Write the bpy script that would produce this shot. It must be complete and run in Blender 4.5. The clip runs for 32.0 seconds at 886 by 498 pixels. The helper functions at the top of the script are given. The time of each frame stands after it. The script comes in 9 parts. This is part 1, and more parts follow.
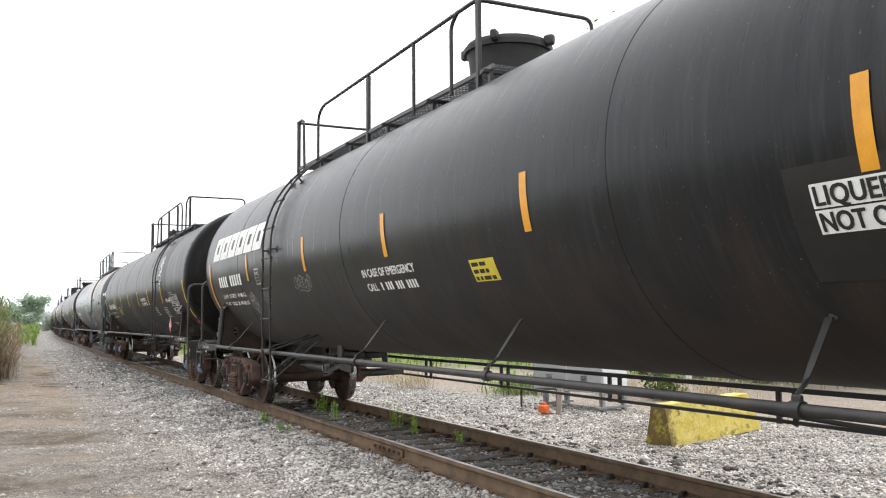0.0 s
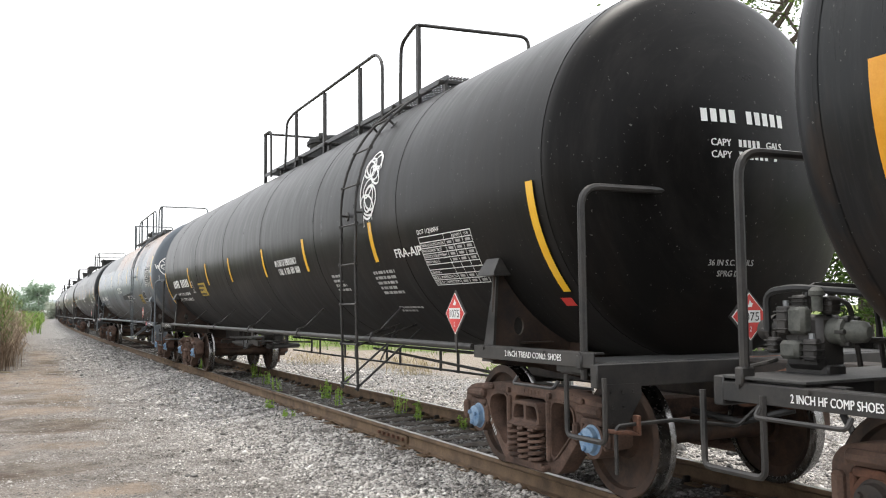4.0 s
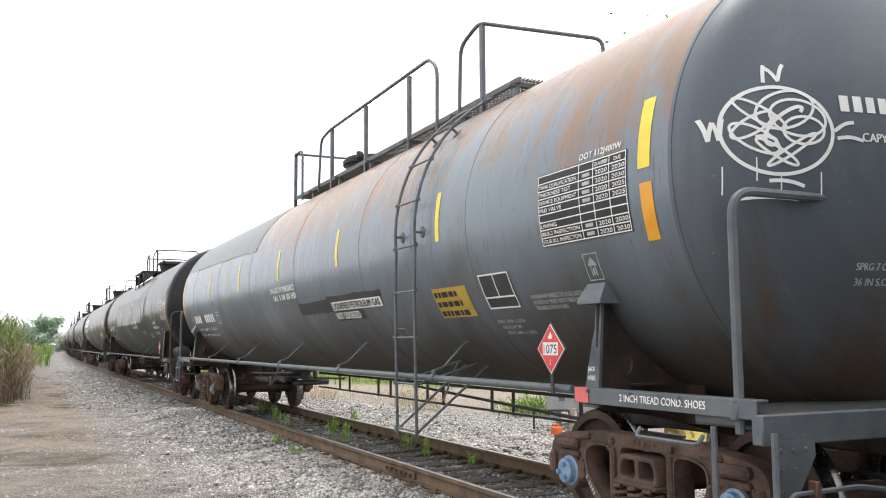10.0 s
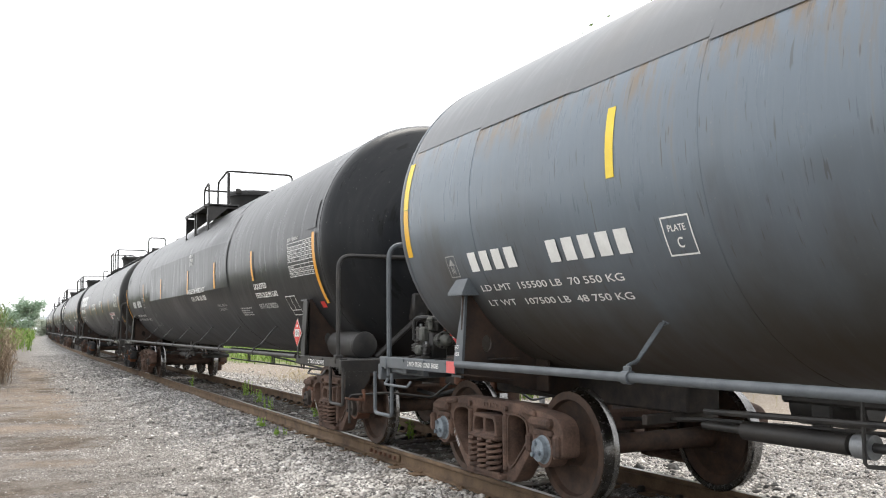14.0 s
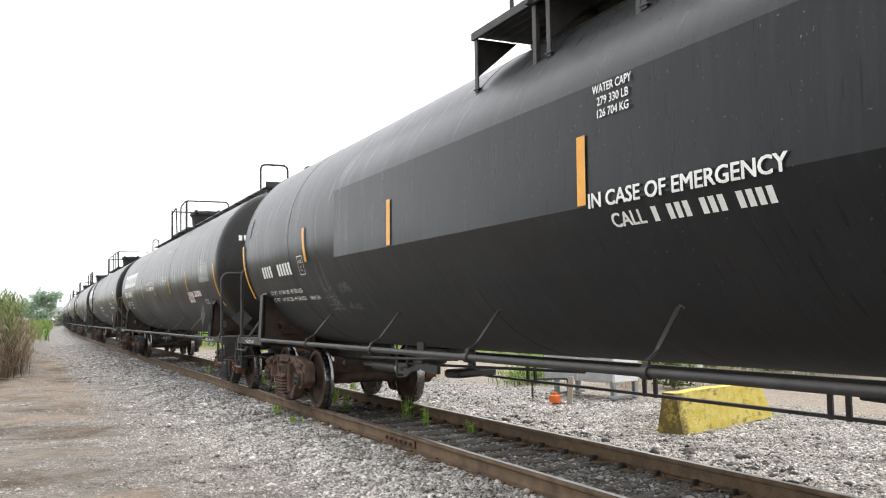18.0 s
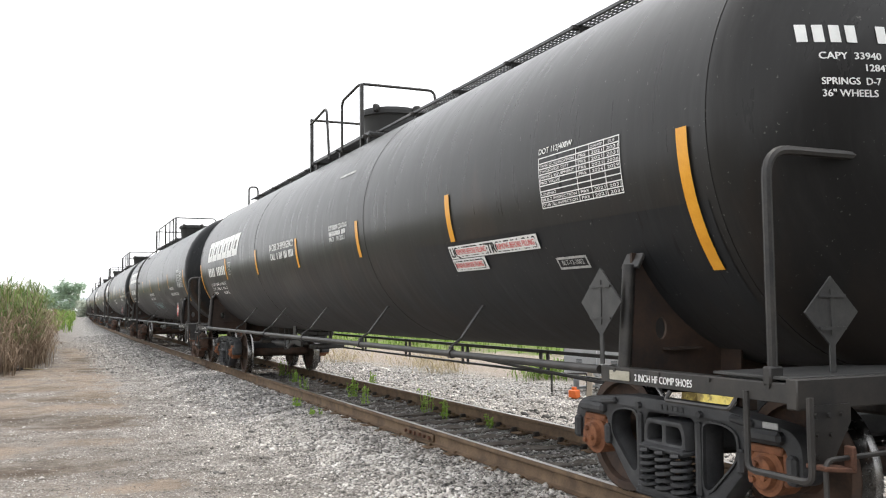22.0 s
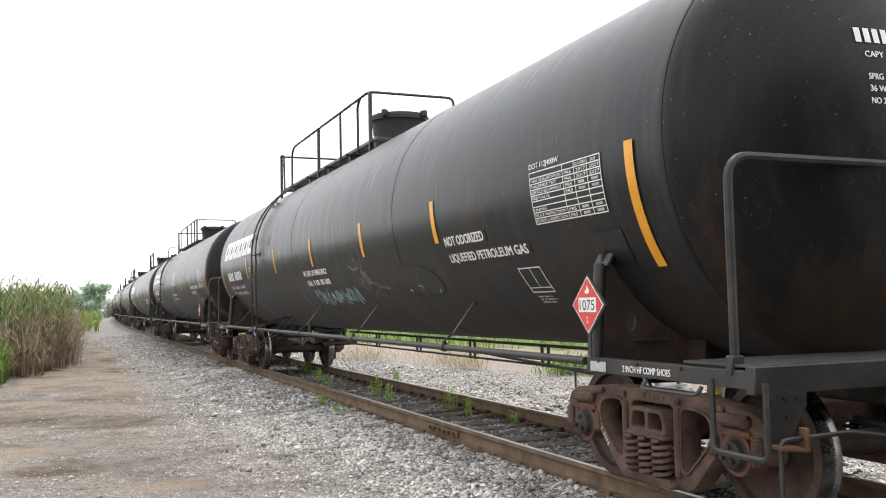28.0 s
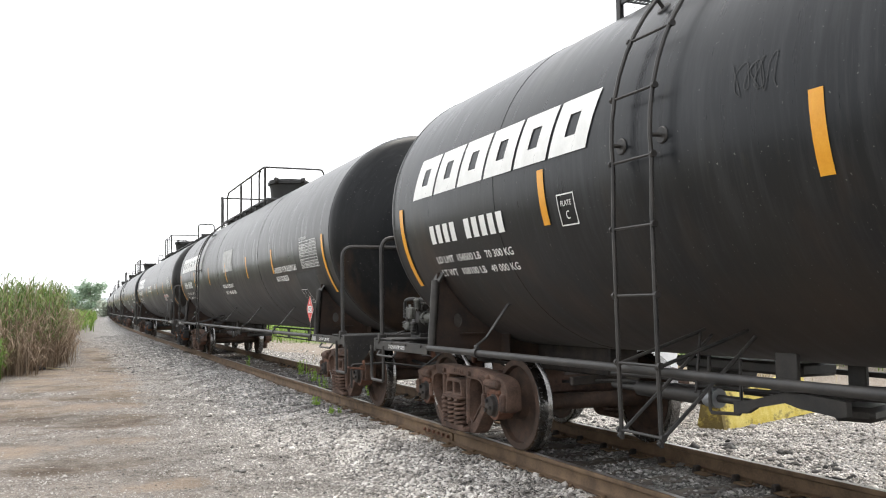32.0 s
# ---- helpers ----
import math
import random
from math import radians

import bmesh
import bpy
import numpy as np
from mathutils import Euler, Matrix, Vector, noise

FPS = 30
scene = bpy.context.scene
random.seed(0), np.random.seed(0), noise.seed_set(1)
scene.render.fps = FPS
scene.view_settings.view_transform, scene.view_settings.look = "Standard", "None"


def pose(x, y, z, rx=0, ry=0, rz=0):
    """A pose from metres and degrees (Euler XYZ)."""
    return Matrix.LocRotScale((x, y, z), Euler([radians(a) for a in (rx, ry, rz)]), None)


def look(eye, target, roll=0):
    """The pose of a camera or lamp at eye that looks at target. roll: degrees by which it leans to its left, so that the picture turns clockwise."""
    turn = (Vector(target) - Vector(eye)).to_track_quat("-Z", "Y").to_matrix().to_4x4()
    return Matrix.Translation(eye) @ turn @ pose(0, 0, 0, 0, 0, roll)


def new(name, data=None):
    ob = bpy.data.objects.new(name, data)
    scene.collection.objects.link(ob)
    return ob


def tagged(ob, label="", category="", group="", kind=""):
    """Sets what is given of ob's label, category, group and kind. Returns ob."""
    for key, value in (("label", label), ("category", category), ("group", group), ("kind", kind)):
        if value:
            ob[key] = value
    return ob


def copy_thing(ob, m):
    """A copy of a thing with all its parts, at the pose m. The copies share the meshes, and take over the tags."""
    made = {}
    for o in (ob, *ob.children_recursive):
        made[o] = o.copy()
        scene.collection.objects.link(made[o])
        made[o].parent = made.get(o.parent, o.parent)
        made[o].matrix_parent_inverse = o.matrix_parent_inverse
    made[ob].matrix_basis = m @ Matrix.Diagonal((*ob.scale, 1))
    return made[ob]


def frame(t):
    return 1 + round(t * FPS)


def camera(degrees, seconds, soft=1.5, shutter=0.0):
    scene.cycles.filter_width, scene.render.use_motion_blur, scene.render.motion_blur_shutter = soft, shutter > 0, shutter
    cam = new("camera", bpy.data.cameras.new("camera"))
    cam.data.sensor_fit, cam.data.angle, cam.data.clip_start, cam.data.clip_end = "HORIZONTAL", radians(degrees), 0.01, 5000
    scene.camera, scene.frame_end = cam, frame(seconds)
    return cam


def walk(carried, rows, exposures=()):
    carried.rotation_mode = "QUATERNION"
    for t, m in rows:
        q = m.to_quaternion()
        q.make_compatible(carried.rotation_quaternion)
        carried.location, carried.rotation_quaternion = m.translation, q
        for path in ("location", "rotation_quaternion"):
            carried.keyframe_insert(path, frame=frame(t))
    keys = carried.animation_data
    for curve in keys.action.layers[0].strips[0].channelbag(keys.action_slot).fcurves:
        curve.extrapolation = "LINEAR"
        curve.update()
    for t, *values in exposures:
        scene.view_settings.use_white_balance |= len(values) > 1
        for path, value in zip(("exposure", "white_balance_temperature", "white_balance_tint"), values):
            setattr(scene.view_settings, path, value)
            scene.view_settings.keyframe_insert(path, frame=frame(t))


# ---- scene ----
from mathutils.geometry import tessellate_polygon

cam = camera(53.0, 32.0, soft=1.1)
TURNS = [
    (0, 94.65, 0.36, -26.02), (0.5, 94.60, 0.24, -25.97), (1, 93.93, 0.14, -25.98), (1.5, 93.69, 0.10, -25.93),
    (2, 93.71, 0.12, -25.86), (2.5, 93.88, 0.18, -25.88), (3, 93.70, 0.39, -26.21), (3.5, 93.74, 0.43, -26.23),
    (4, 93.78, 0.62, -25.80), (4.5, 93.67, 0.72, -26.20), (6.5, 93.74, 0.67, -26.25), (7, 93.80, 0.58, -26.42),
    (7.5, 93.88, 0.60, -26.53), (8, 93.81, 0.58, -26.32), (8.5, 93.88, 0.57, -25.93), (9, 94.78, 0.59, -25.92),
    (9.5, 95.76, 0.18, -26.05), (10, 96.00, 0.33, -25.25), (10.5, 95.26, 0.65, -25.03), (11, 95.67, 0.67, -24.75),
    (11.5, 95.57, 0.39, -24.42), (12, 95.52, 0.17, -23.96), (12.5, 95.15, 0.09, -25.15), (13, 94.99, 0.11, -25.50),
    (13.5, 94.92, 0.24, -26.07), (14, 94.92, 0.47, -26.27), (14.5, 94.78, 0.39, -26.41), (15, 94.91, 0.37, -26.19),
    (15.5, 94.86, 0.60, -26.22), (17.5, 94.51, 1.10, -25.53), (18, 94.09, 0.98, -25.37), (18.5, 94.10, 0.94, -24.98),
    (19, 94.12, 0.76, -24.82), (19.5, 94.19, 0.61, -24.39), (20, 94.67, 0.56, -24.32), (20.5, 95.24, 0.53, -24.36),
    (21, 95.14, 0.51, -24.23), (21.5, 94.36, 0.47, -24.21), (22, 93.71, 0.55, -24.11), (22.5, 93.78, 0.79, -23.86),
    (23, 93.59, 1.15, -23.88), (23.5, 93.51, 1.17, -23.84), (24, 93.64, 1.15, -23.58), (24.5, 93.70, 1.23, -23.28),
    (26.5, 93.45, 1.36, -22.74), (27, 93.40, 1.38, -22.53), (27.5, 93.39, 1.26, -22.56), (28, 93.52, 1.20, -22.66),
    (28.5, 93.71, 1.12, -22.81), (29, 93.61, 1.08, -23.32), (29.5, 93.45, 0.92, -23.18), (30, 93.33, 0.96, -22.96),
    (30.5, 93.33, 0.86, -22.90), (31, 93.55, 0.91, -22.89), (31.5, 93.59, 0.95, -22.85), (32, 93.64, 0.75, -22.93),
]
PATH = [(t, pose(-4.985, 0, 1.450, rx, ry, rz)) for t, rx, ry, rz in TURNS]
walk(cam, PATH)

# distance that the train has gone, by time
TRAVEL = [(0, 0.00), (0.5, 1.84), (1, 3.68), (1.5, 5.51), (2, 7.33), (2.5, 9.15), (3, 10.97), (3.5, 12.81), (4, 14.65), (4.5, 16.47), (6.5, 23.66), (7, 25.43), (7.5, 27.20), (8, 29.01), (8.5, 30.82), (9, 32.64), (9.5, 34.47), (10, 36.29), (10.5, 38.10), (11, 39.89), (11.5, 41.65), (12, 43.37), (12.5, 45.10), (13, 46.85), (13.5, 48.62), (14, 50.40), (14.5, 52.18), (15, 53.94), (15.5, 55.69), (17.5, 62.66), (18, 64.39), (18.5, 66.11), (19, 67.80), (19.5, 69.53), (20, 71.26), (20.5, 73.00), (21, 74.72), (21.5, 76.43), (22, 78.13), (22.5, 79.83), (23, 81.54), (23.5, 83.22), (24, 84.91), (24.5, 86.58), (26.5, 93.35), (27, 95.05), (27.5, 96.75), (28, 98.43), (28.5, 100.11), (29, 101.77), (29.5, 103.44), (30, 105.08), (30.5, 106.72), (31, 108.36), (31.5, 109.98), (32, 111.61)]

# ---- light: bright, even overcast ----
world = bpy.data.worlds.new("overcast_sky")
scene.world = world
world.use_nodes = True
wn, wl = world.node_tree.nodes, world.node_tree.links
sky = wn.new("ShaderNodeTexSky")
sky.sky_type = "NISHITA"
sky.sun_disc = False
sky.sun_elevation, sky.sun_rotation = radians(72), radians(32)
sky.air_density, sky.dust_density, sky.ozone_density = 1.0, 6.0, 1.0
veil = wn.new("ShaderNodeMix")
veil.data_type = "RGBA"
veil.inputs["Factor"].default_value = 0.86
veil.inputs["B"].default_value = (9.6, 9.75, 9.95, 1)
wl.new(sky.outputs["Color"], veil.inputs["A"])
wl.new(veil.outputs["Result"], wn["Background"].inputs["Color"])
wn["Background"].inputs["Strength"].default_value = 0.113

sun_data = bpy.data.lights.new("sun", "SUN")
sun_data.energy, sun_data.angle, sun_data.color = 1.2, radians(30), (1.0, 0.955, 0.88)
sun = new("sun", sun_data)
sun.matrix_world = look((10, 28, 60), (0, 12, 0))
scene.view_settings.exposure = 0.86

# ---- materials ----
def ramp(nt, src, stops):
    node = nt.nodes.new("ShaderNodeValToRGB")
    el = node.color_ramp.elements
    while len(el) < len(stops):
        el.new(0.5)
    for e, (pos, col) in zip(el, stops):
        e.position = pos
        e.color = (*col, 1) if len(col) == 3 else col
    nt.links.new(src, node.inputs["Fac"])
    return node.outputs["Color"]


def tex_noise(nt, vec, scale, detail=4, rough=0.6):
    node = nt.nodes.new("ShaderNodeTexNoise")
    node.inputs["Scale"].default_value = scale
    node.inputs["Detail"].default_value = detail
    node.inputs["Roughness"].default_value = rough
    nt.links.new(vec, node.inputs["Vector"])
    return node.outputs["Fac"]


def stretch(nt, vec, sx, sy, sz):
    node = nt.nodes.new("ShaderNodeMapping")
    node.inputs["Scale"].default_value = (sx, sy, sz)
    nt.links.new(vec, node.inputs["Vector"])
    return node.outputs["Vector"]


def mixc(nt, fac, a, b, how="MIX"):
    node = nt.nodes.new("ShaderNodeMix")
    node.data_type, node.blend_type = "RGBA", how
    for sock, val in (("Factor", fac), ("A", a), ("B", b)):
        if isinstance(val, (int, float)):
            node.inputs[sock].default_value = val
        elif isinstance(val, tuple):
            node.inputs[sock].default_value = (*val, 1)
        else:
            nt.links.new(val, node.inputs[sock])
    return node.outputs["Result"]


def maths(nt, op, a, b=0.0, clamp=False):
    node = nt.nodes.new("ShaderNodeMath")
    node.operation, node.use_clamp = op, clamp
    for i, val in enumerate((a, b)):
        if isinstance(val, (int, float)):
            node.inputs[i].default_value = val
        else:
            nt.links.new(val, node.inputs[i])
    return node.outputs[0]


def base_mat(name, rough=0.6, metal=0.0, spec=0.5):
    m = bpy.data.materials.new(name)
    m.use_nodes = True
    nt = m.node_tree
    p = nt.nodes["Principled BSDF"]
    p.inputs["Roughness"].default_value = rough
    p.inputs["Metallic"].default_value = metal
    p.inputs["Specular IOR Level"].default_value = spec
    co = nt.nodes.new("ShaderNodeTexCoord").outputs["Object"]
    return m, nt, p, co


def bump(nt, p, height, strength=0.3, dist=0.01):
    node = nt.nodes.new("ShaderNodeBump")
    node.inputs["Strength"].default_value = strength
    node.inputs["Distance"].default_value = dist
    nt.links.new(height, node.inputs["Height"])
    nt.links.new(node.outputs["Normal"], p.inputs["Normal"])


def worn(name, col, col2, rough=0.6, metal=0.0, scale=6.0, fine=60.0, relief=0.2, amount=0.7, per_object=0.0):
    """Two tones mixed by blotches and by grain, with a little relief."""
    m, nt, p, co = base_mat(name, rough, metal)
    big, small = tex_noise(nt, co, scale, 5), tex_noise(nt, co, fine, 3)
    both = maths(nt, "ADD", maths(nt, "MULTIPLY", big, amount), maths(nt, "MULTIPLY", small, 1 - amount))
    c = ramp(nt, both, [(0.36, col), (0.64, col2)])
    if per_object:
        info = nt.nodes.new("ShaderNodeObjectInfo")
        c = mixc(nt, maths(nt, "MULTIPLY", info.outputs["Random"], per_object), c, (0.02, 0.018, 0.016))
    nt.links.new(c, p.inputs["Base Color"])
    rr = maths(nt, "ADD", maths(nt, "MULTIPLY", small, 0.25), rough - 0.12)
    nt.links.new(rr, p.inputs["Roughness"])
    bump(nt, p, both, relief, 0.01)
    return m


def tank_paint(name, col, streak, grime, rough=0.42, rust=0.0, rust_from=3.5, spec=0.5, dusty=0.0, brown=(0.055, 0.036, 0.025), film=(0.040, 0.038, 0.036), dust=0.2, scuffs=0.0, bleed=0.55, sheen=0.32, mud_col=(0.040, 0.026, 0.018)):
    """Painted steel with run-down streaks, scuffs, rusty bleeding at the top and a film tone low down in patches."""
    m, nt, p, co = base_mat(name, rough, 0.0, spec)
    p.inputs["Sheen Weight"].default_value = sheen
    p.inputs["Sheen Roughness"].default_value = 0.38
    p.inputs["Sheen Tint"].default_value = (0.70, 0.70, 0.70, 1)
    runs = tex_noise(nt, stretch(nt, co, 1.1, 7.0, 0.8), 1.4, 6, 0.65)
    thin = tex_noise(nt, stretch(nt, co, 2.2, 30.0, 2.0), 1.0, 5, 0.7)
    patch = tex_noise(nt, co, 0.55, 5, 0.55)
    speck = tex_noise(nt, co, 38.0, 2, 0.5)
    c = mixc(nt, ramp(nt, runs, [(0.50, (0, 0, 0)), (0.80, (1, 1, 1))]), col, streak)
    c = mixc(nt, ramp(nt, thin, [(0.52, (0, 0, 0)), (0.74, (0.55, 0.55, 0.55))]), c, streak)
    rub = tex_noise(nt, stretch(nt, co, 1.0, 2.5, 1.0), 3.0, 6, 0.75)
    c = mixc(nt, ramp(nt, rub, [(0.60, (0, 0, 0)), (0.72, (0.4, 0.4, 0.4))]), c, grime)
    c = mixc(nt, ramp(nt, patch, [(0.52, (0, 0, 0)), (0.80, (0.55, 0.55, 0.55))]), c, grime)
    c = mixc(nt, ramp(nt, speck, [(0.71, (0, 0, 0)), (0.77, (0.4, 0.4, 0.4))]), c, (0.3, 0.29, 0.27))
    xyz = nt.nodes.new("ShaderNodeSeparateXYZ")
    nt.links.new(co, xyz.inputs[0])
    # brown stains that bleed down in the lower half
    stain = maths(nt, "MULTIPLY", maths(nt, "SUBTRACT", tex_noise(nt, stretch(nt, co, 1.6, 1.6, 0.5), 1.1, 5, 0.6), 0.50), 4.0)
    stain = maths(nt, "MULTIPLY", maths(nt, "SUBTRACT", stain, maths(nt, "MULTIPLY", maths(nt, "SUBTRACT", xyz.outputs["Z"], 2.0), 0.8)), 1.0, True)
    c = mixc(nt, maths(nt, "MULTIPLY", stain, bleed), c, brown)
    # film tone mixed in low down, ragged at its upper edge; darkens grey and soot cars
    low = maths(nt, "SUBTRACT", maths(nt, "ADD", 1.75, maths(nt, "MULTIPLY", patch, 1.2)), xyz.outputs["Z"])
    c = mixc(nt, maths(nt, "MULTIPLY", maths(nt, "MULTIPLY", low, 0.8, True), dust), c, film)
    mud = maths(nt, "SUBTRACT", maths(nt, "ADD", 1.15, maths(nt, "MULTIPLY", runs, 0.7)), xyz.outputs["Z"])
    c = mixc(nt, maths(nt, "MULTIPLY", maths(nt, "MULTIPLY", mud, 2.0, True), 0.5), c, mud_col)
    if dusty:
        high = maths(nt, "MULTIPLY", maths(nt, "SUBTRACT", xyz.outputs["Z"], 2.2), 0.6, True)
        veil_of_dust = maths(nt, "MULTIPLY", high, maths(nt, "ADD", maths(nt, "MULTIPLY", thin, 0.8), maths(nt, "MULTIPLY", patch, 0.6)), True)
        c = mixc(nt, maths(nt, "MULTIPLY", veil_of_dust, dusty), c, (0.15, 0.145, 0.14))
    if rust:
        # rust follows the single plates: each course between two rings has its own share
        course = nt.nodes.new("ShaderNodeCombineXYZ")
        nt.links.new(maths(nt, "SNAP", maths(nt, "ADD", xyz.outputs["Y"], 0.69), 1.378), course.inputs["Y"])
        share = maths(nt, "MULTIPLY", maths(nt, "SUBTRACT", tex_noise(nt, course.outputs[0], 3.7, 1), 0.5), 1.1)
        share = maths(nt, "ADD", share, maths(nt, "SUBTRACT", maths(nt, "MULTIPLY", maths(nt, "SUBTRACT", 3.2, xyz.outputs["Y"]), 0.6, True), 0.62))
        edge = maths(nt, "ADD", maths(nt, "SUBTRACT", xyz.outputs["Z"], rust_from), share)
        edge = maths(nt, "ADD", edge, maths(nt, "MULTIPLY", maths(nt, "SUBTRACT", runs, 0.5), 0.5))
        edge = maths(nt, "ADD", edge, maths(nt, "MULTIPLY", maths(nt, "SUBTRACT", tex_noise(nt, stretch(nt, co, 0.8, 3.2, 0.6), 2.2, 7, 0.70), 0.5), 2.6))
        edge = maths(nt, "ADD", edge, maths(nt, "MULTIPLY", maths(nt, "SUBTRACT", patch, 0.5), 2.6))
        tone = ramp(nt, maths(nt, "ADD", maths(nt, "MULTIPLY", thin, 0.18), maths(nt, "MULTIPLY", tex_noise(nt, co, 2.2, 7, 0.62), 0.82)), [(0.44, (0.270, 0.105, 0.042)), (0.55, (0.235, 0.128, 0.070)), (0.63, (0.185, 0.138, 0.090)), (0.72, (0.195, 0.195, 0.188))])
        c = mixc(nt, maths(nt, "MULTIPLY", maths(nt, "MULTIPLY", edge, 1.6, True), rust), c, tone)
        drip = maths(nt, "SUBTRACT", maths(nt, "MULTIPLY", maths(nt, "SUBTRACT", runs, 0.46), 6.0), maths(nt, "MULTIPLY", maths(nt, "SUBTRACT", rust_from + 0.3, xyz.outputs["Z"]), 0.9))
        c = mixc(nt, maths(nt, "MULTIPLY", maths(nt, "MULTIPLY", drip, 1.0, True), rust * 0.6), c, (0.19, 0.13, 0.075))
        # brown bleeding from the lower edge of the repainted plates
        seep = maths(nt, "MULTIPLY", maths(nt, "SUBTRACT", tex_noise(nt, stretch(nt, co, 1.0, 2.2, 0.7), 1.7, 6, 0.7), 0.49), 9.0, True)
        seep = maths(nt, "MULTIPLY", seep, maths(nt, "MULTIPLY", maths(nt, "SUBTRACT", maths(nt, "ADD", xyz.outputs["Z"], maths(nt, "MULTIPLY", thin, 0.35)), 2.98), 4.5, True))
        c = mixc(nt, maths(nt, "MULTIPLY", seep, 0.8), c, mixc(nt, thin, (0.14, 0.085, 0.04), (0.24, 0.17, 0.095)))
        dash = tex_noise(nt, stretch(nt, co, 4.5, 38.0, 4.5), 1.0, 2, 0.5)
        c = mixc(nt, ramp(nt, dash, [(0.66, (0, 0, 0)), (0.71, (0.55, 0.55, 0.55))]), c, (0.055, 0.052, 0.045))
        soot = maths(nt, "MULTIPLY", maths(nt, "SUBTRACT", tex_noise(nt, stretch(nt, co, 1.0, 16.0, 0.8), 1.0, 5, 0.7), 0.56), 7.0, True)
        soot = maths(nt, "MULTIPLY", soot, maths(nt, "MULTIPLY", maths(nt, "SUBTRACT", xyz.outputs["Z"], rust_from - 0.3), 2.0, True))
        c = mixc(nt, maths(nt, "MULTIPLY", soot, 0.65), c, (0.12, 0.095, 0.065))
    if scuffs:
        dash = tex_noise(nt, stretch(nt, co, 3.0, 26.0, 2.4), 1.0, 3, 0.5)
        c = mixc(nt, ramp(nt, dash, [(0.64, (0, 0, 0)), (0.70, (scuffs, scuffs, scuffs))]), c, (0.005, 0.005, 0.005))
    nt.links.new(c, p.inputs["Base Color"])
    # the grimy belly is matt
    rr = maths(nt, "ADD", maths(nt, "MULTIPLY", runs, 0.3), rough - 0.12)
    rr = maths(nt, "ADD", rr, maths(nt, "MULTIPLY", maths(nt, "MULTIPLY", low, 0.8, True), 0.38), True)
    nt.links.new(rr, p.inputs["Roughness"])
    # slight dents of the thin jacket, ripples and fine grain
    ripple = tex_noise(nt, stretch(nt, co, 1.0, 2.4, 0.7), 4.5, 4, 0.6)
    dent = maths(nt, "ADD", maths(nt, "ADD", tex_noise(nt, co, 1.3, 2), maths(nt, "MULTIPLY", ripple, 0.10)), maths(nt, "MULTIPLY", speck, 0.03))
    bump(nt, p, dent, 0.35, 0.012)
    return m


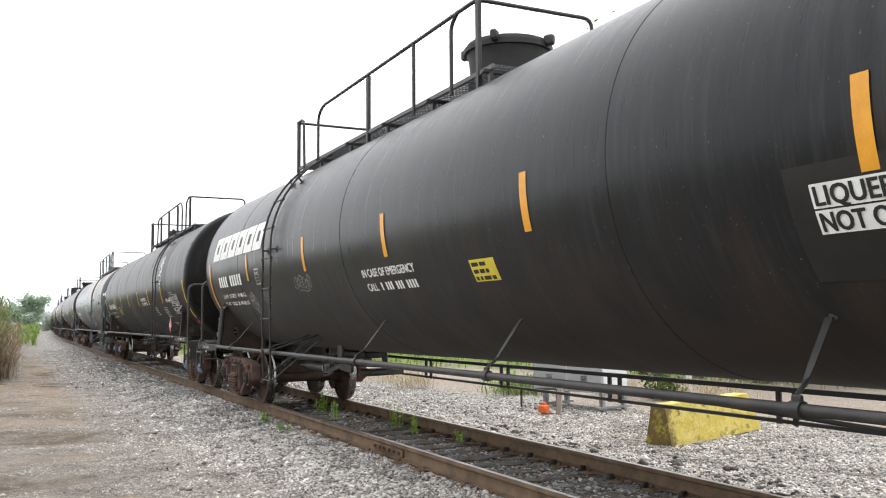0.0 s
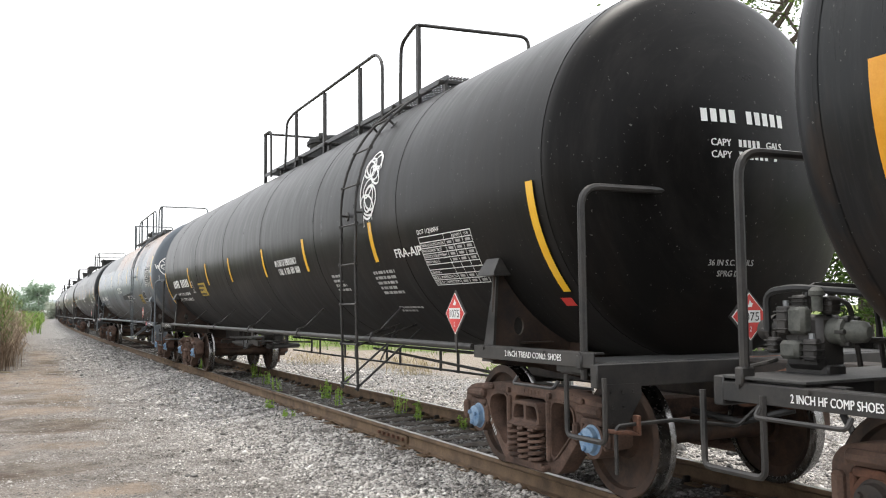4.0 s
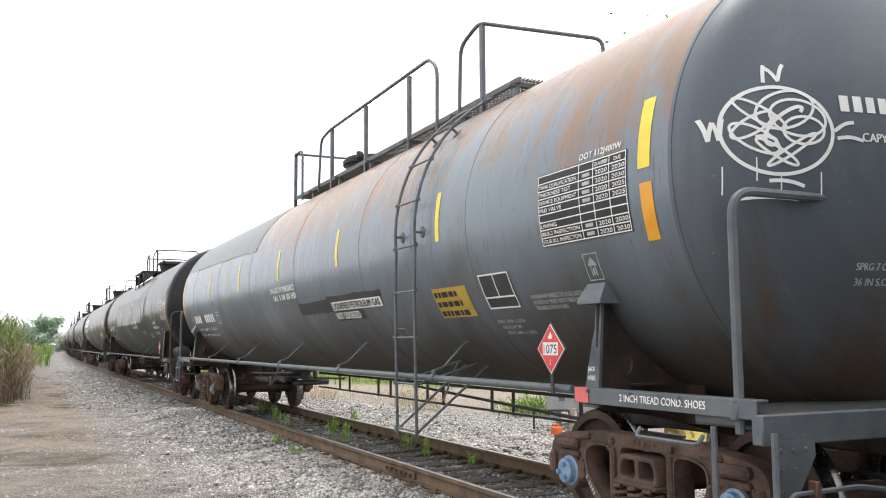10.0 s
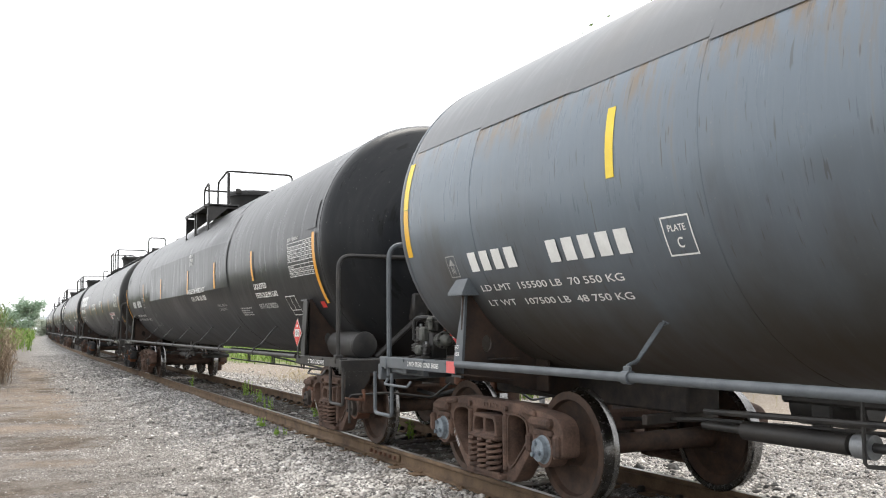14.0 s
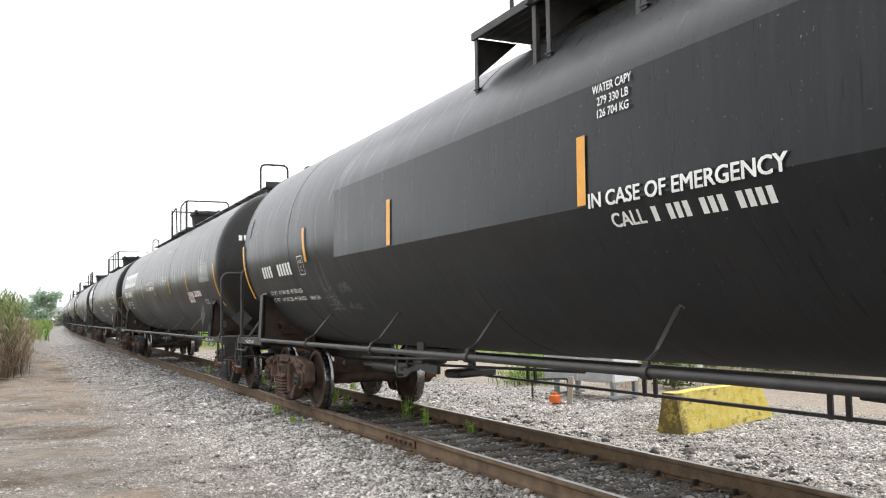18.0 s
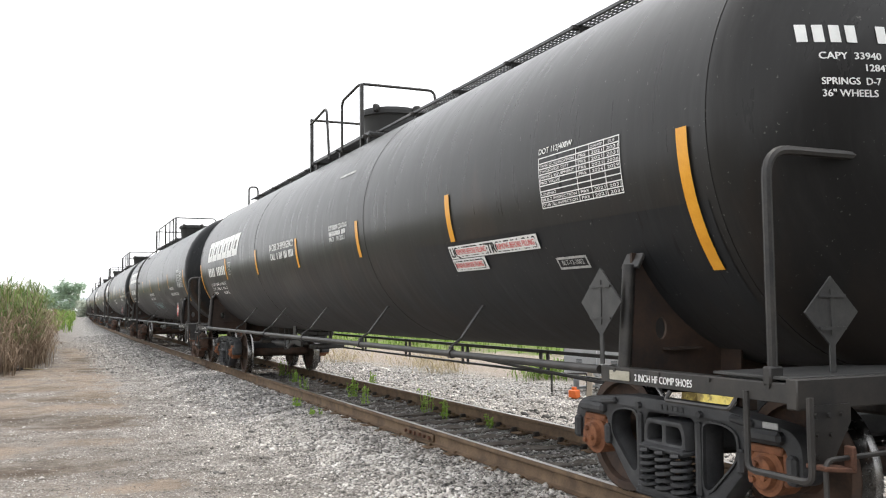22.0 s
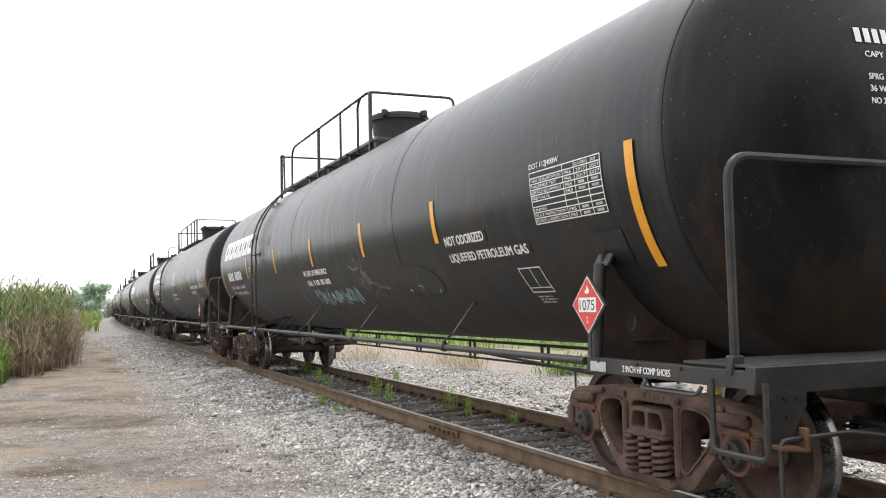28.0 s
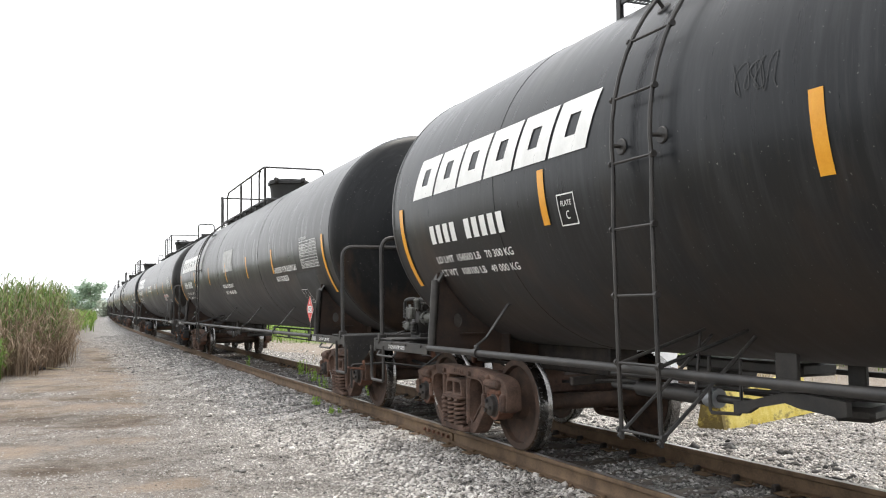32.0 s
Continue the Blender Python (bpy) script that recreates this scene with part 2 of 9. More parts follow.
M = {
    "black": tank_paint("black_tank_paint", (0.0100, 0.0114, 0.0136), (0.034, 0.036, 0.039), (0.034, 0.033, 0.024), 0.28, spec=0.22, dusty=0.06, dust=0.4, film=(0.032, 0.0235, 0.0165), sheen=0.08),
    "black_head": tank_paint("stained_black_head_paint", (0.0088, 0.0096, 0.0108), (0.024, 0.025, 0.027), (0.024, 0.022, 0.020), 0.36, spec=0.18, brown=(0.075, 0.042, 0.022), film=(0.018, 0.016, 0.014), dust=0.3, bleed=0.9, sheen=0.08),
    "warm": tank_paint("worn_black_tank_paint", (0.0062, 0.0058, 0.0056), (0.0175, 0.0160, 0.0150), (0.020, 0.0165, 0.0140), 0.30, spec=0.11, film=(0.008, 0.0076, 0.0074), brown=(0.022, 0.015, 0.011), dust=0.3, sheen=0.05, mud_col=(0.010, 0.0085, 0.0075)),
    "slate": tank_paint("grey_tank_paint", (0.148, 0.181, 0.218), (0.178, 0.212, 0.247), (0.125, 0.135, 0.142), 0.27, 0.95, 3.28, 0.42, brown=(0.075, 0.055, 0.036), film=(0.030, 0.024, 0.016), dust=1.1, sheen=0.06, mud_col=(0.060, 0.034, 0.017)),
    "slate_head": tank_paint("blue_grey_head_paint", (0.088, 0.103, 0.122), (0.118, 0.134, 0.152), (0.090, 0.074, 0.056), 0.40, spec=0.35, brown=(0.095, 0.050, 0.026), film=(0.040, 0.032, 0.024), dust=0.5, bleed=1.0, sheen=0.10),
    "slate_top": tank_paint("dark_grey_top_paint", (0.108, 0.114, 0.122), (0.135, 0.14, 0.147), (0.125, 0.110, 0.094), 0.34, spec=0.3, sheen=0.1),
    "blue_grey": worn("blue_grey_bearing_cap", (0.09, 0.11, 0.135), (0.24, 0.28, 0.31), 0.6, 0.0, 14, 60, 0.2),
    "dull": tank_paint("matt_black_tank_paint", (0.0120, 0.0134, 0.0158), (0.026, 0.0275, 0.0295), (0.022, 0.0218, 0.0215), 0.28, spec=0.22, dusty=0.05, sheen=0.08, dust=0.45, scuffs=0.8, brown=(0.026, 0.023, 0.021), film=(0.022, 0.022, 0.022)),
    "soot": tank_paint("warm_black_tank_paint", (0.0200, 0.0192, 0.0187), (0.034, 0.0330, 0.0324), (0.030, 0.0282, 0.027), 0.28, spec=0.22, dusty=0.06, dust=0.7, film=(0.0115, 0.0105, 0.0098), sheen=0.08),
    "steel_dark": worn("dark_painted_steel", (0.011, 0.0112, 0.0118), (0.042, 0.037, 0.033), 0.5, 0.0, 5, 70, 0.1),
    "steel_grey": worn("grey_painted_steel", (0.072, 0.083, 0.094), (0.125, 0.137, 0.148), 0.5, 0.0, 5, 70, 0.1),
    "saddle": worn("grimy_saddle_steel", (0.013, 0.010, 0.009), (0.058, 0.034, 0.023), 0.8, 0.0, 3, 40, 0.3),
    "overspray": worn("dark_overspray", (0.022, 0.023, 0.024), (0.05, 0.052, 0.053), 0.65, 0.0, 3, 50, 0.1),
    "cast": worn("rusty_cast_steel", (0.042, 0.025, 0.019), (0.150, 0.090, 0.065), 0.85, 0.0, 5, 55, 0.6),
    "cast_dark": worn("grimy_cast_steel", (0.016, 0.015, 0.015), (0.055, 0.042, 0.034), 0.8, 0.0, 7, 55, 0.6),
    "cast_black": worn("black_painted_casting", (0.017, 0.018, 0.020), (0.052, 0.052, 0.054), 0.6, 0.0, 4, 50, 0.35),
    "rust_orange": worn("orange_rusted_steel", (0.11, 0.040, 0.018), (0.25, 0.10, 0.045), 0.85, 0.0, 10, 60, 0.5),
    "rust_red": worn("red_rusted_steel", (0.070, 0.031, 0.019), (0.165, 0.075, 0.045), 0.85, 0.0, 12, 70, 0.5),
    "wheel": worn("wheel_plate_steel", (0.022, 0.014, 0.010), (0.085, 0.048, 0.032), 0.75, 0.0, 6, 40, 0.3),
    "tread": worn("polished_wheel_tread", (0.15, 0.145, 0.14), (0.27, 0.265, 0.26), 0.24, 1.0, 5, 30, 0.05),
    "blue": worn("blue_bearing_cap", (0.09, 0.19, 0.34), (0.26, 0.36, 0.47), 0.6, 0.0, 14, 60, 0.2),
    "rail_side": worn("rusty_rail_web", (0.070, 0.044, 0.026), (0.175, 0.113, 0.064), 0.85, 0.0, 4, 60, 0.5),
    "rail_top": worn("worn_rail_head", (0.26, 0.24, 0.22), (0.42, 0.40, 0.38), 0.35, 0.8, 3, 80, 0.05),
    "tie": worn("weathered_tie_wood", (0.040, 0.032, 0.026), (0.130, 0.108, 0.088), 0.9, 0.0, 5, 45, 0.8),
    "white": worn("white_lettering", (0.74, 0.74, 0.72), (0.86, 0.86, 0.84), 0.55, 0.0, 7, 60, 0.05),
    "white_faded": worn("faded_white_lettering", (0.30, 0.30, 0.29), (0.55, 0.55, 0.54), 0.6, 0.0, 9, 60, 0.05),
    "chalk": worn("pale_scrawl", (0.20, 0.21, 0.21), (0.42, 0.43, 0.43), 0.7, 0.0, 9, 60, 0.05),
    "rubbed": worn("rubbed_black_paint", (0.0050, 0.0052, 0.0055), (0.014, 0.0135, 0.013), 0.42, 0.0, 5, 45, 0.25),
    "tag": worn("dull_beige_plate", (0.30, 0.28, 0.22), (0.42, 0.39, 0.31), 0.5, 0.0, 9, 60, 0.1),
    "mint": worn("mint_scrawl", (0.24, 0.40, 0.40), (0.46, 0.64, 0.63), 0.7, 0.0, 9, 60, 0.05),
    "amber": worn("amber_reflective_tape", (0.70, 0.30, 0.012), (0.80, 0.38, 0.03), 0.35, 0.0, 9, 90, 0.05),
    "lemon": worn("lemon_reflective_tape", (0.80, 0.56, 0.02), (0.88, 0.66, 0.05), 0.35, 0.0, 9, 90, 0.05),
    "faint": worn("faint_chalk", (0.13, 0.134, 0.137), (0.31, 0.315, 0.315), 0.8, 0.0, 9, 60, 0.05),
    "yellow": worn("yellow_reflective_tape", (0.78, 0.42, 0.012), (0.86, 0.50, 0.03), 0.35, 0.0, 9, 90, 0.05),
    "sticker": worn("yellow_sticker", (0.62, 0.50, 0.03), (0.74, 0.62, 0.06), 0.5, 0.0, 9, 90, 0.05),
    "sticker_old": worn("faded_amber_sticker", (0.40, 0.26, 0.03), (0.52, 0.36, 0.05), 0.6, 0.0, 9, 90, 0.05),
    "red": worn("red_placard", (0.58, 0.035, 0.03), (0.68, 0.06, 0.05), 0.45, 0.0, 9, 90, 0.05),
    "red_pale": worn("faded_red_lettering", (0.62, 0.10, 0.10), (0.72, 0.16, 0.15), 0.5, 0.0, 9, 90, 0.05),
    "black_flat": worn("flat_black", (0.012, 0.012, 0.012), (0.02, 0.02, 0.02), 0.6, 0.0, 9, 90, 0.05),
    "grating": worn("walkway_grating_steel", (0.035, 0.035, 0.036), (0.075, 0.073, 0.07), 0.6, 0.2, 6, 60, 0.3),
    "mesh_grey": worn("weathered_grating_steel", (0.075, 0.077, 0.08), (0.15, 0.152, 0.155), 0.6, 0.2, 6, 60, 0.3),
    "galv": worn("galvanised_steel", (0.22, 0.23, 0.24), (0.34, 0.35, 0.36), 0.5, 0.5, 8, 60, 0.2),
    "valve": worn("greenish_grey_valve_casting", (0.045, 0.048, 0.043), (0.12, 0.12, 0.105), 0.6, 0.0, 12, 60, 0.3),
}

# ---- building tools ----
class Geo:
    """Vertices and faces of one mesh, gathered piece by piece."""

    def __init__(self):
        self.v, self.f = [], []

    def add(self, verts, faces):
        n = len(self.v)
        self.v += [tuple(p) for p in verts]
        self.f += [tuple(i + n for i in face) for face in faces]
        return self

    def box(self, c, size, m=None, bev=0.0):
        """A box with its long edges chamfered by bev."""
        hx, hy, hz = (d / 2 for d in size)
        b = min(bev, hx * 0.6, hy * 0.6, hz * 0.6)
        if b <= 0:
            pts = [Vector((x, y, z)) for x in (-hx, hx) for y in (-hy, hy) for z in (-hz, hz)]
            faces = [(0, 1, 3, 2), (4, 6, 7, 5), (0, 4, 5, 1), (2, 3, 7, 6), (0, 2, 6, 4), (1, 5, 7, 3)]
        else:
            bm = bmesh.new()
            bmesh.ops.create_cube(bm, size=1)
            for q in bm.verts:
                q.co = (q.co.x * 2 * hx, q.co.y * 2 * hy, q.co.z * 2 * hz)
            bmesh.ops.bevel(bm, geom=bm.edges[:], offset=b, segments=1, affect="EDGES")
            bm.verts.index_update()
            pts = [q.co.copy() for q in bm.verts]
            faces = [[q.index for q in face.verts] for face in bm.faces]
            bm.free()
        t = Matrix.Translation(c) @ (m or Matrix())
        return self.add([t @ p for p in pts], faces)

    def tube(self, pts, r, n=8, caps=True, radii=None):
        """A round bar along a line of points."""
        pts = [Vector(p) for p in pts]
        rings, last = [], None
        for i, p in enumerate(pts):
            d = (pts[min(i + 1, len(pts) - 1)] - pts[max(i - 1, 0)]).normalized()
            if last is None:
                side = d.cross(Vector((0, 0, 1)) if abs(d.z) < 0.9 else Vector((1, 0, 0))).normalized()
            else:
                side = (last - d * last.dot(d)).normalized()
            last = side
            up = d.cross(side)
            rad = float(radii[i] if radii else r)
            rings.append([p + rad * (math.cos(a) * side + math.sin(a) * up) for a in (2 * math.pi * k / n for k in range(n))])
        verts = [q for ring in rings for q in ring]
        faces = [(i * n + k, i * n + (k + 1) % n, (i + 1) * n + (k + 1) % n, (i + 1) * n + k) for i in range(len(pts) - 1) for k in range(n)]
        if caps:
            faces += [tuple(range(n - 1, -1, -1)), tuple((len(pts) - 1) * n + k for k in range(n))]
        return self.add(verts, faces)

    def lathe(self, profile, n=32, axis="x", c=(0, 0, 0), closed=True):
        """Turns (along, radius) points round an axis through c."""
        verts, faces = [], []
        for a, r in profile:
            for k in range(n):
                t = 2 * math.pi * k / n
                u, w = r * math.cos(t), r * math.sin(t)
                p = {"x": (a, u, w), "y": (w, a, u), "z": (u, w, a)}[axis]
                verts.append((p[0] + c[0], p[1] + c[1], p[2] + c[2]))
        for i in range(len(profile) - 1):
            for k in range(n):
                faces.append((i * n + k, i * n + (k + 1) % n, (i + 1) * n + (k + 1) % n, (i + 1) * n + k))
        if closed and profile[0][1] > 1e-6:
            faces.append(tuple(range(n - 1, -1, -1)))
        if closed and profile[-1][1] > 1e-6:
            faces.append(tuple((len(profile) - 1) * n + k for k in range(n)))
        return self.add(verts, faces)

    def plate(self, loops, t0, t1, frame_m=None):
        """A flat plate with holes: loops of (a, b) in its plane, from depth t0 to t1. Plane axes y, z; depth x."""
        tris = tessellate_polygon([[Vector((a, b, 0)) for a, b in loop] for loop in loops])
        flat = [p for loop in loops for p in loop]
        n = len(flat)
        m = frame_m or Matrix()
        verts = [m @ Vector((t, a, b)) for t in (t0, t1) for a, b in flat]
        faces = [tuple(t) for t in tris] + [tuple(i + n for i in reversed(t)) for t in tris]
        start = 0
        for loop in loops:
            k = len(loop)
            faces += [(start + i, start + (i + 1) % k, n + start + (i + 1) % k, n + start + i) for i in range(k)]
            start += k
        return self.add(verts, faces)

    def cast(self, loops, t0, t1, edge):
        """A plate with holes whose rims are rounded over on both faces, as on a casting."""
        def shrunk(loop, d):
            area = sum(p[0] * q[1] - q[0] * p[1] for p, q in zip(loop, loop[1:] + loop[:1]))
            sign = 1 if area > 0 else -1
            out = []
            for i, p in enumerate(loop):
                a, b = loop[i - 1], loop[(i + 1) % len(loop)]
                dx, dy = b[0] - a[0], b[1] - a[1]
                n = math.hypot(dx, dy) or 1
                out.append((p[0] - sign * dy / n * d, p[1] + sign * dx / n * d))
            return out
        steps = [(t0, edge), (t0 + edge * 0.3, edge * 0.3), (t0 + edge, 0.0), (t1 - edge, 0.0), (t1 - edge * 0.3, edge * 0.3), (t1, edge)]
        rings = [[shrunk(loop, d if k == 0 else -d) for k, loop in enumerate(loops)] for _, d in steps]
        n = sum(len(loop) for loop in loops)
        verts = [(steps[i][0], a, b) for i, ring in enumerate(rings) for loop in ring for a, b in loop]
        faces = []
        for i in (0, len(steps) - 1):
            tris = tessellate_polygon([[Vector((a, b, 0)) for a, b in loop] for loop in rings[i]])
            faces += [tuple(q + i * n for q in t) for t in tris]
        for i in range(len(steps) - 1):
            start = i * n
            for loop in loops:
                k = len(loop)
                faces += [(start + j, start + (j + 1) % k, start + n + (j + 1) % k, start + n + j) for j in range(k)]
                start += k
        return self.add(verts, faces)

    def mesh(self, name, material, smooth=True, angle=40):
        me = bpy.data.meshes.new(name)
        me.from_pydata(self.v, [], self.f)
        bm = bmesh.new()
        bm.from_mesh(me)
        bmesh.ops.recalc_face_normals(bm, faces=bm.faces[:])
        if smooth:
            for face in bm.faces:
                face.smooth = True
            lim = radians(angle)
            for e in bm.edges:
                if len(e.link_faces) != 2 or e.calc_face_angle(0) > lim:
                    e.smooth = False
        bm.to_mesh(me)
        bm.free()
        if material:
            me.materials.append(material)
        return me


def part(name, geo, material, parent, label="", smooth=True, at=None):
    """One mesh object under a thing or a part. geo: a Geo, or a mesh made before."""
    me = geo if isinstance(geo, bpy.types.Mesh) else geo.mesh(name, material, smooth)
    ob = new(name, me)
    ob.parent = parent
    if at is not None:
        ob.matrix_basis = at
    if label:
        tagged(ob, label)
    return ob


def thing(name, label, category, group="", kind="", at=None):
    ob = new(name)
    ob.empty_display_size = 0.2
    if at is not None:
        ob.matrix_basis = at
    return tagged(ob, label, category, group, kind)


def solid(name, geo, material, label, category, group="", kind="", at=None, smooth=True):
    ob = new(name, geo.mesh(name, material, smooth))
    if at is not None:
        ob.matrix_basis = at
    return tagged(ob, label, category, group, kind)


def eased(loop, r=0.03, n=3):
    """Rounds every corner of a closed outline by about r."""
    out = []
    for i, b in enumerate(loop):
        a, c = loop[i - 1], loop[(i + 1) % len(loop)]
        da, dc = math.hypot(a[0] - b[0], a[1] - b[1]), math.hypot(c[0] - b[0], c[1] - b[1])
        ka, kc = min(r / da, 0.45), min(r / dc, 0.45)
        p = (b[0] + (a[0] - b[0]) * ka, b[1] + (a[1] - b[1]) * ka)
        q = (b[0] + (c[0] - b[0]) * kc, b[1] + (c[1] - b[1]) * kc)
        for j in range(n + 1):
            t = j / n
            out.append(tuple((1 - t) ** 2 * p[m] + 2 * t * (1 - t) * b[m] + t * t * q[m] for m in (0, 1)))
    return out


def bent(pts, r=0.08, n=4):
    """Rounds the corners of a bar's centre line."""
    pts = [Vector(p) for p in pts]
    out = [pts[0]]
    for a, b, c in zip(pts, pts[1:], pts[2:]):
        d1, d2 = (a - b), (c - b)
        k = min(r, d1.length * 0.45, d2.length * 0.45)
        p, q = b + d1.normalized() * k, b + d2.normalized() * k
        out += [(p.lerp(b, t)).lerp(b.lerp(q, t), t) for t in (i / n for i in range(n + 1))]
    return out + [pts[-1]]

# ---- tank cars ----
R_TANK, Z_TANK, WHEEL_R = 1.51, 2.515, 0.457
BEND_FROM, BEND = 20.0, 3.0e-4


def on_track(u):
    """The pose on the track's centre line at u metres along it: straight at first, then a wide bend."""
    d = max(u - BEND_FROM, 0.0)
    return pose(BEND * d * d / 2, u, 0, 0, 0, -math.degrees(BEND * d))


FLAT = ()


def set_flat(*ends):
    """A flattened stretch of jacket on the near side: its two y and its two angles."""
    global FLAT
    FLAT = ends


def flat_lift(y, phi):
    """How far the flattened jacket stands off the round shell."""
    y0, y1, p0, p1 = FLAT
    if not y0 <= y <= y1:
        return 0.0
    mid, half = (p0 + p1) / 2, (p1 - p0) / 2
    d = abs(phi - mid)
    rim = (R_TANK + 0.008) / math.cos(radians(half)) - R_TANK
    end = min(1.0, (y - y0) / 1.6)
    end = end * end * (3 - 2 * end)
    if d <= half:
        return 0.008 + ((R_TANK + 0.008) / math.cos(radians(d)) - R_TANK - 0.008) * end
    s = max(0.0, 1 - (d - half) / 20.0)
    return rim * s * s * (3 - 2 * s) * end if s else 0.0


def skin(y, phi, off=0.0):
    """A place on the tank's near side: phi degrees above its middle height."""
    p = radians(phi)
    if FLAT:
        off += flat_lift(y, phi)
    return Vector((-(R_TANK + off) * math.cos(p), y, Z_TANK + (R_TANK + off) * math.sin(p)))


def set_tank(r, z):
    """The radius and the axis height of the car that is being built."""
    global R_TANK, Z_TANK, FLAT
    R_TANK, Z_TANK, FLAT = r, z, ()


def head_profile(knuckle=0.24, turn=60):
    """(depth, radius) from the rim to the middle: a tight knuckle, then a shallow dish."""
    th = radians(turn)
    pts = [(knuckle * math.sin(q), R_TANK - knuckle * (1 - math.cos(q))) for q in (th * i / 8 for i in range(9))]
    d0, r0 = pts[-1]
    crown = r0 / math.cos(th)
    for i in range(1, 13):
        q = th + (math.pi / 2 - th) * i / 12
        pts.append((d0 + crown * (math.sin(q) - math.sin(th)), max(crown * math.cos(q), 0.0)))
    return pts


def head_depth(r):
    prof = head_profile()
    for (d0, r0), (d1, r1) in zip(prof, prof[1:]):
        if r1 <= r <= r0:
            return d0 + (d1 - d0) * (r0 - r) / max(r0 - r1, 1e-6)
    return 0.0


def tank_mesh(hy, rings, paint):
    """The jacketed cylinder: courses lapped over one another at the rings."""
    prof, lap = [], False
    ys = [-hy] + sorted(rings) + [hy]
    for a, b in zip(ys, ys[1:]):
        r = R_TANK - (0.0035 if lap else 0.0)
        prof += [(a, r), (b - 0.003, r)]
        lap = not lap
    g = Geo()
    g.lathe(prof, 88, "y", (0, 0, Z_TANK), False)
    return g.mesh("tank", paint)


def head_mesh(hy, sign, paint):
    g = Geo()
    g.lathe([(sign * (hy - 0.02), R_TANK + 0.004), (sign * (hy + 0.012), R_TANK + 0.004)] + [(sign * (hy + 0.012 + d), max(r, 0.0)) for d, r in head_profile()], 88, "y", (0, 0, Z_TANK), False)
    return g.mesh("tank_head", paint)


def side_frame_mesh(material):
    """Cast truck side frame: top member dipping to the pedestals, two windows, spring opening, bearing jaws."""
    half = [(0.50, 0.795), (0.76, 0.765), (0.98, 0.745), (1.10, 0.715), (1.165, 0.64), (1.17, 0.42), (1.05, 0.395), (1.035, 0.615), (0.745, 0.615), (0.735, 0.44), (0.66, 0.375), (0.46, 0.155), (0.38, 0.115)]
    outer = [(-a, b) for a, b in half[::-1]] + half
    win = [(0.345, 0.275), (0.405, 0.255), (0.635, 0.475), (0.665, 0.56), (0.645, 0.655), (0.53, 0.69), (0.355, 0.69)]
    mid = [(-0.275, 0.195), (0.275, 0.195), (0.275, 0.60), (0.235, 0.695), (-0.235, 0.695), (-0.275, 0.60)]
    g = Geo()
    g.cast([eased(outer, 0.045), eased(win, 0.06), eased([(-a, b) for a, b in win][::-1], 0.06), eased(mid, 0.04)], -0.085, 0.085, 0.022)
    # raised rims round the windows
    for k in (-1, 1):
        loop = eased([(k * a, b) for a, b in win], 0.06)
        cx, cz = k * 0.48, 0.53
        big = [(cx + (a - cx) * 1.10, cz + (b - cz) * 1.09) for a, b in loop]
        g.plate([big, loop[::-1]], -0.098, -0.070)
    for k in (-1, 1):
        # columns with their wear plates, pedestal roofs and the lugs below
        g.box((-0.02, k * 0.312, 0.45), (0.20, 0.05, 0.48), None, 0.016)
        g.box((-0.015, k * 0.89, 0.672), (0.25, 0.31, 0.075), None, 0.024)
        g.box((-0.02, k * 1.105, 0.50), (0.215, 0.075, 0.17), None, 0.02)
        g.box((-0.02, k * 0.70, 0.49), (0.215, 0.06, 0.15), None, 0.02)
        g.box((-0.035, k * 0.70, 0.735), (0.16, 0.20, 0.05), Matrix.Rotation(-k * 0.10, 4, "X"), 0.016)
        g.lathe([(-0.112, 0.0), (-0.112, 0.022), (-0.08, 0.026)], 10, "x", (0, k * 0.325, 0.735))
    # spring seat with its lip
    g.box((-0.03, 0, 0.152), (0.25, 0.62, 0.05), None, 0.018)
    g.box((-0.145, 0, 0.170), (0.02, 0.56, 0.05), None, 0.008)
    # cast pattern marks on the top member
    for k in range(5):
        g.box((-0.088, -0.14 + 0.055 * k, 0.745), (0.008, 0.03, 0.035), None, 0.003)
    return g.mesh("side_frame", material, True, 34)


def spring_mesh(material):
    """The outer row of the spring nest, close-wound."""
    g = Geo()
    for x, y in ((-0.09, -0.165), (-0.09, 0.0), (-0.09, 0.165), (0.07, -0.09), (0.07, 0.09)):
        turns, n = 5.6, 62
        pts = [(x + 0.062 * math.cos(2 * math.pi * turns * i / n), y + 0.066 * math.sin(2 * math.pi * turns * i / n), 0.192 + 0.262 * i / n) for i in range(n + 1)]
        g.tube(pts, 0.0165, 5)
    return g.mesh("spring", material)


def bolster_mesh(material):
    g = Geo()
    g.box((0, 0, 0.56), (1.84, 0.42, 0.20), None, 0.03)
    return g.mesh("bolster", material)


def bolster_end_mesh(material):
    """Cored end of the bolster above its springs: two pockets and a flared lower lip."""
    g = Geo()
    shell = eased([(-0.225, 0.475), (0.225, 0.475), (0.215, 0.60), (0.185, 0.665), (-0.185, 0.665), (-0.215, 0.60)], 0.02)
    pocket = [(0.022, 0.515), (0.185, 0.515), (0.178, 0.595), (0.15, 0.63), (0.022, 0.63)]
    g.cast([shell, eased(pocket, 0.02), eased([(-a, b) for a, b in pocket][::-1], 0.02)], 0.90, 1.135, 0.012)
    g.box((1.05, 0, 0.468), (0.24, 0.48, 0.030), None, 0.010)
    g.box((1.15, 0, 0.480), (0.05, 0.44, 0.020), Matrix.Rotation(0.5, 4, "Y"), 0.006)
    return g.mesh("bolster_end", material)


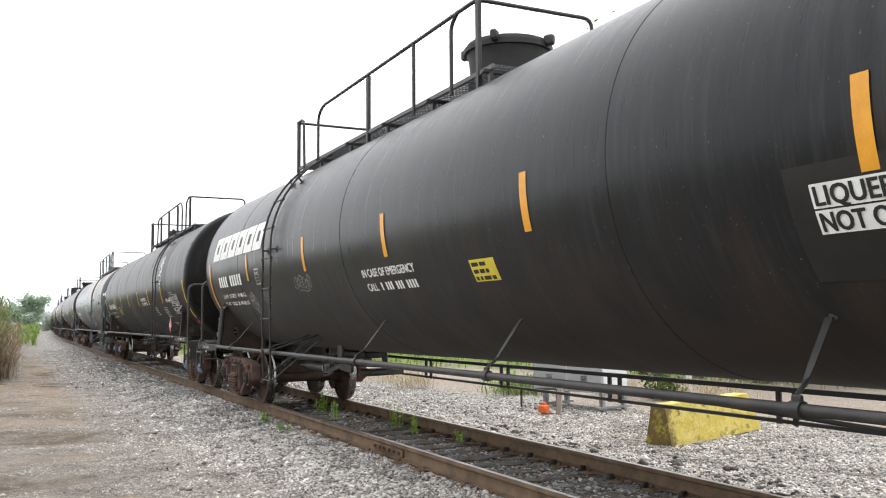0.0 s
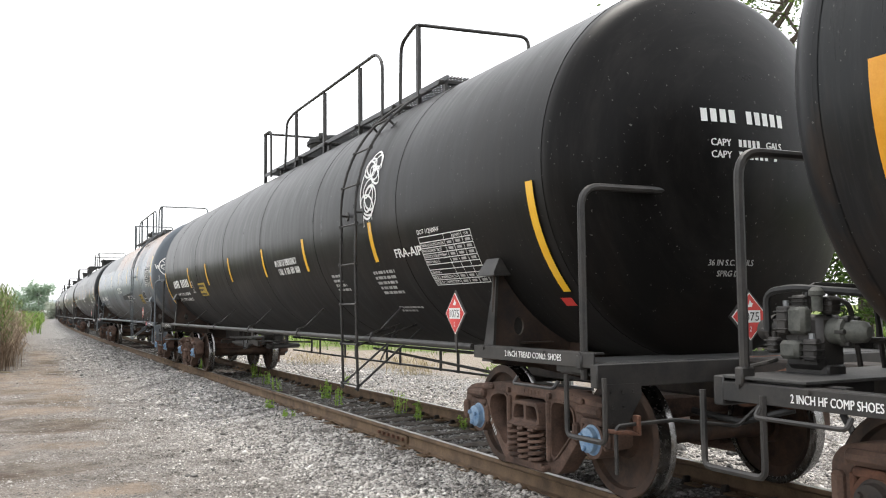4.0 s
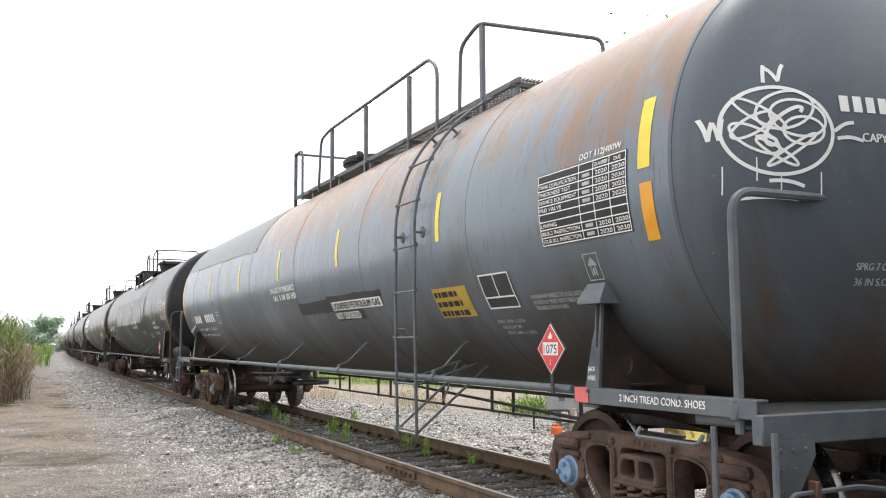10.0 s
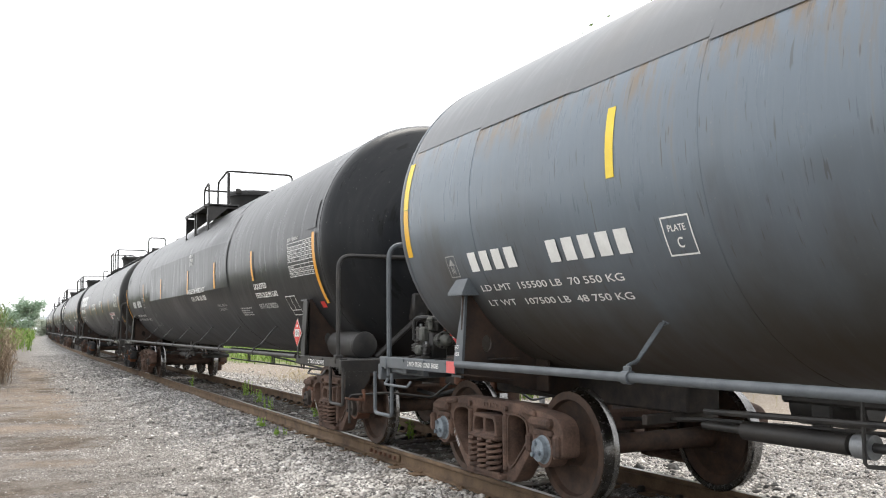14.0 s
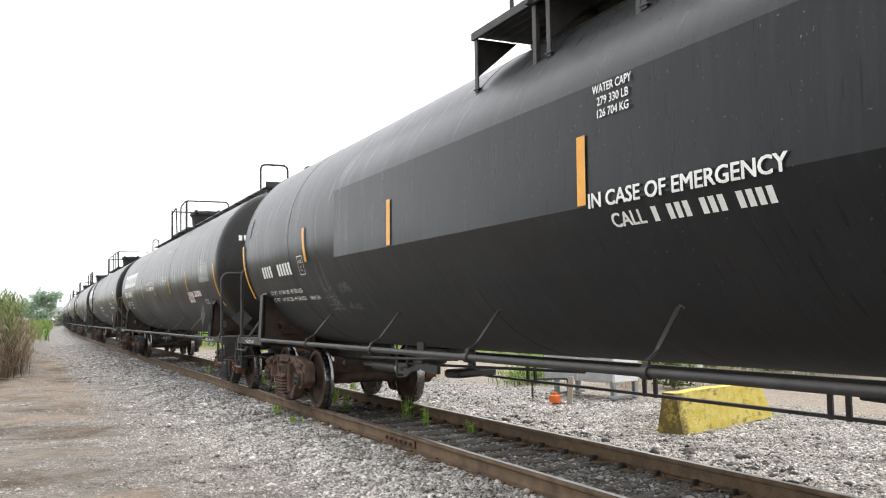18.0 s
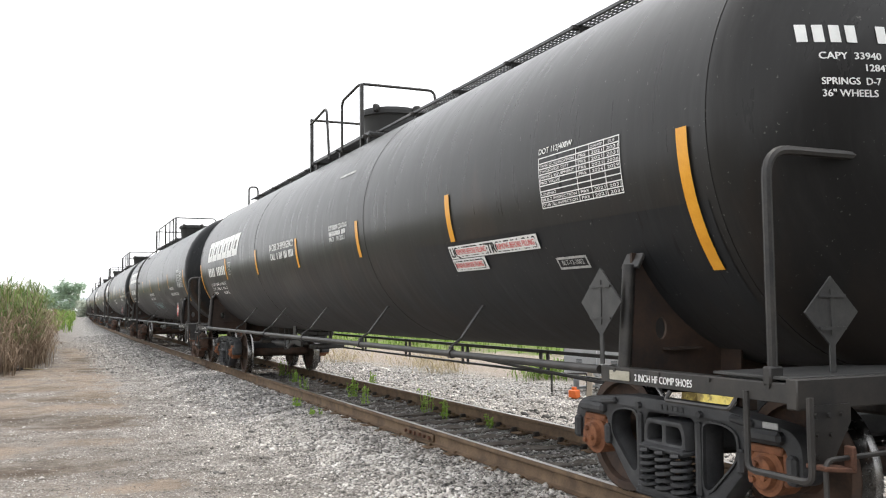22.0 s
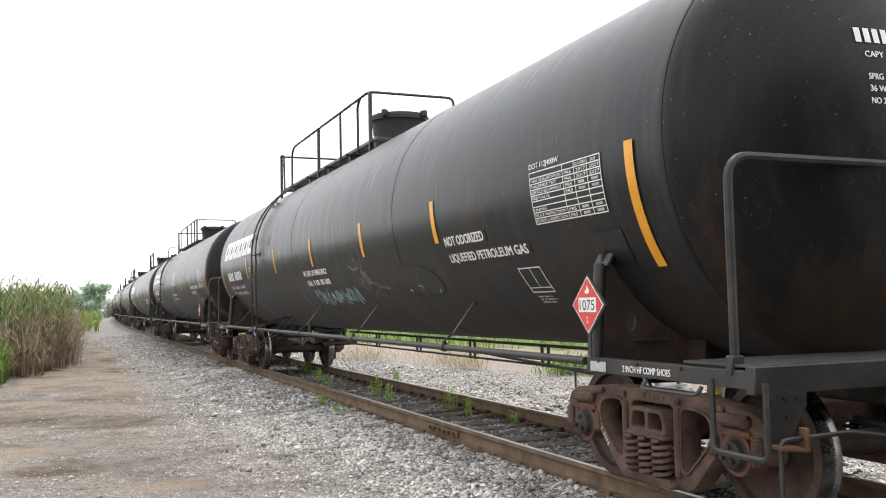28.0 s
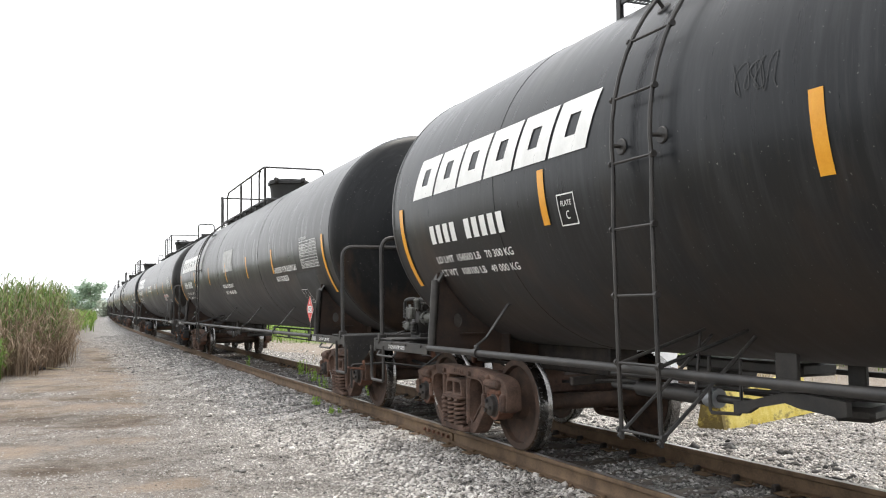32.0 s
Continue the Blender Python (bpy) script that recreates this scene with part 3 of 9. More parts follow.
def side_bearing_mesh(material):
    g = Geo()
    g.box((0.62, 0, 0.69), (0.22, 0.20, 0.08), None, 0.01)
    return g.mesh("side_bearing", material)


def center_plate_mesh(material):
    g = Geo()
    g.lathe([(0.64, 0.22), (0.74, 0.22)], 20, "z")
    return g.mesh("center_plate", material)


def brake_mesh(material):
    """Brake beams, shoes and rods of one truck."""
    g = Geo()
    for s in (-1, 1):
        g.tube([(-0.78, s * 0.42, 0.36), (0, s * 0.34, 0.36), (0.78, s * 0.42, 0.36)], 0.035, 8)
        for e in (-1, 1):
            g.box((e * 0.76, s * 0.425, 0.42), (0.09, 0.05, 0.34), Matrix.Rotation(s * 0.12, 4, "X"), 0.01)
    g.tube([(0.12, -0.42, 0.46), (0.12, 0.42, 0.46)], 0.02, 6)
    return g.mesh("brake_beam", material)


def wheel_mesh(material, sign):
    """Plate wheel: hub, dished plate and rim behind the tread."""
    g = Geo()
    g.lathe([(sign * (0.66), 0.07), (sign * 0.66, 0.135), (sign * 0.70, 0.15), (sign * 0.715, 0.24), (sign * 0.735, 0.345), (sign * 0.705, 0.385), (sign * 0.705, 0.43),
             (sign * 0.80, 0.43), (sign * 0.82, 0.449), (sign * 0.828, 0.444), (sign * 0.828, 0.385), (sign * 0.785, 0.372), (sign * 0.765, 0.33), (sign * 0.745, 0.23), (sign * 0.775, 0.155), (sign * 0.855, 0.14), (sign * 0.855, 0.07)], 40, "x")
    return g.mesh("wheel", material)


def tread_mesh(material, sign):
    g = Geo()
    g.lathe([(sign * 0.685, 0.425), (sign * 0.685, 0.470), (sign * 0.697, 0.482), (sign * 0.712, 0.474), (sign * 0.728, 0.459), (sign * 0.81, 0.455), (sign * 0.824, 0.450)], 56, "x", (0, 0, 0), False)
    return g.mesh("wheel_tread", material)


def cap_mesh(material):
    """Bearing end cap with three bolts, on the axle's end."""
    g = Geo()
    g.lathe([(-1.0, 0.0), (-1.0, 0.115), (-1.09, 0.115), (-1.10, 0.098), (-1.14, 0.092), (-1.15, 0.075), (-1.15, 0.0)], 24, "x")
    for k in range(3):
        a = 2 * math.pi * k / 3
        g.lathe([(-1.145, 0.020), (-1.172, 0.020), (-1.178, 0.0)], 6, "x", (0, 0.055 * math.cos(a), 0.055 * math.sin(a)))
    g.lathe([(-1.15, 0.03), (-1.158, 0.0)], 10, "x")
    return g.mesh("bearing_cap", material)


def adapter_mesh(material):
    g = Geo()
    g.box((0, 0, 0.59), (0.19, 0.27, 0.05), None, 0.01)
    for s in (-1, 1):
        g.box((0, s * 0.145, 0.49), (0.17, 0.045, 0.20), None, 0.012)
    g.lathe([(-0.09, 0.14), (0.07, 0.14)], 22, "x", (0, 0, 0.457))
    return g.mesh("bearing_adapter", material)


SHARED = {}


def shared(key, make, *args):
    if key not in SHARED:
        SHARED[key] = make(*args)
    return SHARED[key]


def add_truck(car, y, frame_mat, cap_mat, adapter_mat):
    fm = M[frame_mat]
    bolster = part("truck_bolster", shared("bolster" + frame_mat, bolster_mesh, fm), None, car, at=pose(0, y, 0))
    part("center_plate", shared("center" + frame_mat, center_plate_mesh, fm), None, bolster)
    for s in (-1, 1):
        part("bolster_end", shared("end" + frame_mat, bolster_end_mesh, fm), None, bolster, at=pose(0, 0, 0, 0, 0, 0 if s > 0 else 180))
        part("side_bearing", shared("bearing" + frame_mat, side_bearing_mesh, fm), None, bolster, at=pose(0, 0, 0, 0, 0, 0 if s > 0 else 180))
        part("side_frame", shared("side" + frame_mat, side_frame_mesh, fm), None, bolster, at=pose(s * 1.0, 0, 0, 0, 0, 0 if s < 0 else 180))
        part("coil_spring", shared("spring" + frame_mat, spring_mesh, fm), None, bolster, at=pose(s * 1.03, 0, 0, 0, 0, 0 if s < 0 else 180))
        for e in (-0.89, 0.89):
            part("bearing_adapter", shared("adapter" + adapter_mat, adapter_mesh, M[adapter_mat]), None, bolster, at=pose(s * 1.0, e, 0, 0, 0, 0 if s < 0 else 180))
    if frame_mat == "cast":
        g = SHARED.get("stencil")
        if g is None:
            marks = Geo()
            for k in range(8):
                m = Matrix.Translation((-1.089, 0.57 + 0.018 * k, 0.33 + 0.022 * k)) @ Matrix.Rotation(radians(40), 4, "X")
                marks.box((0, 0, 0), (0.003, 0.014, 0.034), m) if k != 4 else None
            g = SHARED["stencil"] = marks.mesh("stencil_marks", M["white_faded"], False)
        tagged(part("stencil_marks", g, None, bolster, "faded white stencil marks"), kind="stuff")
    part("brake_beam", shared("brake", brake_mesh, M["cast_dark"]), None, bolster)
    for e in (-0.89, 0.89):
        g = SHARED.get("axle")
        if g is None:
            axle = Geo()
            axle.lathe([(-1.10, 0.07), (-0.86, 0.075), (-0.66, 0.095), (-0.3, 0.083), (0.3, 0.083), (0.66, 0.095), (0.86, 0.075), (1.10, 0.07)], 18, "x")
            g = SHARED["axle"] = axle.mesh("wheelset", M["wheel"])
        ws = part("wheelset", g, None, car, at=pose(0, y + e, WHEEL_R))
        for s in (-1, 1):
            part("wheel", shared("wheel%d" % s, wheel_mesh, M["wheel"], s), None, ws)
            part("wheel_tread", shared("tread%d" % s, tread_mesh, M["tread"], s), None, ws, "polished steel tread and flange")
            part("bearing_cap", shared("cap" + cap_mat, cap_mesh, M[cap_mat]), None, ws, "blue bearing end cap" if cap_mat == "blue" else "", at=pose(0, 0, 0, 0, 0, 0 if s < 0 else 180))


def add_ends(car, a, trim, sign, end_beam, post_dy=0.1, pipe_z=1.01, round_post=True):
    """One end of the underframe: stub sill, saddle, side sill, end beam with platform, coupler, grab rails and step."""
    t = M[trim]
    y0 = sign * a
    g = Geo()
    g.box((0, sign * (a + 0.2), 0.90), (0.34, 3.5, 0.32), None, 0.02)
    part("stub_sill", g, M["cast_dark"], car)
    # saddle: one web in line with the posts that follows the tank's belly, with lightening holes, flange and ribs
    yw = y0 + sign * post_dy
    arc = [(R_TANK * math.sin(q), Z_TANK - 0.005 - R_TANK * math.cos(q)) for q in (radians(-62 + 124 * i / 24) for i in range(25))]
    rim = arc[-1]
    web = [(-1.40, 0.985), (-0.95, 0.93), (-0.25, 0.76), (0.25, 0.76), (0.95, 0.93), (1.40, 0.985), (rim[0] + 0.035, rim[1])] + arc[::-1] + [(-rim[0] - 0.035, rim[1])]
    holes = [[(e * (1.14 + 0.048 * math.cos(t)), 1.29 + 0.075 * math.sin(t)) for t in (2 * math.pi * k / 18 for k in range(18))] for e in (-1, 1)]
    g = Geo()
    g.plate([web] + holes, -0.012, 0.012, pose(0, yw, 0, 0, 0, 90))
    part("saddle_web", g, M["saddle"], car, "rust-stained steel saddle web")
    for e in (-1, 1):
        g = Geo()
        g.box((e * 1.17, yw, 0.995), (0.50, 0.22, 0.016), Matrix.Rotation(e * -0.12, 4, "Y"), 0.003)
        part("saddle_flange", g, M["saddle"], car)
        g = Geo()
        g.box((e * 0.99, yw + 0.045, 1.15), (0.28, 0.10, 0.016), None, 0.003)
        g.box((e * 0.99, yw - 0.045, 1.15), (0.28, 0.10, 0.016), None, 0.003)
        part("saddle_shelf", g, M["saddle"], car)
    for x in (-0.62, 0.62):
        z1 = Z_TANK - math.sqrt(R_TANK ** 2 - x * x)
        g = Geo()
        g.box((x, yw, (0.86 + z1) / 2), (0.02, 0.42, z1 - 0.86), None)
        part("saddle_rib", g, M["saddle"], car)
    dz = pipe_z - 1.01
    for s in (-1, 1):
        # side sill bar, angle section
        g = Geo()
        ya, yb = sign * (a - 0.18), sign * end_beam
        g.box((s * 1.50, (ya + yb) / 2, 0.985 + dz), (0.014, abs(yb - ya), 0.10), None, 0.003)
        g.box((s * 1.46, (ya + yb) / 2, 1.032 + dz), (0.09, abs(yb - ya), 0.014), None, 0.003)
        sill = part("side_sill", g, t, car)
        for k in range(4):
            g = Geo()
            yq = ya + (yb - ya) * (0.10 + 0.27 * k)
            g.lathe([(-0.012, 0.014), (0.012, 0.014)], 6, "x", (s * 1.507, yq, 1.018 + dz))
            part("bolt", g, t, sill)
        # post from the side sill up to a bracket on the tank
        g = Geo()
        yp = y0 + sign * post_dy
        if round_post == "flat":
            g.box((s * 1.46, yp, 1.38), (0.022, 0.17, 0.80), Matrix.Rotation(s * radians(-3), 4, "Y"), 0.004)
            g.box((s * 1.34, yp + 0.07, 1.42), (0.22, 0.014, 0.68), Matrix.Rotation(s * radians(-3), 4, "Y"), 0.003)
            g.box((s * 1.36, yp - sign * 0.12, 1.76), (0.16, 0.26, 0.03), Matrix.Rotation(s * radians(-28), 4, "Y"), 0.004)
        elif round_post:
            g.tube([(s * 1.44, yp, 1.03 + dz), (s * 1.385, yp, 1.72)], 0.045, 12)
            g.box((s * 1.335, yp, 1.77), (0.025, 0.19, 0.17), Matrix.Rotation(s * radians(-29), 4, "Y"), 0.005)
        else:
            shape = [(u, z) for u, z in ((0.15, 1.0), (-0.036, 1.0), (-0.036, 1.46), (-0.034, 1.52), (-0.034, 1.72), (0.034, 1.72), (0.034, 1.54), (0.060, 1.46))]
            g.plate([shape], -0.012, 0.012, pose(s * 1.47, yp, 0, 0, -s * 4, 0))
            hood = [(s * x, yp + y, z) for x, z, w in ((1.24, 1.71, 0.140), (1.445, 1.71, 0.140), (1.445, 1.738, 0.140), (1.375, 1.855, 0.108), (1.24, 1.855, 0.108)) for y in (-w, w)]
            g.add(hood, [(0, 1, 3, 2), (2, 3, 5, 4), (4, 5, 7, 6), (6, 7, 9, 8), (0, 2, 4, 6, 8), (9, 7, 5, 3, 1)])
        part("tank_post", g, t, car)
    # end beam and walk platform
    g = Geo()
    g.box((0, sign * end_beam, 0.985), (3.02, 0.08, 0.16), None, 0.008)
    part("end_beam", g, t, car)
    for x in (-1.3, -0.7, 0.7, 1.3):
        g = Geo()
        g.box((x, sign * (end_beam - 0.36), 1.0), (0.06, 0.64, 0.08), None, 0.005)
        part("platform_bearer", g, t, car)
    g = Geo()
    g.box((0, sign * (end_beam - 0.30), 1.062), (3.0, 0.58, 0.016), None, 0.003)
    part("end_platform", g, M["grating"], car, "steel end platform")
    g = Geo()
    g.box((-1.2, sign * (end_beam - 0.36), 1.02), (0.5, 0.36, 0.07), None, 0.006)
    part("platform_box", g, t, car)
    # grab rail across the end
    for s in (-1, 1):
        g = Geo()
        g.tube(bent([(s * 1.47, sign * (end_beam - 0.16), 0.95), (s * 1.47, sign * (end_beam - 0.16), 2.28), (s * 0.02, sign * (end_beam - 0.16), 2.28)], 0.16, 6), 0.027, 8)
        g.box((s * 1.47, sign * (end_beam - 0.16), 1.07), (0.10, 0.06, 0.10), None, 0.01)
        part("grab_rail", g, t, car)
        # stirrup step under the sill
        g = Geo()
        yc = sign * (end_beam - 0.10)
        g.tube(bent([(s * 1.51, yc - 0.22, 0.98), (s * 1.51, yc - 0.22, 0.56), (s * 1.51, yc + 0.22, 0.56), (s * 1.51, yc + 0.22, 0.98)], 0.05, 3), 0.019, 7)
        part("stirrup_step", g, t, car)
        g = Geo()
        g.tube(bent([(s * 1.56, yc - sign * 0.25, 0.93), (s * 1.60, yc - sign * 0.25, 0.88), (s * 1.60, yc - sign * 0.80, 0.88), (s * 1.56, yc - sign * 0.80, 0.93)], 0.04, 3), 0.013, 6)
        part("sill_handhold", g, t, car)
    # coupler
    g = Geo()
    g.box((0, sign * (end_beam + 0.10), 0.87), (0.16, 0.55, 0.17), None, 0.02)
    g.box((0, sign * (end_beam - 0.02), 0.89), (0.42, 0.10, 0.36), None, 0.02)
    g.box((0.05 * sign, sign * (end_beam + 0.37), 0.87), (0.30, 0.22, 0.28), Matrix.Rotation(sign * 0.3, 4, "Z"), 0.04)
    part("coupler", g, M["rust_red"], car, "rusty cast coupler")
    g = Geo()
    g.tube([(-0.10, sign * (end_beam + 0.38), 0.72), (-0.32, sign * (end_beam + 0.1), 0.62), (-0.36, sign * (end_beam - 0.35), 0.66)], 0.025, 8)
    part("air_hose", g, M["black_flat"], car, "black rubber air hose")
    # corner plate with its bolts, lever bracket, and the lever bent down into a handle
    e = sign
    ye = sign * (end_beam + 0.05)
    g = Geo()
    shape = [(0.0, 0.93), (0.30, 0.93), (0.30, 0.84), (0.14, 0.60), (0.03, 0.60), (0.0, 0.66)]
    g.plate([shape], -0.006, 0.006, pose(e * 1.46, ye, 0, 0, 0, 90 if e > 0 else -90))
    corner = part("corner_plate", g, t, car)
    for u, z in ((0.05, 0.88), (0.14, 0.88), (0.23, 0.88), (0.06, 0.78), (0.15, 0.78), (0.06, 0.67)):
        g = Geo()
        g.lathe([(-0.022, 0.013), (0.022, 0.013)], 6, "y", (e * (1.46 - u), ye, z))
        part("bolt", g, t, corner)
    g = Geo()
    g.box((e * 1.36, ye + sign * 0.05, 0.62), (0.22, 0.13, 0.025), Matrix.Rotation(0.12, 4, "Y"), 0.006)
    g.box((e * 1.27, ye + sign * 0.09, 0.67), (0.03, 0.06, 0.12), None, 0.006)
    part("lever_bracket", g, M["rust_red"], car, "rusty lever bracket")
    g = Geo()
    yl = ye + sign * 0.09
    g.tube(bent([(e * 1.44, yl, 0.36), (e * 1.44, yl, 0.67), (e * 0.95, yl, 0.68), (e * 0.40, yl, 0.60), (e * 0.12, ye + sign * 0.12, 0.80)], 0.05, 4), 0.014, 7)
    part("uncoupling_lever", g, t, car)


def add_sides(car, a, trim, struts, pipe_x=1.50, pipe_z=1.01):
    """The side pipes with their struts, and the hanging rail frame on the far side."""
    t = M[trim]
    for s in (-1, 1):
        g = Geo()
        g.tube([(s * pipe_x, -(a - 0.2), pipe_z), (s * pipe_x, a - 0.2, pipe_z)], 0.031, 10)
        part("side_pipe", g, t, car)
        for y in struts:
            g = Geo()
            zt = 1.46
            xt = math.sqrt(R_TANK ** 2 - (Z_TANK - zt) ** 2) + 0.01
            g.tube([(s * pipe_x, y, pipe_z), (s * (pipe_x - 0.01), y + 0.01, pipe_z + 0.07), (s * (pipe_x + (xt - pipe_x) * 0.3), y + 0.045, pipe_z + (zt - pipe_z) * 0.3)], 0.013, 6)
            # flattened upper part, bent over onto the shell
            line = [(pipe_x + (xt - pipe_x) * k, y + 0.015 + 0.125 * k, pipe_z + (zt - pipe_z) * k, w) for k, w in ((0.22, 0.012), (0.45, 0.022), (1.0, 0.025))] + [(xt - 0.02, y + 0.10, zt + 0.012, 0.024)]
            for k in range(len(line) - 1):
                (xa, ya, za, wa), (xb, yb, zb, wb) = line[k], line[k + 1]
                flat = k == len(line) - 2
                quad = [(xa, ya, za, wa), (xb, yb, zb, wb)]
                verts = []
                for x, yy, z, w in quad:
                    for e in (-1, 1):
                        for d in (-0.005, 0.005):
                            verts.append((s * (x + d), yy + (0 if flat else e * w), z + (e * w if flat else 0)))
                g.add(verts, [(0, 1, 5, 4), (2, 6, 7, 3), (0, 4, 6, 2), (1, 3, 7, 5), (0, 2, 3, 1), (4, 5, 7, 6)])
            g.lathe([(-0.035, 0.044), (0.035, 0.044)], 10, "y", (s * pipe_x, y, pipe_z))
            g.box((s * pipe_x, y, pipe_z + 0.05), (0.03, 0.06, 0.04), None, 0.006)
            part("pipe_strut", g, t, car)


def add_under_rail(car, y0, y1, posts, x, z0, z1, double):
    """Rail frame that hangs under the belly, with its hangers."""
    t = M["steel_dark"]
    for z, r in ((z1, 0.022), (z0, 0.016)):
        g = Geo()
        g.box((x, (y0 + y1) / 2, z), (0.05, y1 - y0, r * 2), None, 0.004)
        part("hanging_rail", g, t, car)
    for y in posts:
        for d in ((-0.09, 0.09) if double else (0,)):
            g = Geo()
            g.box((x, y + d, (z0 + z1) / 2 - 0.01), (0.03, 0.05, z1 - z0 + 0.03), None, 0.004)
            part("rail_hanger", g, t, car)


def add_dome(car, y, r=0.47, z1=4.60):
    """Valve housing with its flange, lid and clamps."""
    g = Geo()
    g.lathe([(3.85, r * 0.90), (4.06, r * 0.90), (4.065, r * 0.98), (4.10, r * 0.98), (4.105, r * 0.90), (z1 - 0.24, r * 0.95), (z1 - 0.17, r * 1.0), (z1 - 0.165, r * 1.07), (z1 - 0.11, r * 1.07), (z1 - 0.105, r * 1.02), (z1 - 0.06, r * 0.99), (z1 - 0.04, r * 0.55), (z1 - 0.035, 0.0)], 40, "z", (0, y, 0))
    ob = part("valve_housing", g, M["black_flat"], car, "black round valve housing")
    for k in (0.3, 2.2, 3.9, 5.2):
        g = Geo()
        g.box((r * 1.12 * math.cos(k), y + r * 1.12 * math.sin(k), z1 - 0.09), (0.12, 0.08, 0.12), Matrix.Rotation(k, 4, "Z"), 0.02)
        part("lid_clamp", g, M["steel_dark"], ob)


def add_walkway(car, y0, y1, x0=-0.70, x1=-0.30, z=3.99, trim="steel_dark", mat="mesh_grey", edge=0.05, pitch=0.075, planks=False):
    """Grating beside the valve housing, on its bearers."""
    g = Geo()
    for x in (x0, x1):
        g.box((x, (y0 + y1) / 2, z), (0.03, y1 - y0, edge), None, 0.004)
    n = max(int((y1 - y0) / pitch), 2)
    for i in range(0 if planks else n):
        g.box(((x0 + x1) / 2, y0 + (i + 0.5) * (y1 - y0) / n, z + 0.006), (x1 - x0, 0.011, 0.012))
    k = 6 if planks else 10
    w = (x1 - x0) / k
    for i in range(k):
        g.box((x0 + w * (i + 0.5), (y0 + y1) / 2, z + 0.018), (w - 0.010 if planks else 0.011, y1 - y0, 0.026 if planks else 0.012))
    ob = part("walkway", g, M[mat], car, "steel grating walkway")
    for y in np.arange(y0 + 0.1, y1, 1.35):
        g = Geo()
        zs = Z_TANK + math.sqrt(R_TANK ** 2 - x0 ** 2)
        g.box((x0 + 0.02, float(y), (zs + z) / 2 - 0.02), (0.04, 0.06, z - zs + 0.06), None, 0.004)
        g.box(((x0 + x1) / 2 - 0.03, float(y), z - 0.028), (x1 - x0 + 0.08, 0.05, 0.04), None, 0.004)
        part("bearer", g, M[trim], ob)


def add_railing(car, runs, trim="steel_dark", r=0.022):
    """Railings as bars: each run is a line of points."""
    for run in runs:
        g = Geo()
        g.tube(bent(run, 0.12, 4), r, 7)
        part("handrail", g, M[trim], car)


def add_post(car, x, y, z0, z1, trim="steel_dark"):
    g = Geo()
    g.box((x, y, (z0 + z1) / 2), (0.016, 0.06, z1 - z0), None, 0.003)
    g.box((x + 0.025, y, (z0 + z1) / 2), (0.05, 0.012, z1 - z0), None, 0.003)
    part("railing_post", g, M[trim], car)


def add_ladder(car, y, width, trim, z_low=0.55, off=0.085, phi_top=66, brace=True):
    """Side ladder: two stringers that follow the tank up to the walkway, its rungs, stand-offs and lower braces."""
    t = M[trim]
    line = [(-1.57, z_low), (-1.58, 1.0), (-1.595, 2.0)] + [(skin(0, p, off).x, skin(0, p, off).z) for p in range(-6, phi_top + 1, 6)]
    for s in (-0.5, 0.5):
        g = Geo()
        g.tube([(x, y + s * width, z) for x, z in line], 0.016, 7)
        part("ladder_stringer", g, t, car)
    # rungs at even steps along the line
    length, want = 0.0, 0.06
    for (xa, za), (xb, zb) in zip(line, line[1:]):
        seg = math.hypot(xb - xa, zb - za)
        while want <= length + seg:
            k = (want - length) / seg
            g = Geo()
            g.tube([(xa + k * (xb - xa), y - width / 2 - 0.02, za + k * (zb - za)), (xa + k * (xb - xa), y + width / 2 + 0.02, za + k * (zb - za))], 0.010, 6)
            for e in (-1, 1):
                g.lathe([(-0.010, 0.024), (0.010, 0.024)], 8, "y", (xa + k * (xb - xa), y + e * (width / 2 + 0.02), za + k * (zb - za)))
            part("ladder_rung", g, t, car)
            want += 0.445
        length += seg
    for p in (0, 42):
        for e in (-0.5, 0.5):
            m = Matrix.Translation(skin(y + e * (width + 0.02), p, 0.0)) @ Matrix.Rotation(radians(p), 4, "Y")
            g = Geo()
            g.lathe([(0.0, 0.0), (-0.010, 0.0), (-0.010, 0.050), (0.0, 0.058)], 16, "x")
            g.v = [tuple(m @ Vector(v)) for v in g.v]
            pad = part("ladder_pad", g, t, car)
            g = Geo()
            q = skin(y + e * width, p, off)
            g.tube([tuple(skin(y + e * (width + 0.02), p, 0.0)), tuple(q)], 0.014, 6)
            part("ladder_bracket", g, t, pad)
    if brace:
        g = Geo()
        for e in (-0.5, 0.5):
            g.tube([(-1.60, y + e * width, 1.04), (-0.86, y + e * width, 1.26)], 0.013, 6)
            g.tube([(-1.60, y + e * width, 0.57), (-0.80, y + e * width, 1.22)], 0.013, 6)
        g.tube([(-1.30, y - width / 2, 0.88), (-0.90, y + width / 2, 1.24)], 0.010, 5)
        part("ladder_brace", g, t, car)


def band(y, phi0, phi1, width, lean=0.0, off=0.004):
    """A strip of tape laid round the tank."""
    g = Geo()
    n = max(int(abs(phi1 - phi0) / 3), 2)
    verts = []
    for i in range(n + 1):
        p = phi0 + (phi1 - phi0) * i / n
        for e in (-0.5, 0.5):
            verts.append(skin(y + e * width + lean * i / n, p, off))
    return g.add(verts, [(2 * i, 2 * i + 1, 2 * i + 3, 2 * i + 2) for i in range(n)])


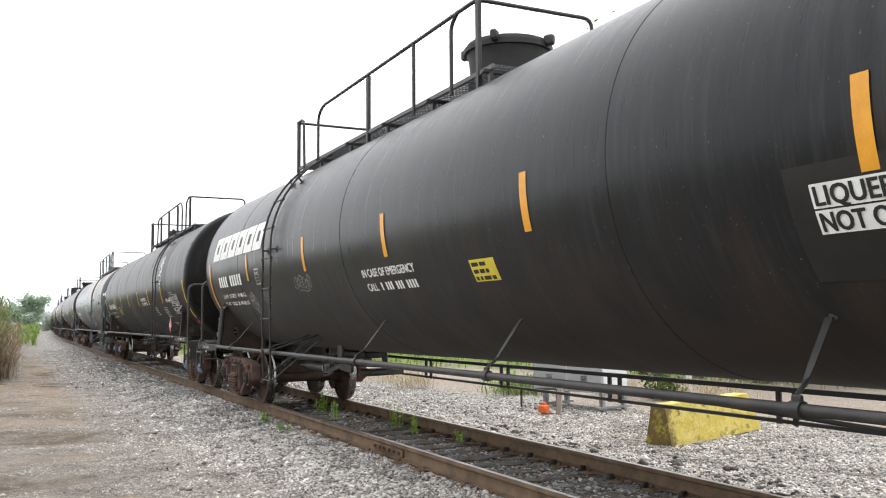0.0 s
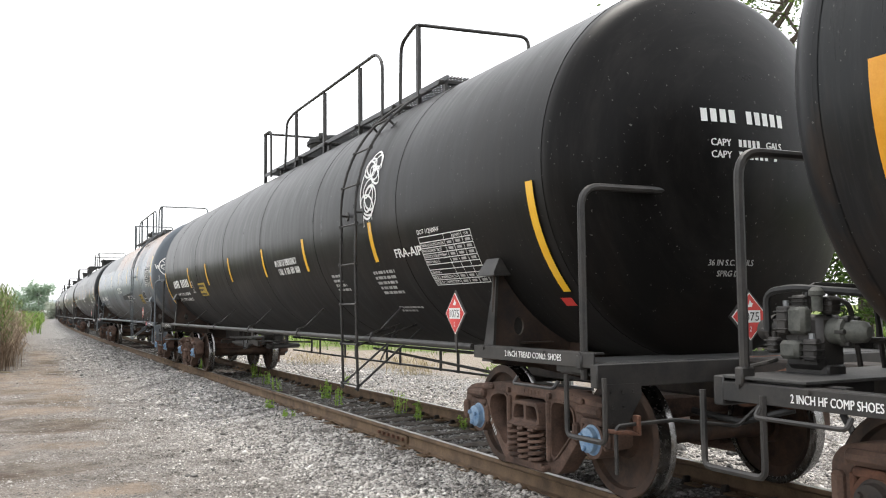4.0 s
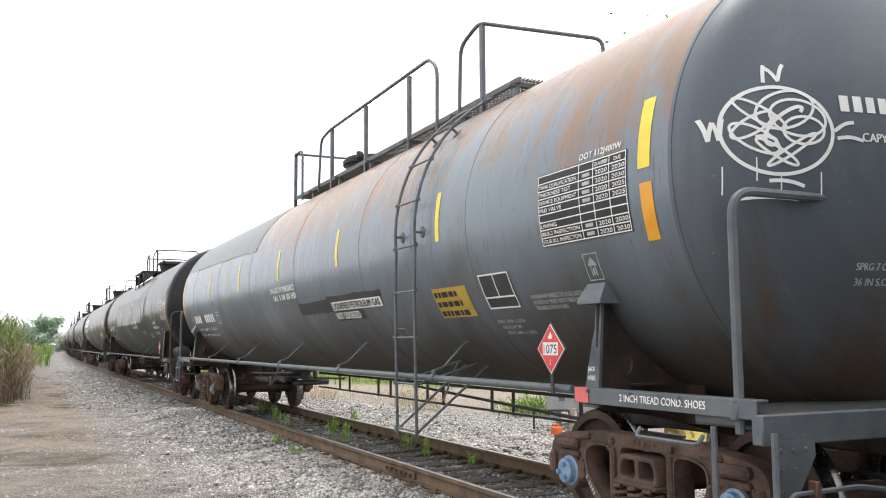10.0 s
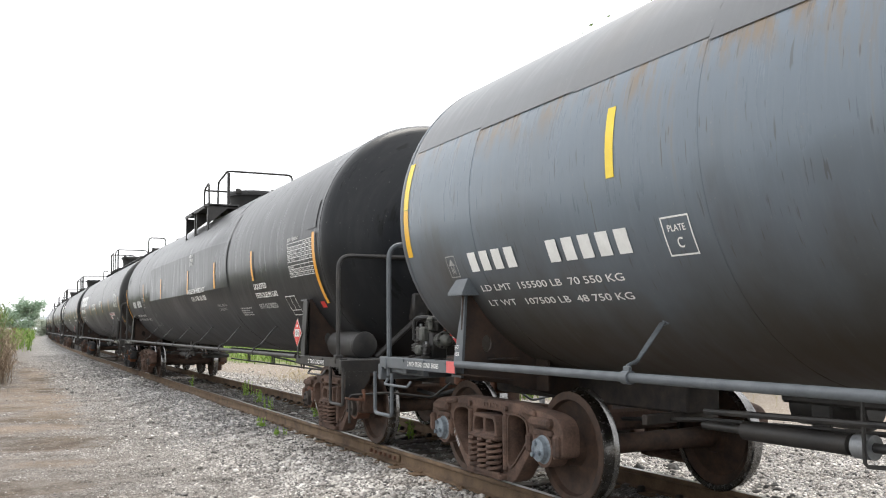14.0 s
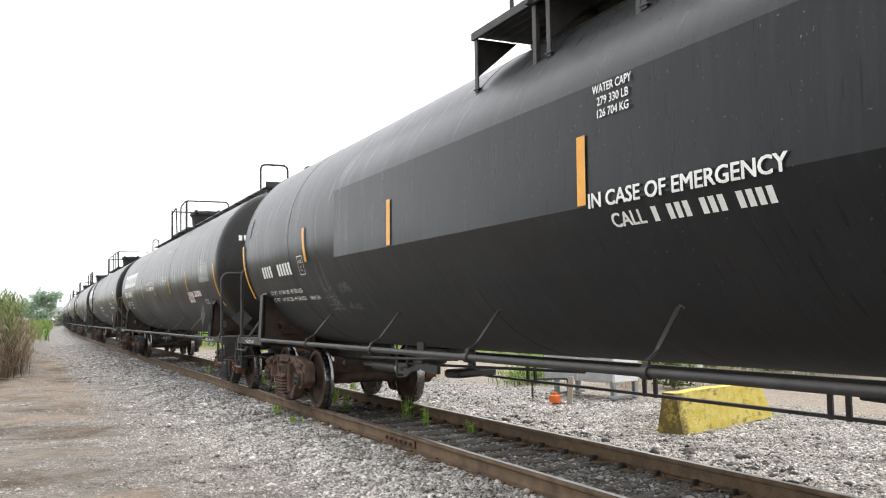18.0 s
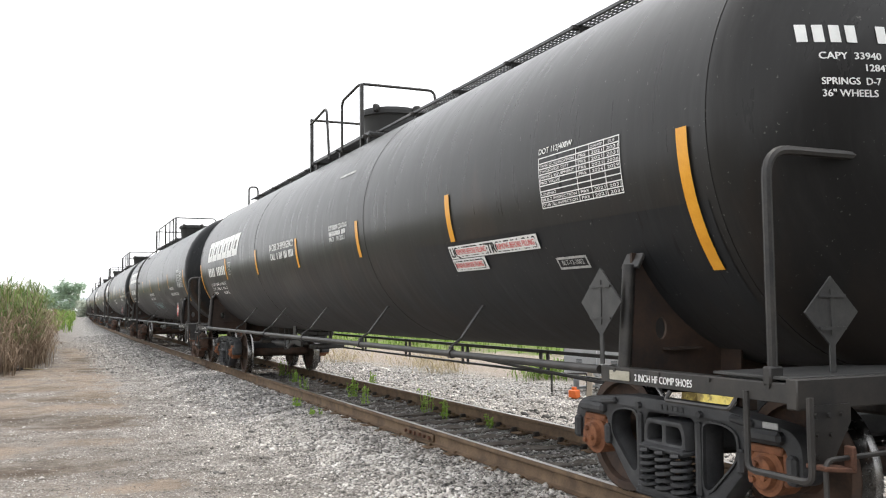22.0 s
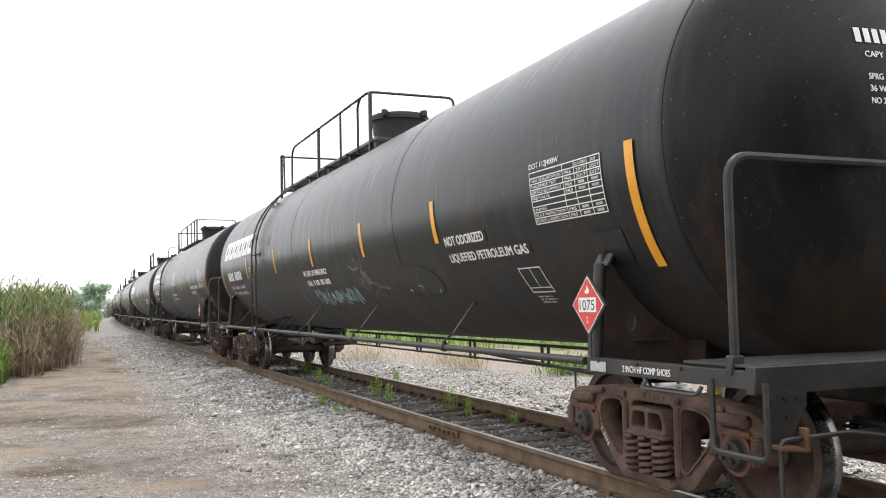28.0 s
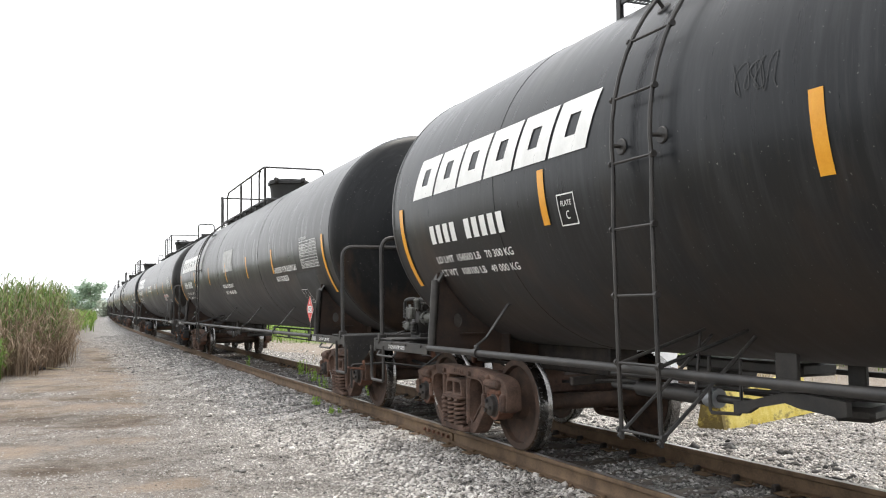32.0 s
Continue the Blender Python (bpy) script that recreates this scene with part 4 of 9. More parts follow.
def add_stripes(car, ys, top, bottom, ends, end_top, end_bottom, mat="amber", width=0.10, off=0.004):
    for y in ys:
        part("reflective_stripe", band(y, top, bottom, width, off=off), M[mat], car, "amber reflective tape stripe")
    for y in ends:
        part("reflective_stripe", band(y, end_top, end_bottom, width, off=off + 0.008), M[mat], car, "long amber reflective tape stripe")


def add_valve_gear(car, y, sign):
    """Brake control valve: bracket, two portions, covers, bolts, cocks and pipes, on the end platform."""
    g = Geo()
    g.box((-0.98, y, 1.24), (0.20, 0.26, 0.30), None, 0.03)
    g.box((-0.98, y, 1.09), (0.14, 0.30, 0.06), None, 0.01)
    ob = part("brake_valve", g, M["steel_dark"], car, "dark brake control valve")
    for dy, r, tone in ((0.22, 0.075, "steel_dark"), (-0.19, 0.070, "valve")):
        g = Geo()
        e = 1 if dy > 0 else -1
        g.lathe([(-0.09 * e, r), (0.02 * e, r), (0.025 * e, r * 1.22), (0.05 * e, r * 1.22), (0.055 * e, r * 0.9), (0.14 * e, r * 0.8), (0.17 * e, r * 0.4), (0.17 * e, 0.0)], 18, "y", (-0.98, y + dy, 1.30))
        part("valve_portion", g, M[tone], ob, "greenish-grey valve casting" if tone == "valve" else "")
        for k in range(6):
            q = 2 * math.pi * k / 6
            g = Geo()
            g.lathe([(0.02 * e, 0.014), (0.075 * e, 0.014)], 6, "y", (-0.98 + r * 1.08 * math.cos(q), y + dy, 1.30 + r * 1.08 * math.sin(q)))
            part("valve_bolt", g, M["steel_dark"], ob)
    for k, (dx, dy, dz, w, d, h) in enumerate(((-0.10, 0.10, 0.10, 0.09, 0.08, 0.16), (-0.09, 0.02, -0.05, 0.10, 0.11, 0.07), (0.02, 0.07, 0.20, 0.13, 0.10, 0.08), (-0.13, -0.10, -0.06, 0.06, 0.09, 0.12), (0.0, -0.12, 0.18, 0.09, 0.07, 0.10), (-0.12, 0.17, -0.04, 0.07, 0.07, 0.09))):
        g = Geo()
        g.box((-0.98 + dx, y + dy, 1.26 + dz), (w, d, h), None, 0.012)
        for q in range(3):
            g.box((-0.98 + dx, y + dy, 1.26 + dz + (q - 1) * h * 0.3), (w + 0.016, d + 0.016, 0.010), None, 0.003)
        lug = part("valve_lug", g, M["steel_dark"], ob)
        g = Geo()
        g.lathe([(0.0, 0.016), (0.03, 0.016), (0.03, 0.0)], 6, "z", (-0.98 + dx, y + dy, 1.26 + dz + h / 2))
        part("valve_bolt", g, M["galv"] if k % 3 == 0 else M["steel_dark"], lug)
    g = Geo()
    g.box((-1.10, y - 0.01, 1.36), (0.08, 0.12, 0.15), None, 0.02)
    g.box((-1.13, y + 0.02, 1.20), (0.08, 0.13, 0.10), None, 0.02)
    part("service_portion", g, M["valve"], ob, "greenish-grey valve casting")
    g = Geo()
    g.lathe([(-0.05, 0.030), (0.03, 0.030), (0.035, 0.045), (0.06, 0.045), (0.08, 0.025), (0.08, 0.0)], 12, "z", (-1.06, y - 0.10, 1.46))
    part("valve_cap", g, M["valve"], ob)
    g = Geo()
    g.tube([(-1.14, y + 0.12, 1.14), (-1.20, y + 0.12, 1.13), (-1.20, y + 0.26, 1.10)], 0.012, 6)
    part("cock_handle", g, M["steel_dark"], ob)
    g = Geo()
    g.tube(bent([(-1.10, y + 0.22, 1.30), (-1.10, y + 0.22, 1.52), (-1.10, y + 0.02, 1.54), (-0.95, y - 0.35, 1.50), (-0.85, y - 0.55, 1.28)], 0.07), 0.022, 7)
    part("valve_hose", g, M["black_flat"], ob)
    for k, (x, y1, z1, x2, y2) in enumerate(((-1.0, 0.02, 1.56, -0.55, -0.05), (-0.92, 0.10, 1.48, -0.45, 0.20), (-0.98, 0.36, 1.34, -0.5, 0.55), (-0.98, -0.30, 1.26, -0.6, -0.45))):
        g = Geo()
        g.tube(bent([(x, y + y1, 1.25), (x, y + y1, z1), (x2, y + y2, z1 - 0.02), (x2 + 0.2, y + y2 + 0.1 * sign, 1.05)], 0.09), 0.017, 6)
        part("brake_pipe", g, M["steel_dark"], ob)


def add_rigging(car, a):
    """Brake rods, slack adjuster and cylinder under the belly, inboard of the trailing truck."""
    t = M["steel_dark"]
    for s in (-1, 1):
        g = Geo()
        g.box((-0.15, s * (a - 1.45), 0.72), (0.9, 0.06, 0.08), Matrix.Rotation(s * 0.2, 4, "Z"), 0.01)
        part("brake_lever", g, M["cast_dark"], car)
        g = Geo()
        g.tube([(-0.30, s * (a - 0.9), 0.66), (-0.30, s * (a - 1.9), 0.74), (0.05, s * 1.6, 0.84)], 0.018, 6)
        part("brake_rod", g, t, car)
    for y, x, w, h in ((a - 4.2, -0.5, 0.20, 0.26), (a - 2.55, 0.15, 0.16, 0.36), (a - 4.1, 0.25, 0.16, 0.34)):
        g = Geo()
        top = Z_TANK - math.sqrt(R_TANK ** 2 - x * x) + 0.03
        g.box((x, y, top - h / 2), (0.035, w, h), None, 0.006)
        g.box((x, y, top - h), (0.10, w * 1.2, 0.04), None, 0.006)
        part("rod_hanger", g, t, car)
    # strap loop round the rods and the long bent lever below them
    g = Geo()
    g.tube([(-0.5, a - 3.40, 1.04), (-0.5, a - 3.40, 0.64), (-0.5, a - 3.42, 0.62), (-0.5, a - 3.72, 0.64), (-0.5, a - 3.74, 0.66), (-0.5, a - 3.74, 1.04)], 0.013, 6)
    part("safety_strap", g, t, car)
    g = Geo()
    g.v = [(-0.5 + dx, a - 3.68 - u, z + dz) for u, z, h in ((0.0, 0.69, 0.045), (0.13, 0.70, 0.045), (0.22, 0.735, 0.03), (0.50, 0.80, 0.035), (0.62, 0.79, 0.05), (0.95, 0.77, 0.055), (1.02, 0.77, 0.045)) for dx, dz in ((-0.022, -h), (0.022, -h), (0.022, h), (-0.022, h))]
    g.f = [(4 * i + k, 4 * i + (k + 1) % 4, 4 * i + 4 + (k + 1) % 4, 4 * i + 4 + k) for i in range(6) for k in range(4)] + [(3, 2, 1, 0), (24, 25, 26, 27)]
    part("bent_lever", g, t, car)
    g = Geo()
    g.tube([(-0.5, a - 2.1, 0.83), (-0.5, a - 3.75, 0.87), (-0.5, a - 5.2, 0.92)], 0.022, 8)
    part("brake_rod", g, t, car)
    g = Geo()
    g.lathe([(-0.80, 0.0), (-0.80, 0.03), (-0.32, 0.03), (-0.30, 0.065), (0.55, 0.065), (0.57, 0.03), (0.95, 0.03), (0.95, 0.0)], 14, "y", (-0.42, a - 2.95, 0.72))
    adj = part("slack_adjuster", g, t, car)
    g = Geo()
    g.lathe([(-0.46, 0.0), (-0.46, 0.075), (-0.34, 0.075), (-0.32, 0.0)], 14, "y", (-0.42, a - 2.95, 0.72))
    part("end_cap", g, M["galv"], adj)
    g = Geo()
    g.box((0.10, a - 4.35, 0.70), (0.70, 0.28, 0.10), Matrix.Rotation(0.35, 4, "Z"), 0.03)
    part("cylinder_lever", g, t, car)
    g = Geo()
    g.lathe([(-0.35, 0.0), (-0.35, 0.10), (-0.30, 0.15), (0.28, 0.15), (0.34, 0.08), (0.34, 0.0)], 18, "y", (0.45, a - 2.4, 0.84))
    part("brake_cylinder", g, t, car)
    g = Geo()
    g.box((0.25, a - 3.0, 0.93), (0.36, 1.5, 0.10), None, 0.02)
    part("cylinder_bracket", g, t, car)


def tank_car(label, a, hy, paint, head_paint, trim="steel_dark", rings=9, frame_mat="cast", cap_mat="cast_dark", adapter_mat="rust_red", end_beam=None, post_dy=0.1, pipe_z=1.01, round_post=True):
    car = thing("tank_car", label, "tank car", "tank cars of the train")
    step = 2 * hy / (rings + 1)
    part("tank", tank_mesh(hy, [-hy + step * (i + 1) for i in range(rings)], M[paint]), None, car)
    for s in (-1, 1):
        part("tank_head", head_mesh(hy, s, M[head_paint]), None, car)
    beam = end_beam or a + 1.52
    for s in (-1, 1):
        add_ends(car, a, trim, s, beam, post_dy, pipe_z, round_post)
        add_truck(car, s * a, frame_mat, cap_mat if isinstance(cap_mat, str) else cap_mat[s > 0], adapter_mat)
    add_rigging(car, a)
    return car

# ---- lettering and markings ----
LINES = ['2" TREAD COND SHOES', "JACK", "HERE", "IN CASE OF EMERGENCY", "CALL", "LIQUEFIED", "PETROLEUM GAS", "LIQUEFIED PETROLEUM GAS", "NOT ODORIZED", "PLATE", "C", "2 INCH HF COMP SHOES", "2 INCH TREAD COND. SHOES", "1075", "2", "FRA-AIP", '4" FIBERGLASS INSULATION', "DO NOT EXCEED 450 F",
         "DOT 112J400W", "DOT 105J400W", "2020", "2025", "2030", "PRS", "2021", "2031", "2026", "2024", "2029", "2017", "2027", "OWNERSHIP SUBJECT TO A SECURITY", "AGREEMENT FILED WITH THE SURFACE", "TRANSPORTATION BOARD", "PAINT ARIA 11-2010", "AMERCOAT 399", "BUILT ARIA 11-2010", "TANK QUALIFICATION", "THICKNESS TEST", "SERVICE EQUIPMENT", "PRD VALVE", "LINING", "88.B.2 INSPECTION", "STUB SILL INSPECTION", "QUALIFIED", "DUE",
         "LD LMT  154200 LB   69 900 KG", "LT WT   108800 LB   49 400 KG", "LD LMT 155700 LB 70600 KG", "LT WT  107300 LB 48650 KG", "LD LMT  155500 LB  70 550 KG", "LT WT   107500 LB  48 750 KG",
         "LD LMT  153 300 LBS  69 550 KGS", "LT WT   109 700 LBS  49 550 KGS", "NEW 2-96", "LD LMT  153600 LB  69650 KG", "LT WT   109400 LB  49600 KG", "NEW            12-2002", "WATER CAPY", "279 330 LB", "126 704 KG",
         "EXTERIOR COATING", "PRO   10-2021", "REMOVE BEFORE FILLING", "CAPY", "GALS", "CAPY  33 540 GALLONS", "CAPY  27 930 IMP GALS", "CAPY 126 963 LITRES", "SPRG D-5", "36 IN 1W STL WHLS", "36 IN S.C. WHLS", "CAPY  33940  US GAL", "128477  LITRES",
         "SPRINGS  D-7  7 OUTER-7 INNER", '36" WHEELS', "CAPY  33890 GAL US", "128300 L", "SPRG  D-5  7 OUTER  7 INNER", "36 WHLS", "NO 24 BRAKE BEAM", "BLT-12-2002", "SPRG 7 OC D-5", "LD LMT  154500 LB   70 300 KG", "LT WT   108100 LB   49 000 KG"]


def letter_shapes():
    """Flat letters of every line, from the built-in font: (points, faces, width), at cap height one."""
    obs = {}
    for text in LINES:
        cu = bpy.data.curves.new("letters", "FONT")
        cu.body, cu.size, cu.resolution_u, cu.offset = text, 1.0, 3, 0.0
        obs[text] = new("letters", cu)
    dg = bpy.context.evaluated_depsgraph_get()
    out = {}
    for text, ob in obs.items():
        me = bpy.data.meshes.new_from_object(ob.evaluated_get(dg))
        pts = [(p.co.x, p.co.y) for p in me.vertices]
        faces = [tuple(f.vertices) for f in me.polygons]
        x0, x1 = min(a for a, _ in pts), max(a for a, _ in pts)
        out[text] = ([((a - x0) / (x1 - x0), b / 0.70) for a, b in pts], faces)
        bpy.data.meshes.remove(me)
    for ob in obs.values():
        cu = ob.data
        bpy.data.objects.remove(ob)
        bpy.data.curves.remove(cu)
    return out


LETTERS = letter_shapes()
DEG = 180 / math.pi


def wrap_at(y0, phi0, off=0.005):
    """Maps a flat sheet (to the right, up; metres) onto the tank's near side from a corner there."""
    return lambda u, v: skin(y0 - u, phi0 + v / R_TANK * DEG, off)


def head_at(hy, x0, z0, off=0.006):
    """Maps a flat sheet onto the leading tank head."""
    def place(u, v):
        x, z = x0 + u, z0 + v
        r = math.hypot(x, z - Z_TANK)
        return Vector((x, -(hy + 0.012 + head_depth(r) + off), z))
    return place


def plane_at(x, y0, z0):
    """Maps a flat sheet onto an upright plane that faces the near side."""
    return lambda u, v: Vector((x, y0 - u, z0 + v))


def sheet(place, loops, rows=1):
    """Quads given as (u, v) corner lists, cut into rows so that they follow the surface."""
    g = Geo()
    for a, b, c, d in loops:  # bottom left, bottom right, top right, top left
        pts = []
        for i in range(rows + 1):
            t = i / rows
            pts += [place(a[0] + (d[0] - a[0]) * t, a[1] + (d[1] - a[1]) * t), place(b[0] + (c[0] - b[0]) * t, b[1] + (c[1] - b[1]) * t)]
        g.add(pts, [(2 * i, 2 * i + 1, 2 * i + 3, 2 * i + 2) for i in range(rows)])
    return g


def rect(u0, v0, u1, v1):
    return ((u0, v0), (u1, v0), (u1, v1), (u0, v1))


def words_of(text):
    """The faces of a line's letters, word by word: letters are told apart by the gaps between them."""
    pts, faces = LETTERS[text]
    root = list(range(len(pts)))

    def top(i):
        while root[i] != i:
            root[i] = root[root[i]]
            i = root[i]
        return i
    for face in faces:
        for q in face[1:]:
            root[top(q)] = top(face[0])
    span = {}
    for i, (a, _) in enumerate(pts):
        lo, hi = span.get(top(i), (9.0, -9.0))
        span[top(i)] = (min(lo, a), max(hi, a))
    gap, end, word, group = 0.42 / max(len(text), 1), None, 0, {}
    for k in sorted(span, key=lambda k: span[k]):
        if end is not None and span[k][0] - end > gap:
            word += 1
        end = span[k][1] if end is None else max(end, span[k][1])
        group[k] = word
    return [[face for face in faces if group[top(face[0])] == w] for w in range(word + 1)]


def letters(car, text, place, width, height, mat="white", u0=0.0, v0=0.0, name="lettering"):
    pts, faces = LETTERS[text]
    # stencilled letters are bold: the thin strokes are laid side by side, each a hair prouder
    d = height * 0.075
    p0 = place(u0, v0)
    out = (place(u0 + 0.02, v0) - p0).cross(place(u0, v0 + 0.02) - p0).normalized() * 0.0007
    ob = None
    for word in words_of(text) if height >= 0.06 else [faces]:
        used = sorted({q for face in word for q in face})
        at = {q: i for i, q in enumerate(used)}
        g = Geo()
        for i, (su, sv) in enumerate(((0, 0), (1, 0.6), (1, 0), (0, 0.6)) if height > 0.08 else ((0, 0), (1, 0.5))):
            g.add([place(u0 + pts[q][0] * (width - d) + su * d, v0 + pts[q][1] * height * 0.97 + sv * d) + out * i for q in used], [tuple(at[q] for q in face) for face in word])
        ob = part(name, g, M[mat], car, smooth=False)
        if height < 0.06:
            tagged(ob, kind="stuff")
    return ob


def bars(car, pattern, place, width, height, mat="white", u0=0.0, v0=0.0, name="marking_bar", gap=0.34):
    """A plain bar for every sign of a marking; a blank stays open."""
    step = width / len(pattern)
    rows = 3 if height > 0.12 else 1
    for i, ch in enumerate(pattern):
        if ch != " ":
            part(name, sheet(place, [rect(u0 + (i + gap / 2) * step, v0, u0 + (i + 1 - gap / 2) * step, v0 + height)], rows), M[mat], car, smooth=False)


def small_print(car, place, width, height, lines, seed, mat="white_faded", name="small_print"):
    """Print too small to read: rows of short bars."""
    rng = random.Random(seed)
    quads, pitch = [], height / lines
    for i in range(lines):
        u, v, end = 0.0, height - (i + 0.8) * pitch, width * rng.uniform(0.6, 1.0)
        while u < end:
            w = rng.uniform(0.04, 0.13)
            quads.append(rect(u, v, min(u + w, end), v + pitch * 0.55))
            u += w + 0.025
    return tagged(part(name, sheet(place, quads), M[mat], car, smooth=False), kind="stuff")


def outline(car, place, width, height, line=0.012, mat="white", name="plate_outline", extra=()):
    q = [rect(0, 0, width, line), rect(0, height - line, width, height), rect(0, line, line, height - line), rect(width - line, line, width, height - line)]
    return part(name, sheet(place, q + list(extra), 2), M[mat], car, smooth=False)


def plate_c(car, y, phi, width=0.25, height=0.25):
    place = wrap_at(y, phi - height / R_TANK * DEG)
    outline(car, place, width, height, 0.011)
    letters(car, "PLATE", place, width * 0.62, height * 0.17, u0=width * 0.19, v0=height * 0.62)
    letters(car, "C", place, width * 0.22, height * 0.27, u0=width * 0.39, v0=height * 0.2)


def table(car, y, phi, width, height, dot, backing=None, years=(), mark=""):
    """Inspection table: ruled grid with row titles and filled cells."""
    place = wrap_at(y, phi - height / R_TANK * DEG, 0.006)
    if backing:
        part("table_backing", sheet(wrap_at(y, phi - height / R_TANK * DEG, 0.003), [rect(-0.01, -0.01, width + 0.01, height + 0.01)], 6), M[backing], car, smooth=False)
    rows = 9
    q = [rect(0, i * height / rows - 0.0042, width, i * height / rows + 0.0042) for i in range(rows + 1)]
    for u in (0.003, 0.50 * width, 0.66 * width, 0.83 * width, width - 0.003):
        q.append(rect(u - 0.0042, 0, u + 0.0042, height))
    tagged(part("table_grid", sheet(place, q, 5), M["white"], car, smooth=False), kind="stuff")
    hgt = height / rows
    for i, text in ((7, "TANK QUALIFICATION"), (6, "THICKNESS TEST"), (5, "SERVICE EQUIPMENT"), (4, "PRD VALVE"), (2, "LINING"), (1, "88.B.2 INSPECTION"), (0, "STUB SILL INSPECTION")):
        letters(car, text, place, width * 0.46 * min(1, len(text) / 19 + 0.12), hgt * 0.5, u0=width * 0.015, v0=i * hgt + hgt * 0.25, name="table_lettering")
    for u, text in ((0.675, "QUALIFIED"), (0.88, "DUE")):
        letters(car, text, place, width * (0.14 if u < 0.8 else 0.07), hgt * 0.45, u0=width * u, v0=8 * hgt + hgt * 0.25, name="table_lettering")
    filled, cells = (7, 6, 5, 4, 1, 0), []
    for k, i in enumerate(filled):
        known = years[k] if k < len(years) else ("", "")
        for u, text in ((0.525, mark), (0.685, known[0]), (0.86, known[1])):
            if text:
                letters(car, text, place, width * 0.032 * len(text), hgt * 0.52, u0=width * u, v0=i * hgt + hgt * 0.22, name="table_lettering")
            else:
                cells.append(rect(width * (u + 0.015), i * hgt + hgt * 0.28, width * (u + 0.10), i * hgt + hgt * 0.72))
    if cells:
        tagged(part("table_print", sheet(place, cells), M["white_faded"], car, smooth=False), kind="stuff")
    if dot:
        letters(car, dot, place, width * 0.45, 0.045, u0=width * (0.5 if years and not mark else 0.0), v0=height + 0.03)


def logo(car, y, phi, width, height):
    """The owner's sign as plain slanted white blocks."""
    place = wrap_at(y, phi, 0.005)
    step, k = width / 6, 0.30
    for i in range(6):
        quads, a, b, t = [], i * step, (i + 0.92) * step, step * 0.33
        for u0, v0, u1, v1 in ((a, 0, a + t, height), (b - t, 0, b, height), (a + t, height * 0.70, b - t, height), (a + t, 0, b - t, height * 0.30)):
            quads.append(((u0 + k * v0, v0), (u1 + k * v0, v0), (u1 + k * v1, v1), (u0 + k * v1, v1)))
        part("logo_block", sheet(place, quads, 5), M["white"], car, "white slanted block of the owner's sign", smooth=False)


